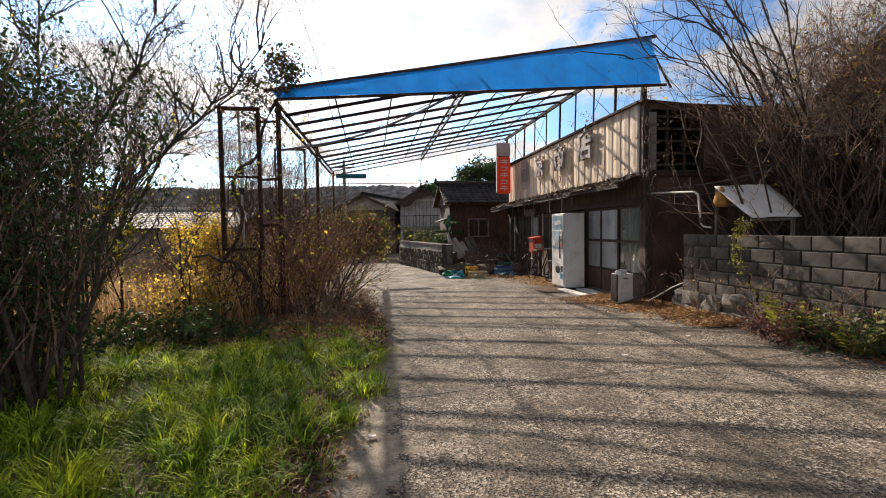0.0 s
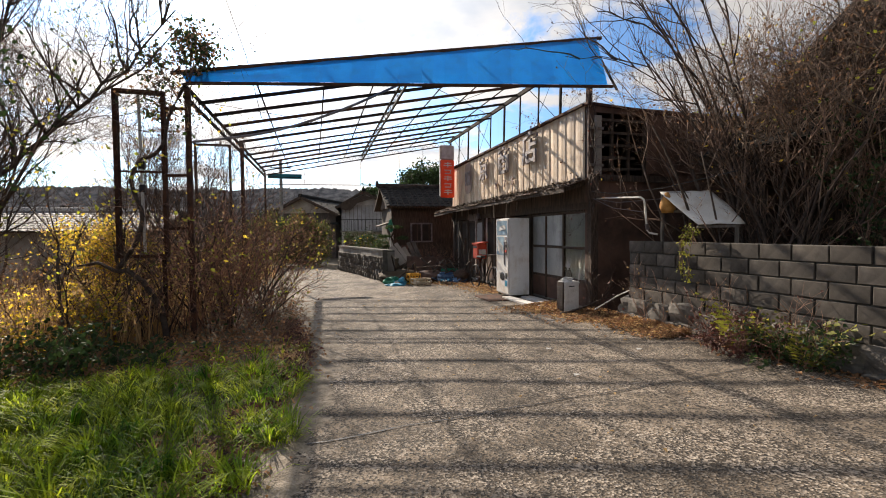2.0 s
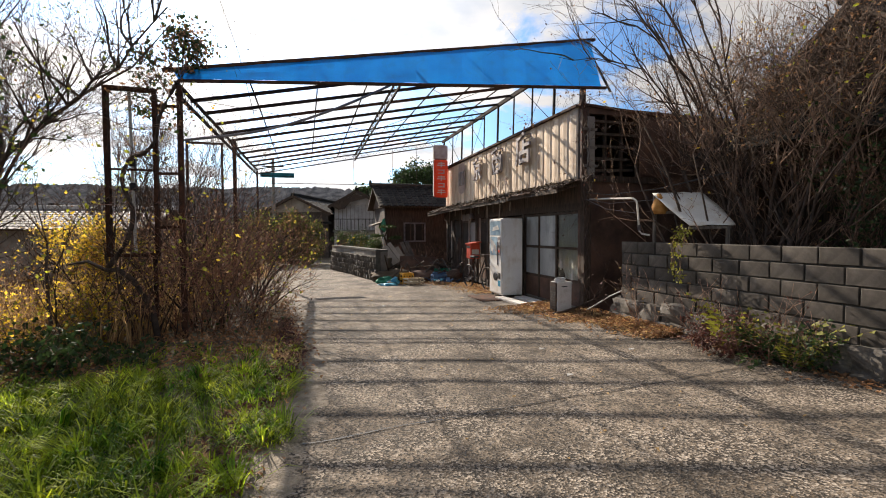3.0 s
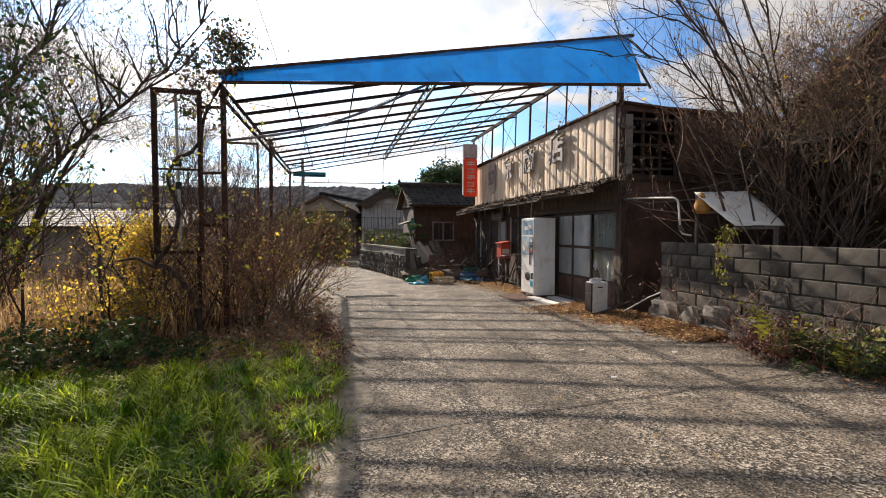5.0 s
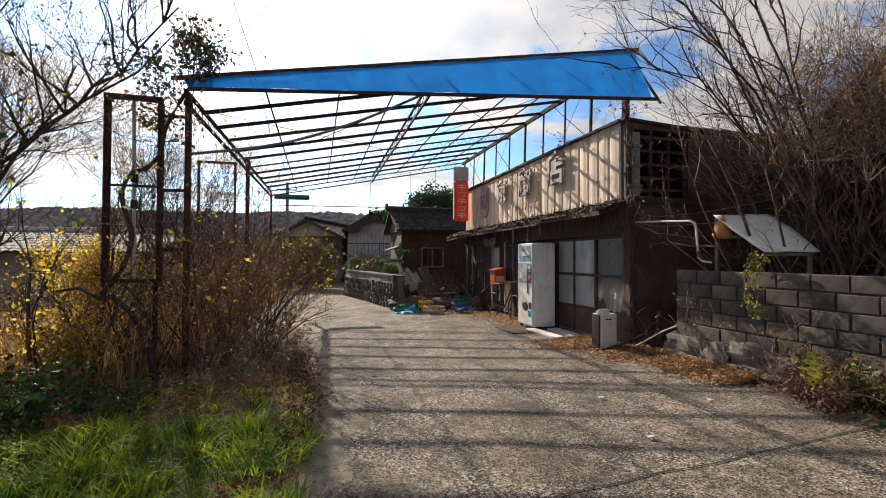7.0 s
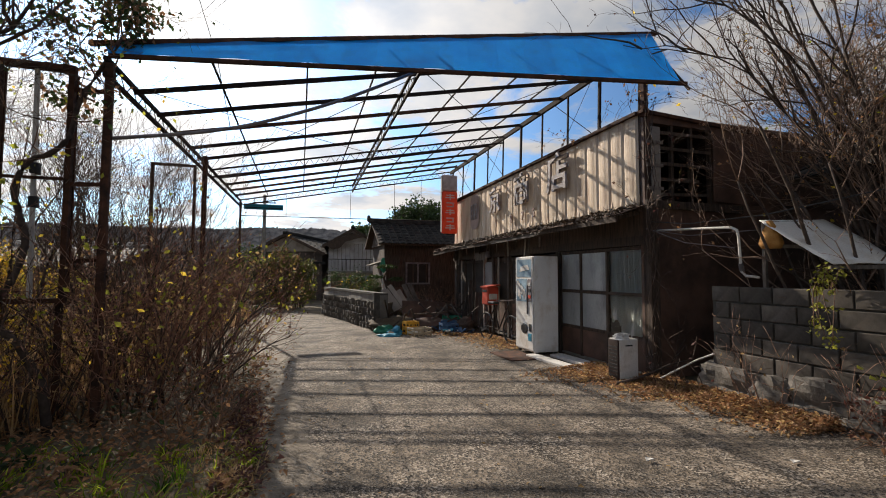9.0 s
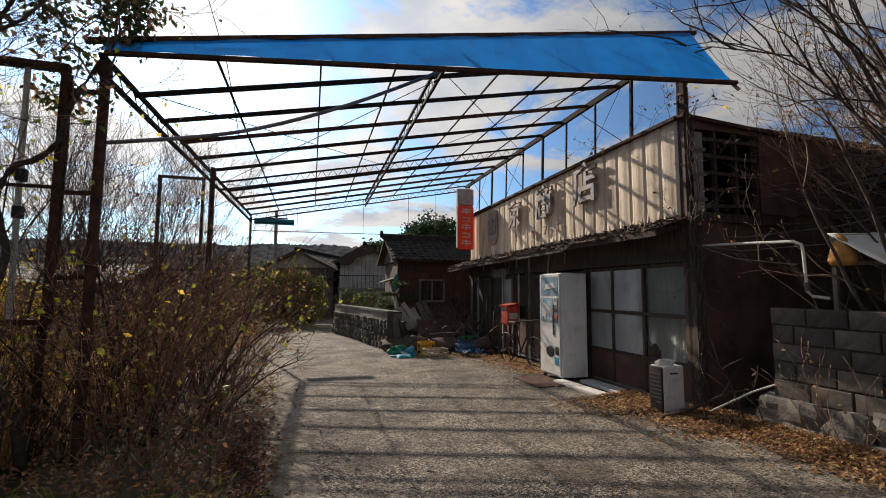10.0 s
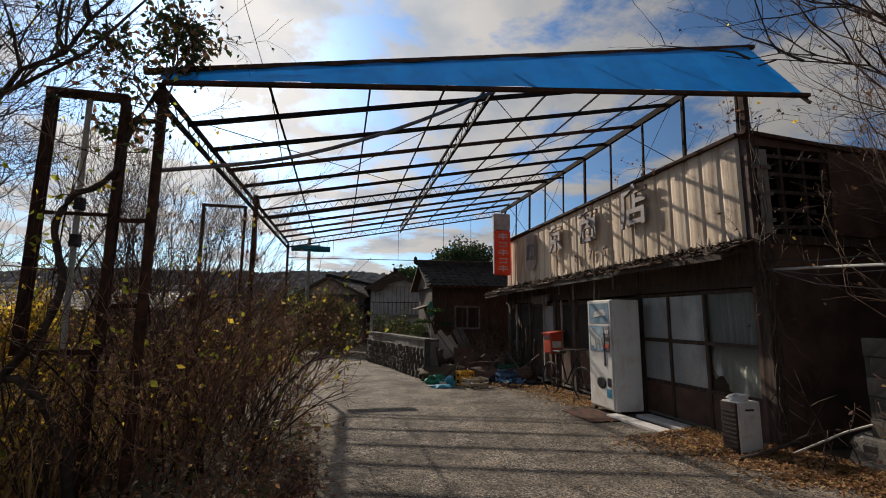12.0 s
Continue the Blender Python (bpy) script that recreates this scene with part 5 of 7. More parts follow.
def bramble(cx, cy, rx, ry, h, n, label, leafsets, twig=TWIG, depth=1, lean=0.5, name="bramble_bush", r=0.009):
    limbs, tips = [], []
    for _ in range(n):
        a, k = rnd(0, 2 * math.pi), math.sqrt(random.random())
        x, y = cx + rx * k * math.cos(a), cy + ry * k * math.sin(a)
        o = Vector((math.cos(a) * k * lean, math.sin(a) * k * lean, 1))
        grow(limbs, (x, y, gz(x, y) - 0.05), o + Vector((rnd(-0.35, 0.35), rnd(-0.35, 0.35), 0)), h * rnd(0.55, 1.1) * (1 - 0.25 * k), r * rnd(0.6, 1.3), depth, 4, 0.22, -0.02, 5, 0.35, tips, 0.5, 0.9)
    ls = [(pick(tips, m), size, 1, 0.05, material, pn) for m, size, material, pn in leafsets]
    return plant(name, label, "bush", limbs, twig, ls, twig=twig, base=(cx, cy, gz(cx, cy)))


# scrub along the left of the road, about the canopy posts
bramble(-2.7, 8.9, 0.9, 1.2, 1.6, 44, "tangled red-brown bramble around a canopy post", [(420, 0.045, LEAFRED, "dry_foliage"), (240, 0.065, LEAFMOSS, "green_foliage"), (90, 0.06, LEAFYELLOW, "yellow_foliage"), (260, 0.05, LEAFBROWN, "brown_foliage"), (420, 0.045, LEAFTAN, "tan_foliage")], depth=2, twig=REDTWIG, r=0.013)
bramble(-2.95, 10.9, 0.85, 1.3, 1.65, 46, "tangled red-brown bramble beside the road", [(380, 0.045, LEAFRED, "dry_foliage"), (230, 0.065, LEAFMOSS, "green_foliage"), (70, 0.06, LEAFYELLOW, "yellow_foliage"), (160, 0.05, LEAFBROWN, "brown_foliage"), (360, 0.045, LEAFTAN, "tan_foliage")], depth=2, twig=REDTWIG, r=0.013)
bramble(-2.75, 9.2, 0.75, 1.1, 2.1, 30, "dark shrub stems standing in the bramble", [(40, 0.065, LEAFYELLOW, "yellow_foliage"), (60, 0.065, LEAFLIME, "green_foliage")], twig=DARKTWIG, depth=1, name="leafless_shrub", r=0.016)
bramble(-3.6, 7.9, 0.7, 0.5, 1.5, 26, "dark bare stems below the sign frame", [(80, 0.05, LEAFBROWN, "dry_foliage")], twig=DARKTWIG, depth=1, name="leafless_shrub", r=0.014)
bramble(-4.1, 12.6, 1.1, 1.6, 1.5, 75, "leafless scrub under the canopy edge", [(250, 0.05, LEAFBROWN, "dry_foliage"), (220, 0.06, LEAFLIME, "green_foliage")], depth=2)
bramble(-5.4, 16.2, 1.2, 2.2, 1.6, 80, "leafless scrub at the bend of the road", [(300, 0.06, LEAFBROWN, "dry_foliage"), (250, 0.07, LEAFGREEN, "green_foliage")], depth=2)
bramble(-4.3, 9.4, 0.8, 1.2, 1.1, 36, "dry scrub behind the sign frame", [(250, 0.05, LEAFBROWN, "dry_foliage"), (80, 0.06, LEAFYELLOW, "yellow_foliage")], depth=2)
bramble(-1.75, 7.6, 0.4, 0.6, 0.6, 30, "low red-brown twigs at the road edge", [(120, 0.045, LEAFBROWN, "dry_foliage"), (60, 0.05, LEAFGREEN, "green_foliage")], depth=1)
bramble(-2.05, 9.9, 0.35, 1.3, 0.9, 24, "pale stalks leaning over the road edge", [(80, 0.05, LEAFBROWN, "dry_foliage")], twig=PALETWIG, depth=1, lean=0.9)
bramble(-5.9, 7.4, 1.1, 0.8, 1.2, 36, "dry red-brown scrub behind the grass", [(400, 0.05, LEAFBROWN, "dry_foliage"), (70, 0.06, LEAFYELLOW, "yellow_foliage"), (120, 0.06, LEAFLIME, "green_foliage")], depth=2)
bramble(-8.0, 10.0, 1.8, 1.6, 1.0, 55, "dry brown scrub in the field", [(600, 0.06, LEAFTAN, "dry_foliage")], twig=PALETWIG, depth=1)
bramble(-7.2, 13.4, 1.8, 2.0, 1.1, 60, "dry brown scrub in the field", [(600, 0.06, LEAFTAN, "dry_foliage")], twig=TWIG, depth=1)
bramble(-11.0, 12.0, 2.2, 2.5, 1.0, 60, "dry brown scrub in the field", [(600, 0.06, LEAFTAN, "dry_foliage")], twig=PALETWIG, depth=1)

# climbing plants with yellow leaves
def climber(x, y, h, w, n, label, side=0.35, fuzz=0.16):
    limbs, tips = [], []
    for _ in range(14):
        grow(limbs, (x + rnd(-w, w) * 0.5, y + rnd(-w, w) * 0.5, gz(x, y) - 0.05), (rnd(-0.2, 0.2), rnd(-0.2, 0.2), 1), h * rnd(0.7, 1.0), 0.008, 1, 5, 0.3, 0.05, 5, 0.4, tips, side, 0.9)
    allp = [q for pts, _ in limbs for q in pts]
    plant("yellow_climber", label, "bush", limbs, TWIG, [(pick(allp, int(n * 1.6)), 0.042, 1, fuzz, LEAFYELLOW, "yellow_foliage"), (pick(allp, n // 2), 0.05, 1, fuzz, LEAFMOSS, "green_foliage"), (pick(allp, n // 2), 0.055, 1, 0.2, LEAFTAN, "dry_foliage")], base=(x, y, gz(x, y)))


climber(-4.7, 9.1, 1.65, 0.38, 2600, "climbing plant thick with yellow leaves", 0.2, 0.12)
climber(-4.0, 7.5, 0.7, 0.4, 420, "climbing plant thick with yellow leaves", 0.2, 0.12)
climber(-3.75, 7.5, 0.7, 0.35, 220, "climbing plant thick with yellow leaves")
climber(-6.9, 8.4, 1.3, 0.6, 70, "climbing plant thick with yellow leaves")
climber(-3.75, 8.3, 1.0, 0.45, 140, "climbing plant thick with yellow leaves")
climber(-5.4, 8.6, 1.2, 0.6, 60, "climbing plant thick with yellow leaves")
climber(-3.9, 6.7, 0.8, 0.4, 260, "low plant with yellowed leaves")

# leafless trees on the left
def bare_tree(base, lean, h, r, label, leaves=(), depth=4, kids=3, bend=0.22, name="bare_tree", lift=0.08, stems=1, wide=0.75, shrink=0.66, group=""):
    limbs, tips = [], []
    for s in range(stems):
        o = Vector(lean) + Vector((rnd(-0.3, 0.3), rnd(-0.3, 0.3), 0)) * (1 if stems > 1 else 0)
        grow(limbs, Vector(base) + Vector((rnd(-0.1, 0.1), rnd(-0.1, 0.1), 0)) * (1 if stems > 1 else 0), o, h, r, depth, kids, bend, lift, 5, 0.5, tips, shrink, wide)
    return plant(name, label, "tree", limbs, BARK, [(pick(tips, n), s, 1, 0.05, m, pn) for n, s, m, pn in leaves], twig=DARKTWIG, base=base, group=group)


limbs, tips = [], []
MAIN = [(-6.1, 7.3, -0.4), (-5.95, 7.45, 0.8), (-5.6, 7.6, 1.7), (-5.15, 7.7, 2.3), (-4.7, 7.7, 2.72), (-4.1, 7.55, 3.12), (-3.4, 7.45, 3.7), (-2.75, 7.4, 4.5)]
SECOND = [(-5.95, 7.45, 0.8), (-5.9, 7.2, 1.7), (-5.5, 7.0, 2.6), (-4.9, 6.9, 3.3), (-4.3, 6.8, 4.2), (-3.9, 6.7, 5.2)]
THIRD = [(-6.0, 7.4, 0.4), (-6.4, 7.3, 1.6), (-6.4, 7.2, 2.9), (-6.1, 7.1, 4.2), (-6.0, 7.0, 5.4)]
for path, r0 in ((MAIN, 0.055), (SECOND, 0.045), (THIRD, 0.05)):
    pts = [q + Vector((rnd(-0.05, 0.05), rnd(-0.05, 0.05), rnd(-0.05, 0.05))) for q in smooth_path(path, 3)]
    limbs.append((pts, [r0 * (1 - 0.82 * i / (len(pts) - 1)) for i in range(len(pts))]))
    for a, b in zip(pts[4:], pts[5:]):
        for _ in range(2):
            grow(limbs, a, (b - a).normalized() * 0.5 + Vector((rnd(-0.9, 0.9), rnd(-0.9, 0.9), rnd(-0.2, 1.1))), rnd(0.6, 1.3), rnd(0.012, 0.024), 3, 3, 0.28, 0.05, 5, 0.4, tips, 0.6, 0.85)
plant("bare_tree", "leafless tree with dark limbs arching over the scrub", "tree", limbs, BARK, [(pick(tips, 260), 0.04, 1, 0.05, LEAFLIME, "sparse_foliage"), (pick(tips, 240), 0.035, 1, 0.05, LEAFBROWN, "dry_foliage")], twig=DARKTWIG, base=MAIN[0])
bare_tree((-4.75, 6.55, -0.2), (0.25, 0.1, 1), 1.0, 0.03, "forked sapling with a few yellow leaves", [(200, 0.07, LEAFMOSS, "sparse_foliage"), (60, 0.07, LEAFYELLOW, "yellow_foliage")], depth=3, kids=2, stems=1)
bare_tree((-5.7, 5.9, -0.2), (0.1, 0.1, 1), 1.5, 0.035, "slender leafless tree at the field edge", [(220, 0.06, LEAFMOSS, "sparse_foliage")], depth=3, stems=2)
bare_tree((-7.6, 7.6, -0.3), (0.25, 0.0, 1), 2.2, 0.06, "leafless tree at the field edge", [(120, 0.05, LEAFBROWN, "dry_foliage")], stems=2)
bare_tree((-4.3, 4.9, -0.15), (-0.15, 0.2, 1), 1.5, 0.03, "slender leafless tree beside the evergreen shrub", [(120, 0.028, LEAFLIME, "sparse_foliage"), (160, 0.028, LEAFBROWN, "dry_foliage")], depth=3, stems=3, wide=0.6)
bare_tree((-6.8, 9.0, -0.3), (0.1, 0.0, 1), 2.3, 0.06, "slender leafless tree in the scrub", [(80, 0.05, LEAFBROWN, "dry_foliage")], stems=2)
bare_tree((-4.9, 10.4, -0.3), (0.2, 0.0, 1), 1.9, 0.04, "leafless sapling by the canopy", [(80, 0.05, LEAFBROWN, "dry_foliage")], stems=2, depth=3)
bare_tree((-5.8, 13.0, -0.3), (0.1, 0.0, 1), 2.0, 0.045, "leafless sapling by the canopy", [(60, 0.05, LEAFBROWN, "dry_foliage")], stems=2)
bare_tree((-8.5, 16.0, -0.4), (0.0, 0.0, 1), 1.7, 0.05, "leafless tree in the field", (), stems=2)
bare_tree((-4.3, 8.7, -0.3), (0.1, 0.0, 1), 1.9, 0.035, "thin leafless tree behind the sign frame", [(120, 0.055, LEAFLIME, "sparse_foliage"), (60, 0.055, LEAFYELLOW, "yellow_foliage")], stems=2, depth=3, kids=2)
bare_tree((-3.5, 9.6, -0.3), (0.05, 0.05, 1), 1.7, 0.03, "thin leafless tree between the canopy posts", [(60, 0.05, LEAFBROWN, "dry_foliage")], stems=3)
bare_tree((-3.9, 7.0, -0.25), (-0.05, 0.1, 1), 1.6, 0.03, "thin leafless tree before the sign frame", [(110, 0.06, LEAFLIME, "sparse_foliage"), (70, 0.06, LEAFYELLOW, "yellow_foliage")], depth=3, stems=1, kids=2)
for x, y, h in ((-4.1, 11.6, 2.1), (-3.9, 10.2, 1.6)):
    bare_tree((x, y, gz(x, y) - 0.1), (rnd(-0.1, 0.15), 0.0, 1), h, 0.03, "thin dark leafless tree among the scrub", [(30, 0.045, LEAFBROWN, "dry_foliage")], stems=2, depth=3, kids=3, wide=0.6, group="scrub trees")
for x, y, h in ((-12.0, 16.0, 2.6), (-9.4, 16.6, 2.2)):
    bare_tree((x, y, gz(x, y) - 0.1), (rnd(-0.1, 0.2), 0.0, 1), h, 0.05, "tall leafless tree with fine dark twigs in the field", [(140, 0.045, LEAFBROWN, "dry_foliage"), (60, 0.05, LEAFLIME, "sparse_foliage")], stems=2, depth=3, group="field trees")
for x, y, h in ((-5.1, 6.3, 1.75), (-6.3, 7.9, 2.1)):
    bare_tree((x, y, gz(x, y) - 0.1), (rnd(-0.1, 0.25), 0.05, 1), h, 0.024, "thin dark leafless sapling among the scrub", [(110, 0.045, LEAFBROWN, "dry_foliage"), (70, 0.045, LEAFMOSS, "sparse_foliage")], stems=2, depth=3, kids=3, wide=0.7, group="scrub trees")
# twisted trunk about the sign frame, with a leafy head over the canopy corner
limbs, tips = [], []
limbs.append(([Vector(p) for p in ((-3.05, 7.75, -0.3), (-3.15, 7.75, 0.35), (-3.35, 7.7, 0.75), (-3.55, 7.68, 0.93), (-3.75, 7.75, 0.92), (-4.0, 7.8, 1.04), (-4.25, 7.74, 1.0))], [0.05, 0.045, 0.038, 0.036, 0.03, 0.024, 0.012]))
curve = smooth_path([(-3.72, 7.75, 0.95), (-3.5, 7.8, 1.3), (-3.42, 7.85, 1.7), (-3.52, 7.9, 1.98), (-3.58, 7.9, 2.25), (-3.46, 7.9, 2.52), (-3.28, 7.9, 2.6), (-3.14, 7.95, 2.8), (-3.08, 8.0, 3.2), (-2.85, 8.05, 3.7)], 4)
limbs.append((curve, [0.036 - 0.012 * i / len(curve) + 0.010 * noise.noise(Vector((i * 0.9, 0, 0))) for i in range(len(curve))]))
for _ in range(16):
    o = random.choice(curve[6:])
    grow(limbs, o, (rnd(-1, 1), rnd(-0.6, 0.6), rnd(-0.4, 1)), rnd(0.3, 0.7), 0.009, 2, 2, 0.35, 0.0, 4, 0.4, tips if o.z > 3.0 else None, 0.6, 0.9)
for p, d in (((-2.8, 8.05, 3.7), (0.1, 0, 1)), ((-2.9, 8.0, 3.4), (-0.6, 0, 1)), ((-2.8, 8.05, 3.6), (0.5, 0.2, 1)), ((-2.95, 8.0, 3.2), (-0.8, 0.3, 0.6)), ((-2.8, 8.05, 3.7), (-0.2, -0.3, 1)), ((-2.8, 8.0, 3.7), (0.3, -0.2, 0.8))):
    grow(limbs, p, d, 0.5, 0.014, 2, 4, 0.3, 0.02, 4, 0.5, tips, 0.55, 0.9)
plant("twisted_tree", "twisted vine-like tree with a leafy head at the canopy corner", "tree", limbs, BARK, [(pick(tips, 700), 0.065, 1, 0.08, LEAFBROWN, "dry_foliage"), (pick(tips, 900), 0.07, 1, 0.08, LEAFGREEN, "green_foliage")], twig=TWIG, base=(-3.05, 7.75, -0.3))
# fine twigs about the head of the sign frame
limbs, tips = [], []
for _ in range(26):
    o = Vector((rnd(-4.6, -2.9), rnd(7.3, 7.8), 0))
    o.z = 2.9 + 0.75 * (o.x + 4.5) * 0.6 + rnd(-0.2, 0.5)
    grow(limbs, o, (rnd(-0.9, 0.9), rnd(-0.5, 0.5), rnd(-0.3, 1.0)), rnd(0.5, 1.0), rnd(0.006, 0.010), 2, 3, 0.3, 0.02, 4, 0.4, tips, 0.6, 0.9)
limbs.append(([Vector(q) for q in ((-6.1, 7.5, -0.4), (-5.3, 7.6, 1.4), (-4.6, 7.6, 2.7), (-3.9, 7.55, 3.3), (-3.2, 7.5, 3.7), (-2.7, 7.5, 4.3))], [0.03, 0.026, 0.022, 0.018, 0.014, 0.008]))
plant("leafless_shrub", "fine dark twigs with sparse green leaves about the sign frame", "shrub", limbs, BARK, [(pick(tips, 150), 0.05, 1, 0.04, LEAFLIME, "sparse_foliage"), (pick(tips, 120), 0.05, 1, 0.04, LEAFGREEN, "green_foliage")], twig=DARKTWIG, base=(-6.1, 7.5, -0.4))
# dense dark shrub by the start
limbs, tips = [], []
for _ in range(42):
    grow(limbs, (-3.55 + rnd(-0.6, 0.34), 3.85 + rnd(-0.45, 0.45), -0.15), (rnd(-0.35, 0.14), rnd(-0.25, 0.25), 1), rnd(1.8, 2.7), 0.022, 2, 4, 0.16, 0.08, 5, 0.45, tips, 0.36, 0.7)
allp = [q for pts, _ in limbs for q in pts]
plant("evergreen_shrub", "tall dense evergreen shrub with dark glossy leaves", "shrub", limbs, BARK, [(pick(allp, 17000), 0.05, 1, 0.19, LEAFGREEN, "green_foliage"), (pick(tips, 300), 0.045, 1, 0.05, LEAFYELLOW, "yellow_foliage")], twig=TWIG, base=(-3.55, 3.85, -0.15))


def leafy_mound(x, y, rx, ry, h, n, label, material, name="low_shrub", size=0.07, z0=None):
    limbs, tips = [], []
    zb = gz(x, y) if z0 is None else z0
    for _ in range(max(10, n // 60)):
        a, k = rnd(0, 6.283), math.sqrt(random.random())
        grow(limbs, (x + rx * k * math.cos(a) * 0.8, y + ry * k * math.sin(a) * 0.8, zb - 0.05), (math.cos(a) * k, math.sin(a) * k, 1.1), h * rnd(0.6, 0.95), 0.009, 1, 4, 0.3, 0.0, 4, 0.4, tips, 0.5, 0.9)
    allp = [q for pts, _ in limbs for q in pts[1:]]
    return plant(name, label, "shrub", limbs, BARK, [(pick(allp, n), size, 1, size * 1.4, material, "foliage")], twig=TWIG, base=(x, y, zb))


leafy_mound(-3.9, 5.9, 0.9, 0.45, 0.5, 1500, "low dark evergreen shrub behind the grass", LEAFGREEN)
leafy_mound(-2.7, 6.4, 0.6, 0.3, 0.25, 420, "low dark evergreen shrub behind the grass", LEAFGREEN)
leafy_mound(-5.3, 5.2, 0.8, 0.6, 0.55, 1100, "low dark evergreen shrub behind the grass", LEAFGREEN)
def filled_shrub(x, y, rx, ry, rz, n, label, mats, size, z0=None):
    zb = gz(x, y) if z0 is None else z0
    limbs = []
    for _ in range(16):
        grow(limbs, (x + rnd(-0.3, 0.3) * rx, y + rnd(-0.3, 0.3) * ry, zb - 0.05), (rnd(-0.6, 0.6), rnd(-0.6, 0.6), 1), rz * rnd(0.9, 1.4), 0.02, 1, 3, 0.2, 0.0, 4, 0.4)
    sets = []
    for share, material, pn in mats:
        pts = []
        for _ in range(int(n * share)):
            d = Vector((rnd(-1, 1), rnd(-1, 1), rnd(-0.6, 1))).normalized()
            k = rnd(0.35, 1.0) ** 0.5 * (1 + 0.38 * noise.noise(d * 2.6 + Vector((x, y, 0))))
            pts.append(Vector((x + d.x * rx * k, y + d.y * ry * k, max(zb + 0.05, zb + rz * 0.8 + d.z * rz * k))))
        sets.append((pts, size, 1, size * 0.7, material, pn))
    plant("garden_shrub", label, "shrub", limbs, BARK, sets, twig=TWIG, base=(x, y, zb))


filled_shrub(-6.4, 27.0, 1.6, 1.3, 1.75, 6500, "large dark shrub before the far house", ((0.85, LEAFGREEN, "green_foliage"), (0.15, LEAFLIME, "light_foliage")), 0.13)
filled_shrub(-4.7, 27.5, 0.9, 0.9, 1.75, 4200, "dark shrub with yellowing leaves by the bend", ((0.7, LEAFOLIVE, "green_foliage"), (0.3, LEAFBROWN, "dry_foliage")), 0.12)
filled_shrub(-4.0, 28.2, 0.9, 0.8, 1.5, 3600, "dark olive shrub at the foot of the far house", ((0.8, LEAFOLIVE, "green_foliage"), (0.2, LEAFGREEN, "dark_foliage")), 0.12)
filled_shrub(-7.6, 24.0, 1.2, 1.2, 1.0, 2400, "dull brown-green shrub at the field edge", ((0.6, LEAFGREEN, "green_foliage"), (0.4, LEAFBROWN, "dry_foliage")), 0.11)
filled_shrub(0.1, 20.4, 0.55, 0.5, 0.38, 900, "clipped dark garden shrub", ((0.9, LEAFGREEN, "green_foliage"), (0.1, LEAFOLIVE, "light_foliage")), 0.08, 0.56)
filled_shrub(-0.8, 22.0, 0.6, 0.6, 0.5, 1100, "garden shrub with dark leaves", ((0.94, LEAFGREEN, "green_foliage"), (0.06, LEAFYELLOW, "yellow_foliage")), 0.08, 0.56)
leafy_mound(-8.2, 22.5, 1.2, 1.2, 1.7, 1200, "dull shrub at the field edge", LEAFLIME, size=0.10)
leafy_mound(-0.3, 21.0, 0.4, 0.5, 0.7, 350, "garden shrub with yellow-green leaves", LEAFOLIVE, size=0.07, z0=0.56)
leafy_mound(0.2, 19.6, 0.45, 0.45, 0.6, 600, "garden shrub with dark leaves", LEAFGREEN, size=0.07, z0=0.56)
leafy_mound(-1.0, 23.0, 0.6, 0.6, 1.1, 800, "garden shrub with dark leaves", LEAFGREEN, size=0.08, z0=0.56)
# cloud-pruned garden pine
pine = thing("garden_pine", "small cloud-pruned pine in the garden", "tree", Matrix.Translation((0.3, 18.7, 0.56)))
S().tube([(0, 0, 0), (0.1, 0, 0.35), (-0.02, 0.05, 0.7), (0.1, 0, 1.0)], [0.06, 0.05, 0.04, 0.02], 8).make("trunk", BARK, pine)
for px, py, pz, pr in ((0.1, 0, 1.05, 0.36), (-0.3, 0.1, 0.7, 0.26), (0.4, 0, 0.62, 0.25)):
    pts = []
    for _ in range(420):
        a, k = rnd(0, 6.283), math.sqrt(random.random())
        pts.append(Vector((px + pr * k * math.cos(a), py + pr * k * math.sin(a), pz + 0.10 * math.sqrt(1 - k * k) * rnd(0, 1))))
    s = S(); leaf_mesh(s, pts, 0.06, 1, 0.02, -0.8); s.make("pad", LEAFGREEN, pine, kind="stuff")

# round evergreen beyond the tiled house
def crown_tree(x, y, zc, r, rz, n, label, material, size=0.35):
    limbs, tips = [], []
    grow(limbs, (x, y, -0.6), (0, 0, 1), zc + 0.4, 0.22, 0, 3, 0.08, 0.1, 4, 0.6)
    for _ in range(16):
        grow(limbs, (x, y, zc - rz * 0.6 + rnd(0, 0.8)), (rnd(-1, 1), rnd(-1, 1), rnd(0.1, 1)), r * 0.8, 0.06, 1, 3, 0.2, 0.05, 4, 0.4, tips, 0.5)
    pts = []
    for _ in range(n):
        d = Vector((rnd(-1, 1), rnd(-1, 1), rnd(-0.7, 1))).normalized()
        k = rnd(0.55, 1.0) * (1 + 0.28 * noise.noise(d * 2.3 + Vector((x, y, 0))))
        pts.append(Vector((x + d.x * r * k, y + d.y * r * k, zc + d.z * rz * k)))
    plant("evergreen_tree", label, "tree", limbs, BARK, [(pts, size, 1, 0.2, material, "crown")], twig=BARK, base=(x, y, -0.6))


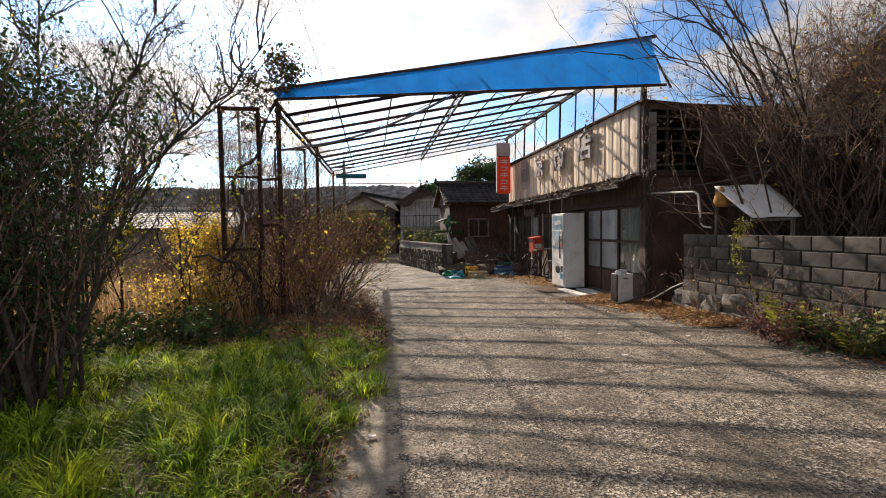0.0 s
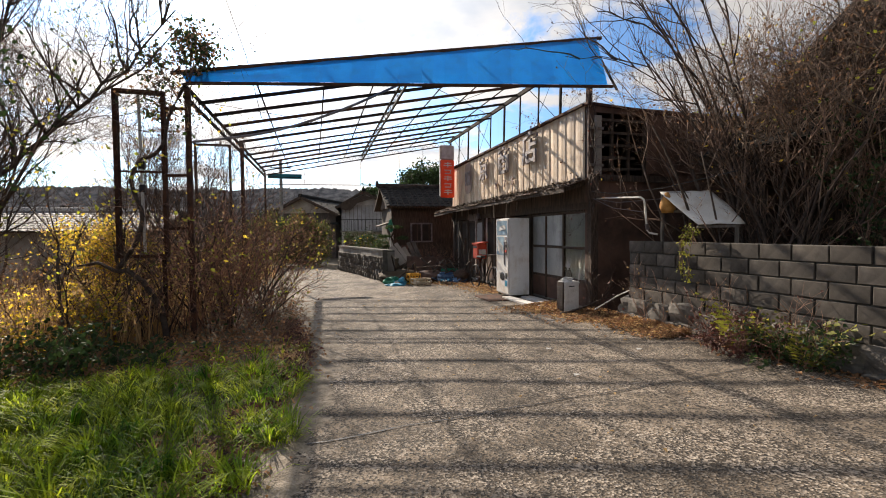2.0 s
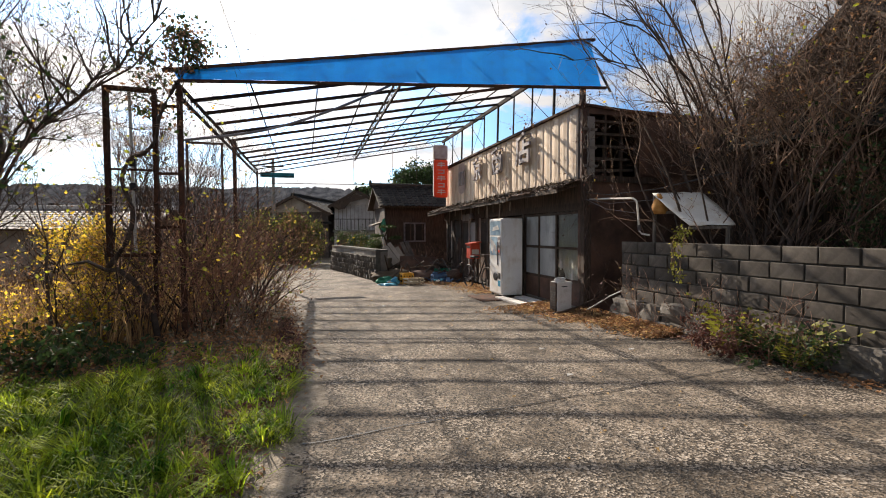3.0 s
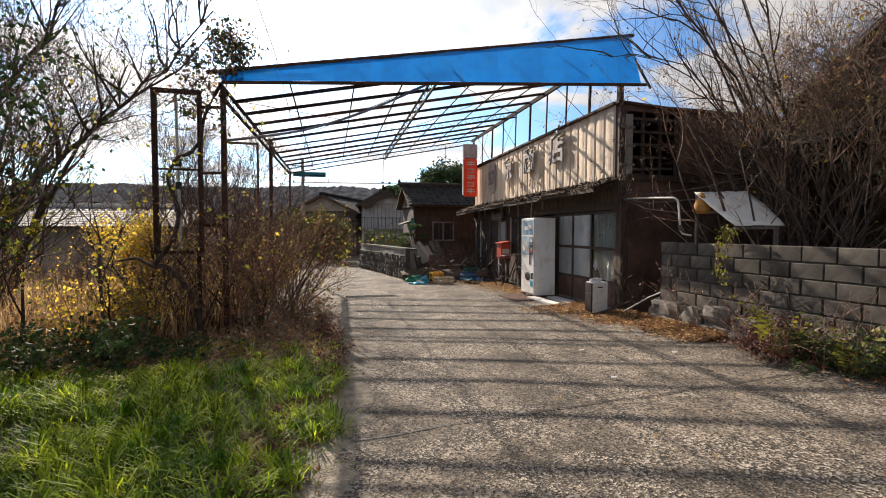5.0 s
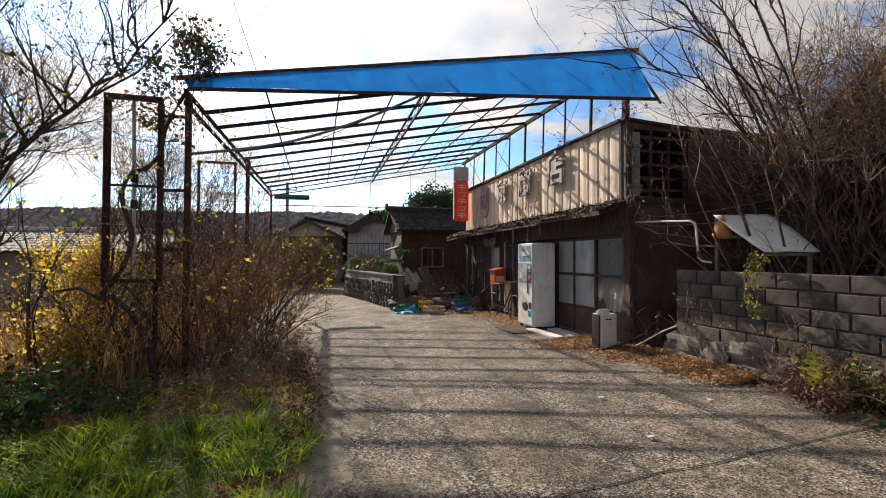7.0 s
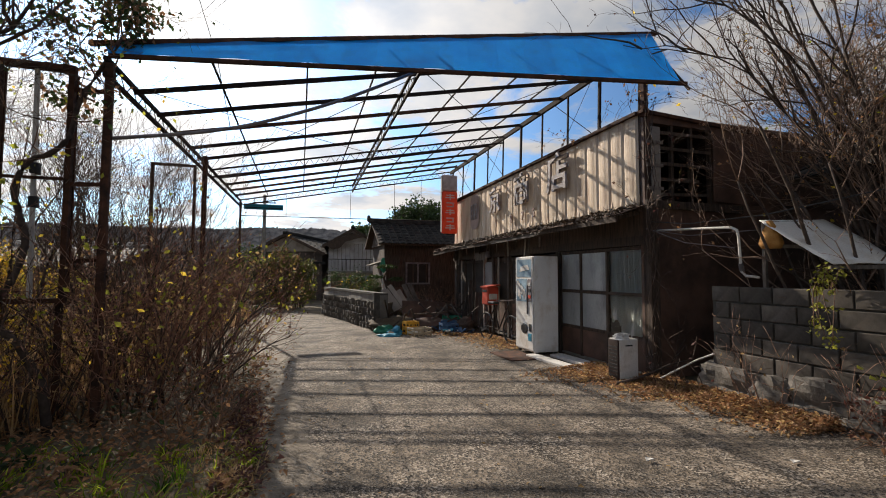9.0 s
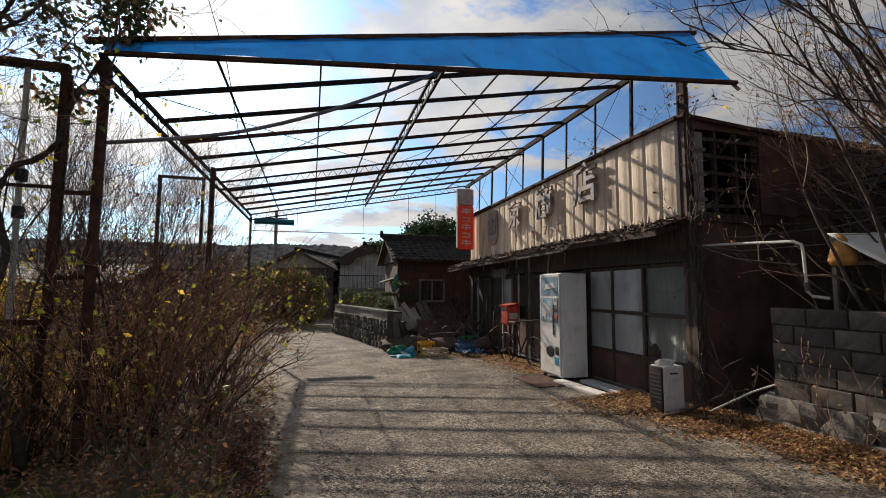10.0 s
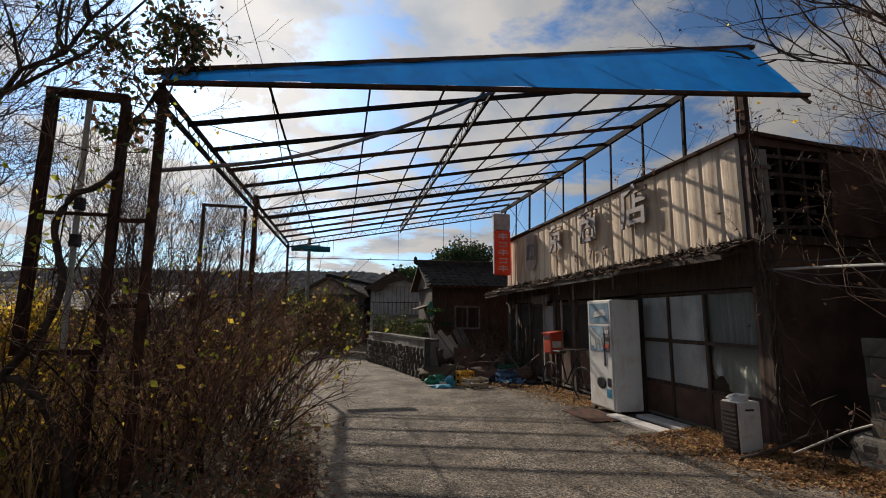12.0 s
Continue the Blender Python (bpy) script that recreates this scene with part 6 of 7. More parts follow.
crown_tree(2.9, 33.0, 4.4, 2.3, 2.0, 9000, "rounded dark evergreen tree behind the tiled house", LEAFGREEN, 0.2)
crown_tree(-0.5, 46.0, 4.6, 2.2, 1.6, 1600, "dull evergreen tree behind the far houses", LEAFGREEN)
for x, y, h in ((-4, 52, 3.0), (-10, 55, 3.2), (3, 56, 3.4), (-16, 50, 3.0), (-22, 44, 3.0), (8, 50, 3.4), (-13, 40, 2.4)):
    bare_tree((x, y, -0.8), (rnd(-0.1, 0.1), 0, 1), h, 0.12, "distant leafless tree beyond the houses", (), depth=3, kids=4, name="far_tree", stems=2)

# ---- thicket behind the block wall ----
def wv(v, u, z):
    return B @ Vector((v, u, z))


limbs, tips = [], []
for _ in range(12):
    b = wv(1.05 + rnd(-0.2, 0.45), -2.7 + rnd(-0.3, 0.3), 0.0)
    e = (B.to_3x3() @ Vector((rnd(-0.12, 0.45), rnd(-0.55, 0.4), 1.6)))
    grow(limbs, b, e, rnd(2.0, 2.9), rnd(0.020, 0.038), 3, 3, 0.2, 0.05, 7, 0.45, tips, 0.5, 0.7)
plant("leafless_shrub", "large leafless shrub with many fanned stems behind the wall", "shrub", limbs, BARK, [(pick(tips, 260), 0.05, 1, 0.05, LEAFBROWN, "dry_foliage"), (pick(tips, 50), 0.045, 1, 0.05, LEAFYELLOW, "yellow_foliage")], twig=GREYTWIG, base=wv(0.95, -2.7, 0.0))
limbs, tips = [], []
for _ in range(6):
    b = wv(0.95 + rnd(-0.2, 0.2), -2.55 + rnd(-0.2, 0.2), 0.0)
    e = (B.to_3x3() @ Vector((rnd(-0.55, -0.05), rnd(0.0, 0.55), 1.35)))
    grow(limbs, b, e, rnd(2.6, 3.4), rnd(0.02, 0.034), 3, 2, 0.16, 0.03, 8, 0.4, tips, 0.45, 0.9)
plant("leafless_shrub", "slender leafless shrub reaching over the canopy corner", "shrub", limbs, BARK, [(pick(tips, 90), 0.05, 1, 0.05, LEAFBROWN, "dry_foliage")], twig=GREYTWIG, base=wv(0.75, -2.55, 0.0))
limbs, tips = [], []
for _ in range(7):
    b = wv(1.5 + rnd(-0.3, 0.8), -2.8 + rnd(-0.3, 0.3), 0.0)
    e = (B.to_3x3() @ Vector((rnd(-0.4, 0.4), rnd(0.1, 0.6), 1.3)))
    grow(limbs, b, e, rnd(2.4, 3.2), rnd(0.022, 0.042), 3, 3, 0.22, 0.03, 7, 0.45, tips, 0.5, 0.95)
plant("leafless_shrub", "leafless shrub leaning toward the shop side wall", "shrub", limbs, BARK, [(pick(tips, 240), 0.045, 1, 0.05, LEAFBROWN, "dry_foliage"), (pick(tips, 60), 0.05, 1, 0.05, LEAFYELLOW, "yellow_foliage")], twig=GREYTWIG, base=wv(1.5, -2.8, 0.0))
# dark limbs reaching over the shop corner and the canopy tip
limbs, tips = [], []
for v1, u1, z1, r0 in ((-0.7, -1.3, 5.5, 0.032), (-0.35, -0.9, 5.2, 0.034), (0.0, -1.1, 5.9, 0.034), (0.3, -0.8, 5.3, 0.03), (0.6, -1.2, 6.0, 0.034), (-0.9, -0.8, 4.4, 0.022), (-0.3, -0.7, 4.5, 0.026), (0.9, -0.7, 5.4, 0.03), (1.2, -1.3, 6.2, 0.03)):
    b = (1.55 + rnd(-0.2, 0.2), -2.3 + rnd(-0.2, 0.2))
    path = [wv(b[0], b[1], 0), wv(b[0] * 0.95 + 0.05 * v1, b[1], 1.3), wv(b[0] * 0.72 + 0.28 * v1, b[1] * 0.8 + 0.2 * u1, 2.2 + 0.14 * z1), wv(b[0] * 0.36 + 0.64 * v1, b[1] * 0.42 + 0.58 * u1, 1.15 + 0.66 * z1), wv(v1, u1, z1)]
    pts = [q + Vector((rnd(-0.035, 0.035), rnd(-0.035, 0.035), rnd(-0.035, 0.035))) for q in smooth_path(path, 4)]
    limbs.append((pts, [r0 * (1 - 0.8 * i / (len(pts) - 1)) for i in range(len(pts))]))
    for a, b2 in zip(pts[6:], pts[7:]):
        for _ in range(1):
            grow(limbs, a, (b2 - a).normalized() * 0.7 + Vector((rnd(-0.8, 0.5), rnd(-0.6, 0.7), rnd(-0.35, 0.9))), rnd(0.5, 1.1), rnd(0.010, 0.017), 2, 2, 0.24, 0.03, 5, 0.45, tips, 0.6, 0.85)
plant("bare_tree", "dark leafless tree leaning over the shop corner", "tree", limbs, BARK, [(pick(tips, 110), 0.045, 1, 0.04, LEAFRED, "dry_foliage"), (pick(tips, 40), 0.045, 1, 0.04, LEAFYELLOW, "yellow_foliage")], twig=DARKTWIG, base=wv(1.55, -2.3, 0.0))
# dry vines heaped over the house
for vc, uc, zc, n, lab in ((2.3, -3.7, 3.5, 180, "heap of dry vines over the old house"), (2.3, -5.2, 3.2, 130, "heap of dry vines over the old house roof"), (3.0, -2.2, 3.5, 150, "dry vines on the roof edge"), (2.6, -3.0, 3.4, 90, "heap of dry vines on the tiled gable")):
    limbs, tips = [], []
    for _ in range(n):
        p = wv(vc + rnd(-0.9, 0.9), uc + rnd(-1.1, 1.1), zc + rnd(-0.7, 0.6))
        grow(limbs, p, (rnd(-1, 0.6), rnd(-1, 1), rnd(-0.4, 0.9)), rnd(0.5, 1.3), rnd(0.004, 0.011), 1, 4, 0.35, 0.0, 5, 0.4, tips, 0.5, 0.9)
    plant("dry_vine", lab, "vine", limbs, PALETWIG, [(pick(tips, 700), 0.055, 1, 0.06, LEAFBROWN, "dry_foliage"), (pick(tips, 120), 0.055, 1, 0.06, LEAFLIME, "green_foliage")], twig=DARKTWIG, base=wv(vc, uc, zc - 1.4))
# tangled dark stems above the house
for vc, uc, zc, n in ((1.9, -2.4, 3.4, 60), (2.6, -1.2, 3.9, 80), (1.8, -3.7, 3.5, 50), (3.6, -0.6, 4.0, 70)):
    limbs, tips = [], []
    for _ in range(n):
        p = wv(vc + rnd(-0.8, 0.8), uc + rnd(-0.9, 0.9), zc + rnd(-1.0, 0.6))
        grow(limbs, p, (rnd(-1, 0.7), rnd(-1, 1), rnd(-0.3, 1.1)), rnd(0.6, 1.4), rnd(0.005, 0.013), 1, 4, 0.32, 0.0, 5, 0.4, tips, 0.5, 0.9)
    plant("dry_vine", "tangle of dark leafless vines above the old house", "vine", limbs, BARK, [(pick(tips, 320), 0.045, 1, 0.06, LEAFBROWN, "dry_foliage")], twig=GREYTWIG if uc > -2 else PALETWIG, base=wv(vc, uc, zc - 1.0))
# dark evergreen under the eave
limbs, tips = [], []
for _ in range(24):
    grow(limbs, wv(2.0 + rnd(-0.4, 0.4), -4.6 + rnd(-1.3, 1.3), 0.0), (rnd(-0.3, 0.3), rnd(-0.3, 0.3), 1), rnd(1.3, 2.3), 0.016, 2, 4, 0.2, 0.05, 5, 0.4, tips, 0.5, 0.8)
allp = [q for pts, _ in limbs for q in pts]
plant("evergreen_shrub", "dark evergreen shrub in the shade behind the wall", "shrub", limbs, BARK, [(pick(allp, 4200), 0.06, 1, 0.15, LEAFGREEN, "green_foliage")], twig=TWIG, base=wv(2.0, -4.6, 0.0))

# fern-like weeds at the wall foot and on its top
def fern(p, h, n, material, label, lean=0.45, name="fern"):
    t = thing(name, label, "weed", Matrix.Translation(p))
    for _ in range(n):
        s = S()
        st = S()
        a = rnd(0, 6.283)
        d = Vector((math.cos(a) * lean, math.sin(a) * lean, rnd(0.5, 1.3))).normalized()
        q = Vector((0, 0, 0)); pts = [q.copy()]
        l = h * rnd(0.6, 1.1)
        for i in range(7):
            d = (d + Vector((0, 0, -0.10))).normalized()
            q = q + d * (l / 7); pts.append(q.copy())
            sd = d.cross(Vector((0, 0, 1))).normalized()
            for sg in (-1, 1):
                e = (sd * sg + d * 0.5).normalized() * (l * 0.24 * (1 - i / 8.5))
                w = d * (l * 0.035)
                k = len(s.v)
                s.v += [tuple(q), tuple(q + e * 0.5 + w), tuple(q + e + Vector((0, 0, -0.02))), tuple(q + e * 0.5 - w)]
                s.f.append((k, k + 1, k + 2, k + 3))
        st.tube(pts, [0.004 * (1 - 0.1 * i) for i in range(8)], 3)
        fr_ = s.make("frond", material, t, kind="stuff")
        st.make("stalk", TWIG, fr_)
    return t


for v, u, h, n, m in ((0.0, -3.35, 0.62, 16, LEAFOLIVE), (-0.12, -3.45, 0.85, 12, LEAFMOSS), (-0.05, -3.75, 0.6, 18, LEAFGREEN), (0.02, -4.0, 0.7, 12, LEAFOLIVE), (-0.1, -4.1, 0.45, 14, LEAFGREEN), (-0.12, -4.25, 0.75, 10, LEAFMOSS), (-0.1, -3.2, 0.35, 10, LEAFRED)):
    q = wv(v, u, 0)
    fern((q.x, q.y, gz(q.x, q.y)), h, n, m, "yellow-green fern at the foot of the block wall" if m in (LEAFMOSS, LEAFOLIVE) else "dark fern at the foot of the block wall")
limbs, tips = [], []
for k in range(6):
    o = wv(0.14 + rnd(-0.03, 0.03), -2.55 + rnd(-0.1, 0.1), 1.24)
    pts = smooth_path([o, o + Vector((-0.05 + rnd(-0.04, 0.0), rnd(-0.05, 0.05), 0.12 + rnd(0, 0.16))), o + Vector((-0.17 + rnd(-0.03, 0.02), rnd(-0.08, 0.08), 0.02)), o + Vector((-0.19, rnd(-0.14, 0.14), -0.28 - rnd(0, 0.3)))], 3)
    limbs.append((pts, [0.004] * len(pts)))
    tips += pts[2:]
plant("hanging_weed", "yellow-green weed hanging over the block wall", "weed", limbs, TWIG, [(pick(tips, 240), 0.045, 1, 0.04, LEAFMOSS, "green_foliage")], base=wv(0.14, -2.55, 1.24))
q = wv(-0.12, -3.45, 0)
leafy_mound(q.x, q.y, 0.28, 0.5, 0.5, 1100, "low weed with dull dark red leaves by the wall", LEAFRED, "low_weed", 0.05)
q = wv(-0.1, -3.95, 0)
leafy_mound(q.x, q.y, 0.25, 0.5, 0.5, 800, "low dark weed by the wall", LEAFGREEN, "low_weed", 0.05)

q = wv(0.02, -2.1, 0)
bramble(q.x, q.y, 0.25, 0.6, 1.0, 16, "bare twigs growing along the block wall", [(30, 0.05, LEAFTAN, "dry_foliage")], twig=TWIG, depth=1, name="dead_weed", r=0.006)
q = wv(-0.02, -3.4, 0)
bramble(q.x, q.y, 0.25, 0.7, 0.8, 22, "bare red-brown twigs at the wall foot", [(90, 0.04, LEAFRED, "dry_foliage")], twig=TWIG, depth=1, name="dead_weed", r=0.006)

# creepers on the shop corner post
limbs, tips = [], []
for _ in range(4):
    pts = [wv(-0.04 + rnd(-0.08, 0.1), -0.22 + rnd(-0.06, 0.05), -0.1)]
    for i in range(14):
        pts.append(wv(-0.03 + rnd(-0.08, 0.14), -0.22 + rnd(-0.06, 0.03), -0.1 + 0.29 * (i + 1)))
    limbs.append((smooth_path(pts, 2), [0.006] * 29))
for _ in range(14):
    grow(limbs, wv(-0.02, -0.22, rnd(1.2, 4.1)), (rnd(-0.8, 0.8), rnd(-1, 0.0), rnd(-0.4, 0.8)), rnd(0.3, 0.7), 0.005, 1, 3, 0.4, 0.0, 4, 0.4, tips, 0.5)
plant("creeper", "dry creeper climbing the shop corner post", "vine", limbs, BARK, [(pick(tips, 60), 0.05, 1, 0.05, LEAFRED, "dry_foliage"), (pick(tips, 6), 0.06, 1, 0.05, LEAFYELLOW, "yellow_foliage")], twig=DARKTWIG, base=wv(0, -0.22, -0.1))
limbs, tips = [], []
for _ in range(8):
    grow(limbs, wv(-0.05, rnd(0, 1.6), 3.9), (rnd(-0.9, 0.2), rnd(-0.8, 0.8), rnd(-0.3, 0.6)), rnd(0.3, 0.6), 0.004, 1, 3, 0.3, -0.05, 4, 0.4, tips, 0.5)
plant("creeper", "dry creeper hanging on the sign board", "vine", limbs, BARK, [(pick(tips, 60), 0.06, 1, 0.04, LEAFBROWN, "dry_foliage")], base=wv(-0.05, 0.8, 3.9))
# saplings by the shop corner
limbs, tips = [], []
for _ in range(6):
    grow(limbs, wv(rnd(-0.35, 0.15), rnd(-1.0, -0.35), -0.1), (rnd(-0.6, 0.6), rnd(-0.5, 0.5), 1), rnd(0.35, 0.9), 0.007, 1, 3, 0.3, 0.0, 4, 0.4, tips, 0.5)
plant("dry_sapling", "thin leafless saplings at the shop corner", "weed", limbs, BARK, [(pick(tips, 14), 0.05, 1, 0.04, LEAFRED, "dry_foliage")], twig=DARKTWIG, base=wv(0, -0.6, -0.1))

# ---- grass and litter ----
def blades(s, n, inside, hmin, hmax, w):
    c = 0
    while c < n:
        p = inside()
        if p is None:
            continue
        c += 1
        x, y = p
        tuft = 0.55 + 0.9 * max(0.0, 0.5 + noise.noise(Vector((x * 1.6, y * 1.6, 5))))
        h = rnd(hmin, hmax) * tuft
        a = rnd(0, 6.283)
        lean = rnd(0.1, 0.75) * h
        dx, dy = math.cos(a) * lean, math.sin(a) * lean
        px, py = -math.sin(a) * w, math.cos(a) * w
        z = gz(x, y) - 0.03
        k = len(s.v)
        s.v += [(x - px, y - py, z), (x + px, y + py, z), (x + dx * 0.4 + px * 0.8, y + dy * 0.4 + py * 0.8, z + h * 0.62), (x + dx * 0.4 - px * 0.8, y + dy * 0.4 - py * 0.8, z + h * 0.62), (x + dx, y + dy, z + h * (1 - 0.25 * lean / max(h, 0.01)))]
        s.f += [(k, k + 1, k + 2, k + 3), (k + 3, k + 2, k + 4)]


def verge(x0, x1, y0, y1, margin=-0.02, gaps=-1.0):
    """A point of the verge; gaps leaves bare patches."""
    def f():
        x, y = rnd(x0, x1), rnd(y0, y1)
        if noise.noise(Vector((x * 1.9, y * 1.9, 2))) < gaps:
            return None
        e = left_edge(y) + 0.14 * noise.noise(Vector((0, y * 2.0, 3))) - margin + 0.22 * math.exp(-((y - 4.0) / 0.4) ** 2)
        if x > e:
            return None
        return x, y
    return f


def tufts(s, n, inside, hmin, hmax, w, per=26):
    c = 0
    while c < n:
        p = inside()
        if p is None:
            continue
        c += 1
        cx, cy = p
        big = rnd(hmin, hmax) * (0.7 + 0.6 * max(0.0, 0.5 + noise.noise(Vector((cx * 1.2, cy * 1.2, 5)))))
        comb = rnd(0, 6.283)
        for _ in range(int(per * rnd(0.6, 1.4))):
            a = rnd(0, 6.283) if random.random() < 0.6 else comb + rnd(-0.7, 0.7)
            k = abs(random.gauss(0, 0.07))
            x, y = cx + math.cos(a) * k, cy + math.sin(a) * k
            h = big * rnd(0.5, 1.1)
            o = h * rnd(0.5, 1.6)
            z = gz(x, y) - 0.03
            dx, dy = math.cos(a) * o, math.sin(a) * o
            px, py = -math.sin(a) * w * rnd(0.7, 1.4), math.cos(a) * w * rnd(0.7, 1.4)
            i = len(s.v)
            s.v += [(x - px, y - py, z), (x + px, y + py, z), (x + dx * 0.28 + px, y + dy * 0.28 + py, z + h * 0.6), (x + dx * 0.28 - px, y + dy * 0.28 - py, z + h * 0.6),
                    (x + dx * 0.65 + px * 0.7, y + dy * 0.65 + py * 0.7, z + h * 0.86), (x + dx * 0.65 - px * 0.7, y + dy * 0.65 - py * 0.7, z + h * 0.86), (x + dx, y + dy, z + h * 0.72)]
            s.f += [(i, i + 1, i + 2, i + 3), (i + 3, i + 2, i + 4, i + 5), (i + 5, i + 4, i + 6)]


s = S(); tufts(s, 760, verge(-4.6, -0.3, 0.6, 5.7, gaps=-0.08), 0.10, 0.27, 0.0046, 30)
tagged(s.make("grass", GRASSMAT), "fresh green tufted grass on the verge", "grass", kind="stuff")
s = S(); tufts(s, 420, verge(-3.0, -0.3, 0.6, 5.9, gaps=-0.2), 0.05, 0.12, 0.0036, 26)
tagged(s.make("grass", GRASSMAT), "low tufts of young grass at the verge edge", "grass", kind="stuff")
s = S(); tufts(s, 500, verge(-4.6, -0.5, 0.6, 5.8), 0.07, 0.2, 0.0046, 22)
tagged(s.make("grass", GRASSDARK), "older green grass, coloured darker as shade among the fresh tufts", "grass", kind="stuff")
s = S(); blades(s, 7000, verge(-4.6, -0.3, 0.6, 6.2), 0.03, 0.09, 0.0035)
tagged(s.make("grass", GRASSDARK), "short green grass, coloured darker as the shaded gaps between the tufts", "grass", kind="stuff")
s = S(); tufts(s, 80, verge(-3.6, -0.9, 5.5, 7.2), 0.06, 0.17, 0.0042, 20)
tagged(s.make("grass", GRASSMAT), "sparse green tufts under the bramble", "grass", kind="stuff")
s = S(); tufts(s, 170, lambda: (lambda y: (left_edge(y) - abs(random.gauss(0.05, 0.25)), y))(rnd(0.8, 8.5)), 0.05, 0.12, 0.004, 20)
tagged(s.make("grass", DRYGRASS), "yellowed short grass at the road edge", "grass", kind="stuff")
s = S(); tufts(s, 160, verge(-6.5, -4.0, 1.5, 6.5), 0.1, 0.28, 0.005, 18)
tagged(s.make("grass", GRASSMAT), "green grass under the trees", "grass", kind="stuff")
s = S(); blades(s, 30000, verge(-20, -4.2, 7.0, 24.0, 0.5), 0.25, 0.75, 0.006)
tagged(s.make("dry_grass", DRYGRASS), "tall dry grass in the neglected field", "grass", kind="stuff")


s = S(); blades(s, 5200, lambda: (rnd(-7.8, -3.2), rnd(7.2, 11.5)), 0.25, 0.9, 0.006)
tagged(s.make("dry_grass", DRYGRASS), "tall tan reeds behind the grass verge", "grass", kind="stuff")


def scatter(n, place, size, material, label, lift=0.0):
    s = S()
    for _ in range(n):
        x, y, h = place()
        c = Vector((x, y, gz(x, y) + 0.018 + rnd(0, 1) * h + lift))
        a = Vector((rnd(-1, 1), rnd(-1, 1), rnd(-0.35, 0.35))).normalized()
        b = a.cross(Vector((rnd(-0.4, 0.4), rnd(-0.4, 0.4), 1))).normalized()
        l = size * rnd(0.6, 1.3)
        k = len(s.v)
        s.v += [tuple(c - a * l * 0.5), tuple(c + b * l * 0.32 + Vector((0, 0, l * rnd(0.1, 0.35)))), tuple(c + a * l * 0.5), tuple(c - b * l * 0.32 + Vector((0, 0, l * rnd(0.1, 0.35))))]
        s.f.append((k, k + 1, k + 2, k + 3))
    tagged(s.make("leaf_litter", material), label, "leaves", kind="stuff")


def by_corner():
    u = rnd(-2.6, 0.9)
    k = abs(random.gauss(0, 0.5 if u > -1.2 else 0.32))
    q = wv(0.05 - k - 0.12 * max(0, -u - 0.8) * 0 - (0.25 if u > -0.1 else 0), u, 0)
    return q.x, q.y, 0.10 * math.exp(-k * 2)


def by_shop():
    u = rnd(2.8, 9.0)
    q = wv(-0.1 - abs(random.gauss(0, 0.45)) - (0.5 if u > 5.5 else 0.1), u, 0)
    return q.x, q.y, 0.06


def by_verge():
    y = rnd(1.5, 12)
    return left_edge(y) + random.gauss(-0.05, 0.14), y, 0.02


def on_road():
    y = rnd(1.0, 14)
    return rnd(left_edge(y), right_edge(y) - 0.3), y, 0.0


scatter(6800, by_corner, 0.052, LEAFBROWN, "drift of dry brown leaves by the shop corner")
scatter(3200, by_corner, 0.05, LEAFTAN, "drift of tan dry leaves by the shop corner")
scatter(2600, by_shop, 0.055, LEAFBROWN, "dry leaves along the shop front")
scatter(1700, by_shop, 0.055, LEAFTAN, "tan dry leaves along the shop front")
scatter(1500, lambda: (rnd(-4.8, -1.0), rnd(5.4, 8.0), 0.05), 0.06, LEAFBROWN, "dry leaves beneath the scrub")
scatter(900, by_verge, 0.05, LEAFBROWN, "dry leaves along the verge")
scatter(2200, lambda: (lambda y: (left_edge(y) - 0.12 + random.gauss(-0.02, 0.09), y, 0.04))(rnd(2.0, 9.0)), 0.05, LEAFRED, "dark rotting leaves along the grass edge")
scatter(2600, lambda: (rnd(-5.2, -1.6), rnd(5.7, 9.5), 0.06), 0.06, LEAFBROWN, "brown rotting leaves beneath the scrub")
scatter(220, on_road, 0.035, LEAFTAN, "scattered small dry leaves on the road")
scatter(700, lambda: (lambda q: (q.x, q.y, 0.03))(wv(0.12 - abs(random.gauss(0, 0.22)), rnd(-7, -2.4), 0)), 0.06, LEAFBROWN, "dry leaves at the foot of the block wall")
for x, y in ((0.15, 10.2), (-0.55, 3.1), (2.1, 6.2), (2.0, 5.1), (3.2, 6.0)):
    t = thing("paper_scrap", "small pale scrap of litter on the road", "litter", Matrix.Translation((x, y, gz(x, y) + 0.02)))
    S().slab([(0, 0, 0.012), (0.07, 0.01, 0.02), (0.06, 0.05, 0.012), (0.01, 0.04, 0.022)], 0.006).make("scrap", OFFWHITE, t)

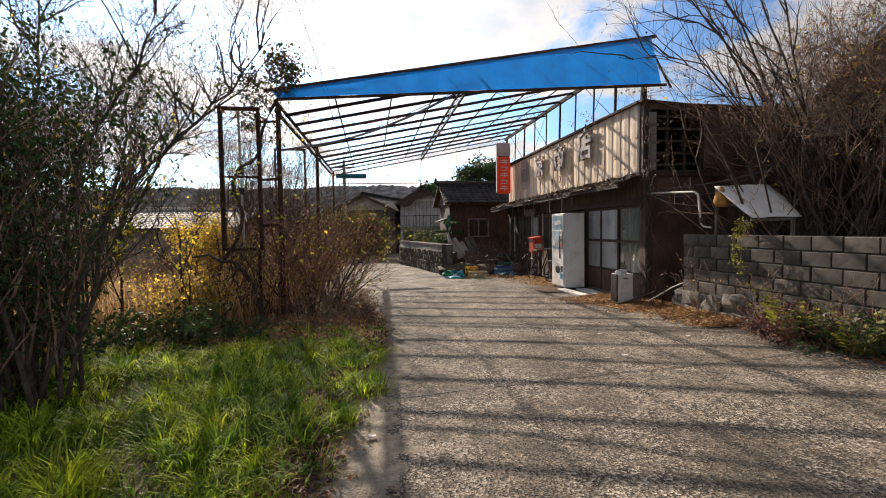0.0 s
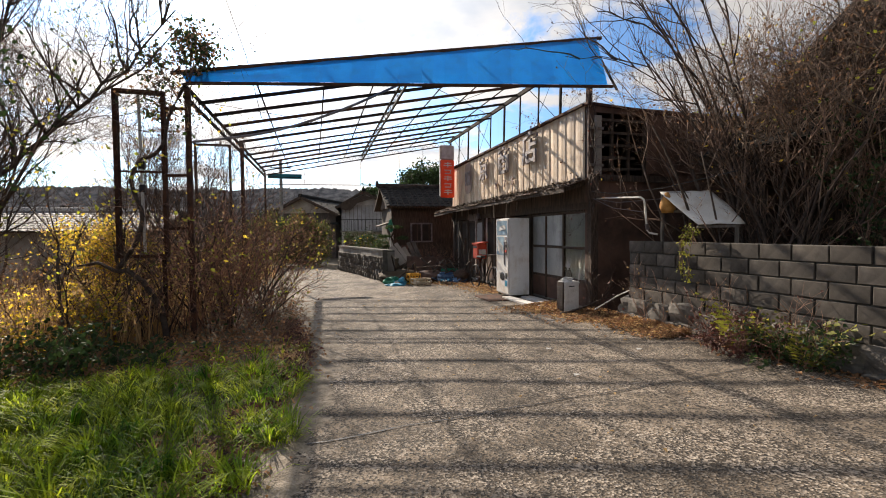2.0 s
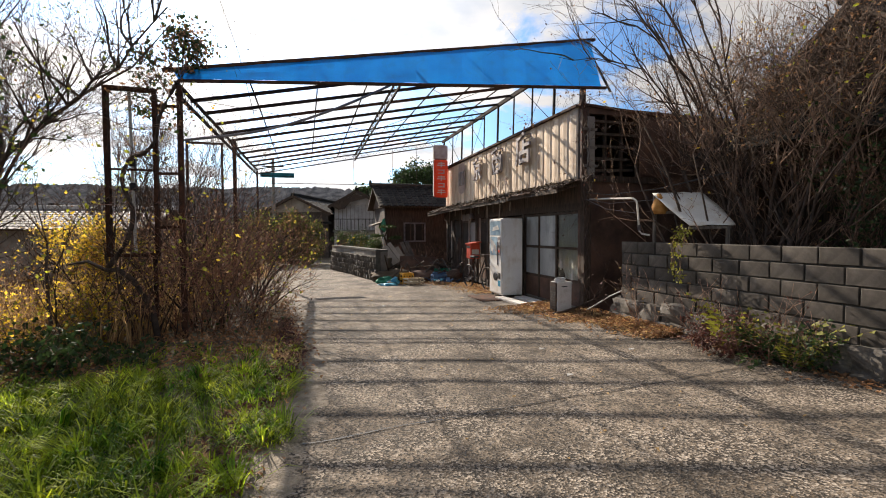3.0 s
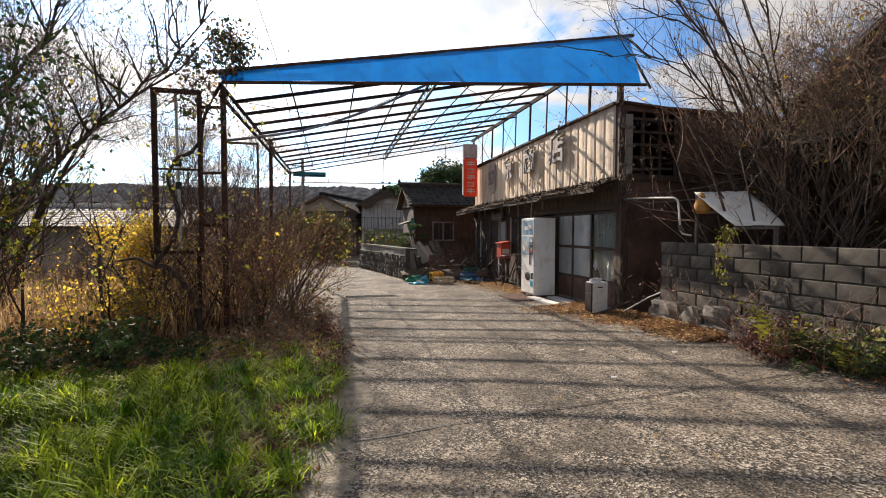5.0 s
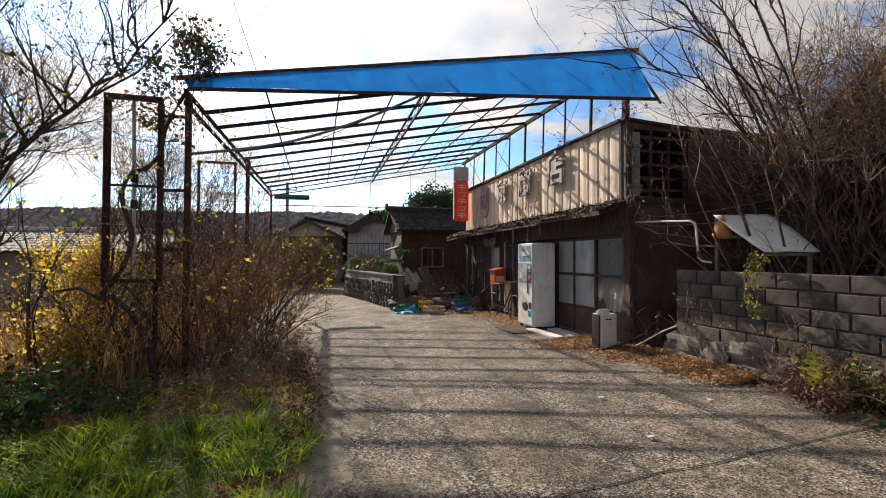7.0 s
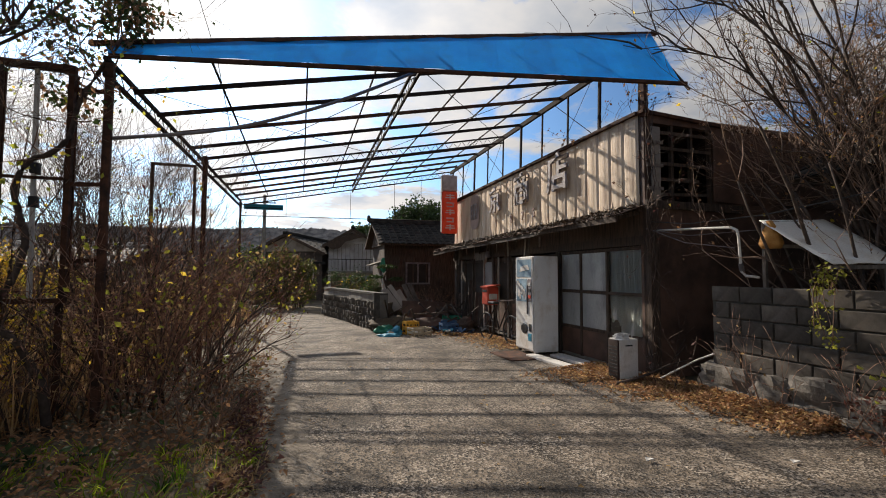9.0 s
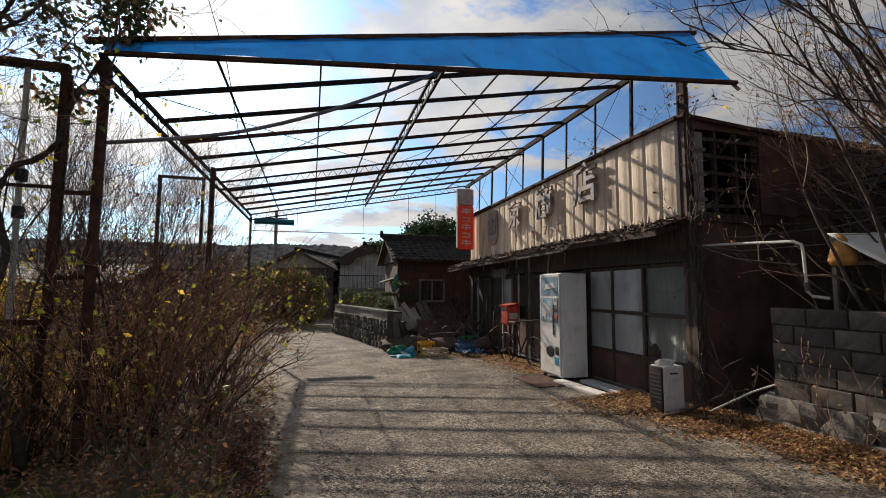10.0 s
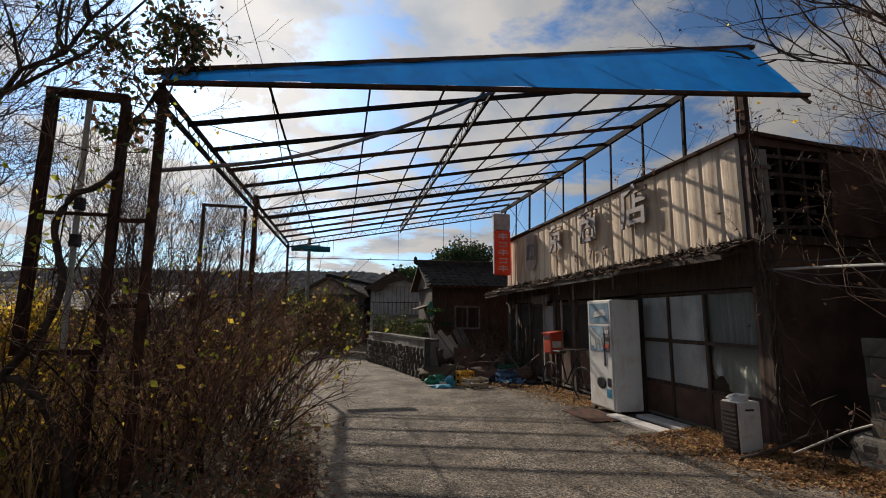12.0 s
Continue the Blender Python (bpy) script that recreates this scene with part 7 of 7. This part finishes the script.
# ---- rubbish before the tiled house ----
def crate(m, w, d, h, material, label, group="plastic crates"):
    t = thing("crate", label, "crate", m, group)
    for a, b in ((0, d * 0.06), (d * 0.94, d)):
        S().box(0, w, a, b, 0, h * 0.16).make("side", material, t)
        S().box(0, w, a, b, h * 0.40, h * 0.60).make("side", material, t)
        S().box(0, w, a, b, h * 0.82, h).make("side", material, t)
    for a, b in ((0, w * 0.05), (w * 0.95, w)):
        S().box(a, b, d * 0.06, d * 0.94, 0, h * 0.16).make("end", material, t)
        S().box(a, b, d * 0.06, d * 0.94, h * 0.40, h * 0.60).make("end", material, t)
        S().box(a, b, d * 0.06, d * 0.94, h * 0.82, h).make("end", material, t)
    for a in (0.0, 0.25, 0.5, 0.75, 0.95):
        for b in (0.0, 0.95):
            S().box(a * w, (a + 0.05) * w, b * d, (b + 0.05) * d, h * 0.1, h * 0.9).make("rib", material, t)
    S().box(w * 0.03, w * 0.97, d * 0.03, d * 0.97, 0.0, 0.02).make("base", material, t)
    return t


ZG = -0.19
crate(pose(0.80, 14.75, ZG, 0, 0, 18), 0.36, 0.30, 0.36, YELLOW, "yellow plastic crate in the rubbish heap")
crate(pose(0.95, 14.25, ZG, 0, 0, 24), 0.52, 0.36, 0.24, BEIGE, "beige plastic crate in the rubbish heap")
crate(pose(1.75, 14.75, ZG, 0, 0, 10), 0.44, 0.34, 0.30, BLUEPLAST, "dark blue plastic crate in the rubbish heap")
crate(pose(1.75, 15.15, ZG, 0, 0, -14), 0.44, 0.34, 0.34, BLUEPLAST, "dark blue plastic crate in the rubbish heap")
crate(pose(2.05, 15.5, ZG, 0, 0, 30), 0.44, 0.34, 0.42, GREENPLAST, "green plastic crate in the rubbish heap")


def heap(name, x, y, z, rx, ry, rz, material, label, cat, seed):
    t = thing(name, label, cat, Matrix.Translation((x, y, z)))
    S().blob(0, 0, rz * 0.7, rx, ry, rz, 0.7, 3, seed).make("cover", material, t, smooth=True)


heap("plastic_sheet", 0.56, 14.9, ZG, 0.14, 0.16, 0.14, CYANPLAST, "crumpled cyan plastic sheet on the ground", "sheet", 11)
heap("plastic_sheet", 0.35, 14.5, ZG, 0.26, 0.13, 0.06, CYANPLAST, "flattened cyan plastic sheet on the ground", "sheet", 12)
heap("net_bundle", 0.25, 15.3, ZG, 0.22, 0.2, 0.14, GREENPLAST, "bundle of green netting on the ground", "net", 13)
heap("rag_heap", 1.5, 15.6, ZG, 0.5, 0.35, 0.22, BROWNWALL, "heap of dark rags and rubbish", "rubbish", 14)
heap("rag_heap", 2.35, 15.2, ZG, 0.35, 0.3, 0.22, DARKWOOD, "heap of dark rags and rubbish", "rubbish", 15)
heap("earth_heap", 0.55, 15.9, ZG, 0.7, 0.45, 0.25, SOIL, "heap of earth and debris by the wall end", "rubbish", 16)
t = thing("broken_panel", "broken white panel lying on rubbish", "panel", pose(2.25, 14.55, ZG + 0.05, 0, 8, 20))
S().box(0, 0.62, 0, 0.25, 0, 0.04, c=0.008).make("panel", OFFWHITE, t)
t = thing("rusty_sheet", "large rusty sheet leaning on rubbish before the house", "sheet", pose(0.78, 15.9, ZG + 0.12, -24, 3, 9))
S().box(0, 1.3, 0, 0.02, 0, 0.78).make("sheet", BROWNWALL, t)
for k in range(6):
    x = 0.55 + 0.14 * k
    t = thing("old_plank", "bleached plank leaning on rubbish before the house", "plank", pose(x, 16.55 + rnd(-0.04, 0.04), 0.34 + rnd(-0.06, 0.06), -32, rnd(-34, -16), 9 + rnd(-8, 8)), group="leaning planks")
    S().box(0, 0.135, 0, 0.022, 0, rnd(0.75, 0.95), c=0.004).make("board", PLASTER if k < 4 else DULLWOOD, t)
for k in range(70):
    x, y = rnd(0.3, 2.9), rnd(15.2, 17.5)
    t = thing("old_stick", "dark broken timber in the rubbish heap", "timber", pose(x, y, ZG + rnd(0.0, 0.5), rnd(-60, 60), rnd(20, 85), rnd(0, 360)), group="broken timbers")
    S().box(-0.02, 0.02, -0.015, 0.015, -0.1, rnd(0.4, 0.9)).make("length", DARKWOOD if k % 2 else DULLWOOD, t)
def scraps(n, x0, x1, y0, y1, size, material, label):
    """Bits of torn packaging and board strewn on the ground."""
    s = S()
    for _ in range(n):
        x, y = rnd(x0, x1), rnd(y0, y1)
        m = pose(x, y, ZG + 0.02 + rnd(0, 0.14), rnd(-35, 35), rnd(-35, 35), rnd(0, 360))
        w, d = size * rnd(0.4, 1.3), size * rnd(0.2, 0.7)
        s.box(-w, w, -d, d, 0, rnd(0.006, 0.03), m)
    tagged(s.make("rubbish", material), label, "rubbish", kind="stuff")


scraps(26, 0.4, 3.0, 14.5, 16.0, 0.09, OFFWHITE, "torn white packaging strewn before the tiled house")
scraps(40, 0.2, 3.0, 14.6, 16.3, 0.10, DULLWOOD, "broken grey boards strewn before the tiled house")
scraps(16, 0.3, 2.6, 14.6, 15.6, 0.07, CYANPLAST, "torn cyan plastic strewn before the tiled house")
scraps(14, 1.3, 2.8, 14.6, 15.5, 0.10, BLUEPLAST, "broken dark blue plastic strewn before the tiled house")
t = thing("wall_stack", "stack of dark boards against the tiled house", "boards", at(-1.6, 10.2, -0.2))
for k in range(6):
    S().box(0.3 * k, 0.3 * k + 0.27, 0.05 * (k % 2), 0.05 * (k % 2) + 0.03, 0, rnd(0.7, 1.2)).make("board", DARKWOOD if k % 2 else BROWNWALL, t)
bramble(2.0, 17.6, 0.7, 0.5, 1.1, 40, "dead weeds among the rubbish", [(120, 0.06, LEAFBROWN, "dry_foliage")], depth=1, name="dead_weed")
# fallen branch by the heater
limbs = []
grow(limbs, wv(-0.75, -0.35, -0.07), (0.9, -0.05, 0.12), 0.8, 0.022, 1, 3, 0.1, 0.0, 5, 0.6)
plant("fallen_branch", "fallen bare branch on the leaf drift", "branch", limbs, BARK, [], base=wv(-0.75, -0.35, -0.07))
t = thing("grey_pipe", "grey plastic pipe leaning from the shop to the wall", "pipe", at(0, 0, 0))
S().tube([(-0.1, -0.4, -0.05), (0.1, -0.85, 0.28), (0.2, -1.1, 0.42)], 0.012, 8).make("pipe_run", OFFWHITE, t)
# overhead cable
cable = thing("overhead_cable", "thin black cable slung down to the canopy", "cable")
S().tube([(-2.6, 11.3, 4.0), (-3.1, 12.0, 5.6), (-4.3, 13.3, 8.6), (-6.2, 15.0, 13.0)], 0.008, 5).make("strand", BLACK, cable)

# ---- blocks and stones, last ----
def block_mesh(l, name):
    b = bmesh.new()
    bmesh.ops.create_cube(b, size=1)
    for q in b.verts:
        q.co = Vector((q.co.x * 0.15 + 0.075, q.co.y * (l - 0.018), q.co.z * 0.183))
    bmesh.ops.bevel(b, geom=list(b.edges), offset=0.007, segments=1, affect="EDGES")
    me = bpy.data.meshes.new(name)
    b.to_mesh(me); b.free()
    me.materials.append(BLOCK)
    return me


full, half = block_mesh(0.40, "block"), block_mesh(0.20, "half_block")
for c in range(5):
    y = 0.0 - (0.06 if c % 2 else 0.0)
    z = 1.17 - 0.2 * c
    first = c % 2 == 1
    while y > -6.9:
        l = 0.2 if first else 0.4
        ob = new("block", half if first else full)
        ob.parent = wall
        ob.matrix_basis = pose(rnd(-0.006, 0.006), y - l / 2, z + rnd(-0.003, 0.003), 0, rnd(-0.8, 0.8), rnd(-0.5, 0.5))
        y -= l
        first = False
y, i = 0.12, 0
while y > -6.8:
    w = rnd(0.38, 0.68)
    st = S().rock(0.17, w * 0.56, rnd(0.18, 0.21), i + 20, 5)
    ob = st.make("footing_stone", STONE, wall)
    ob.matrix_basis = pose(0.10 + rnd(-0.04, 0.02), y - w / 2, 0.09 + rnd(-0.03, 0.03), 0, 0, rnd(-8, 8))
    y -= w
    i += 1
y = 0.0
while y > -6.8:
    w = rnd(0.28, 0.5)
    st = S().rock(0.13, w * 0.60, rnd(0.11, 0.14), i + 20, 5)
    ob = st.make("footing_stone", STONE, wall)
    ob.matrix_basis = pose(0.03 + rnd(-0.04, 0.03), y - w / 2, -0.09 + rnd(-0.02, 0.02), 0, 0, rnd(-8, 8))
    y -= w
    i += 1
for j in range(4):
    for k in range(27):
        f = (k + (0.5 if j % 2 else 0.1)) / 27.6
        p = along(f)
        st = S().rock(0.075, 0.118, 0.097, j * 40 + k, 1)
        ob = st.make("cobble", STONE, gw)
        ob.matrix_basis = Matrix.Translation((p.x + 0.02 + 0.018 * j, p.y, -0.12 + 0.205 * j + rnd(-0.015, 0.015)))
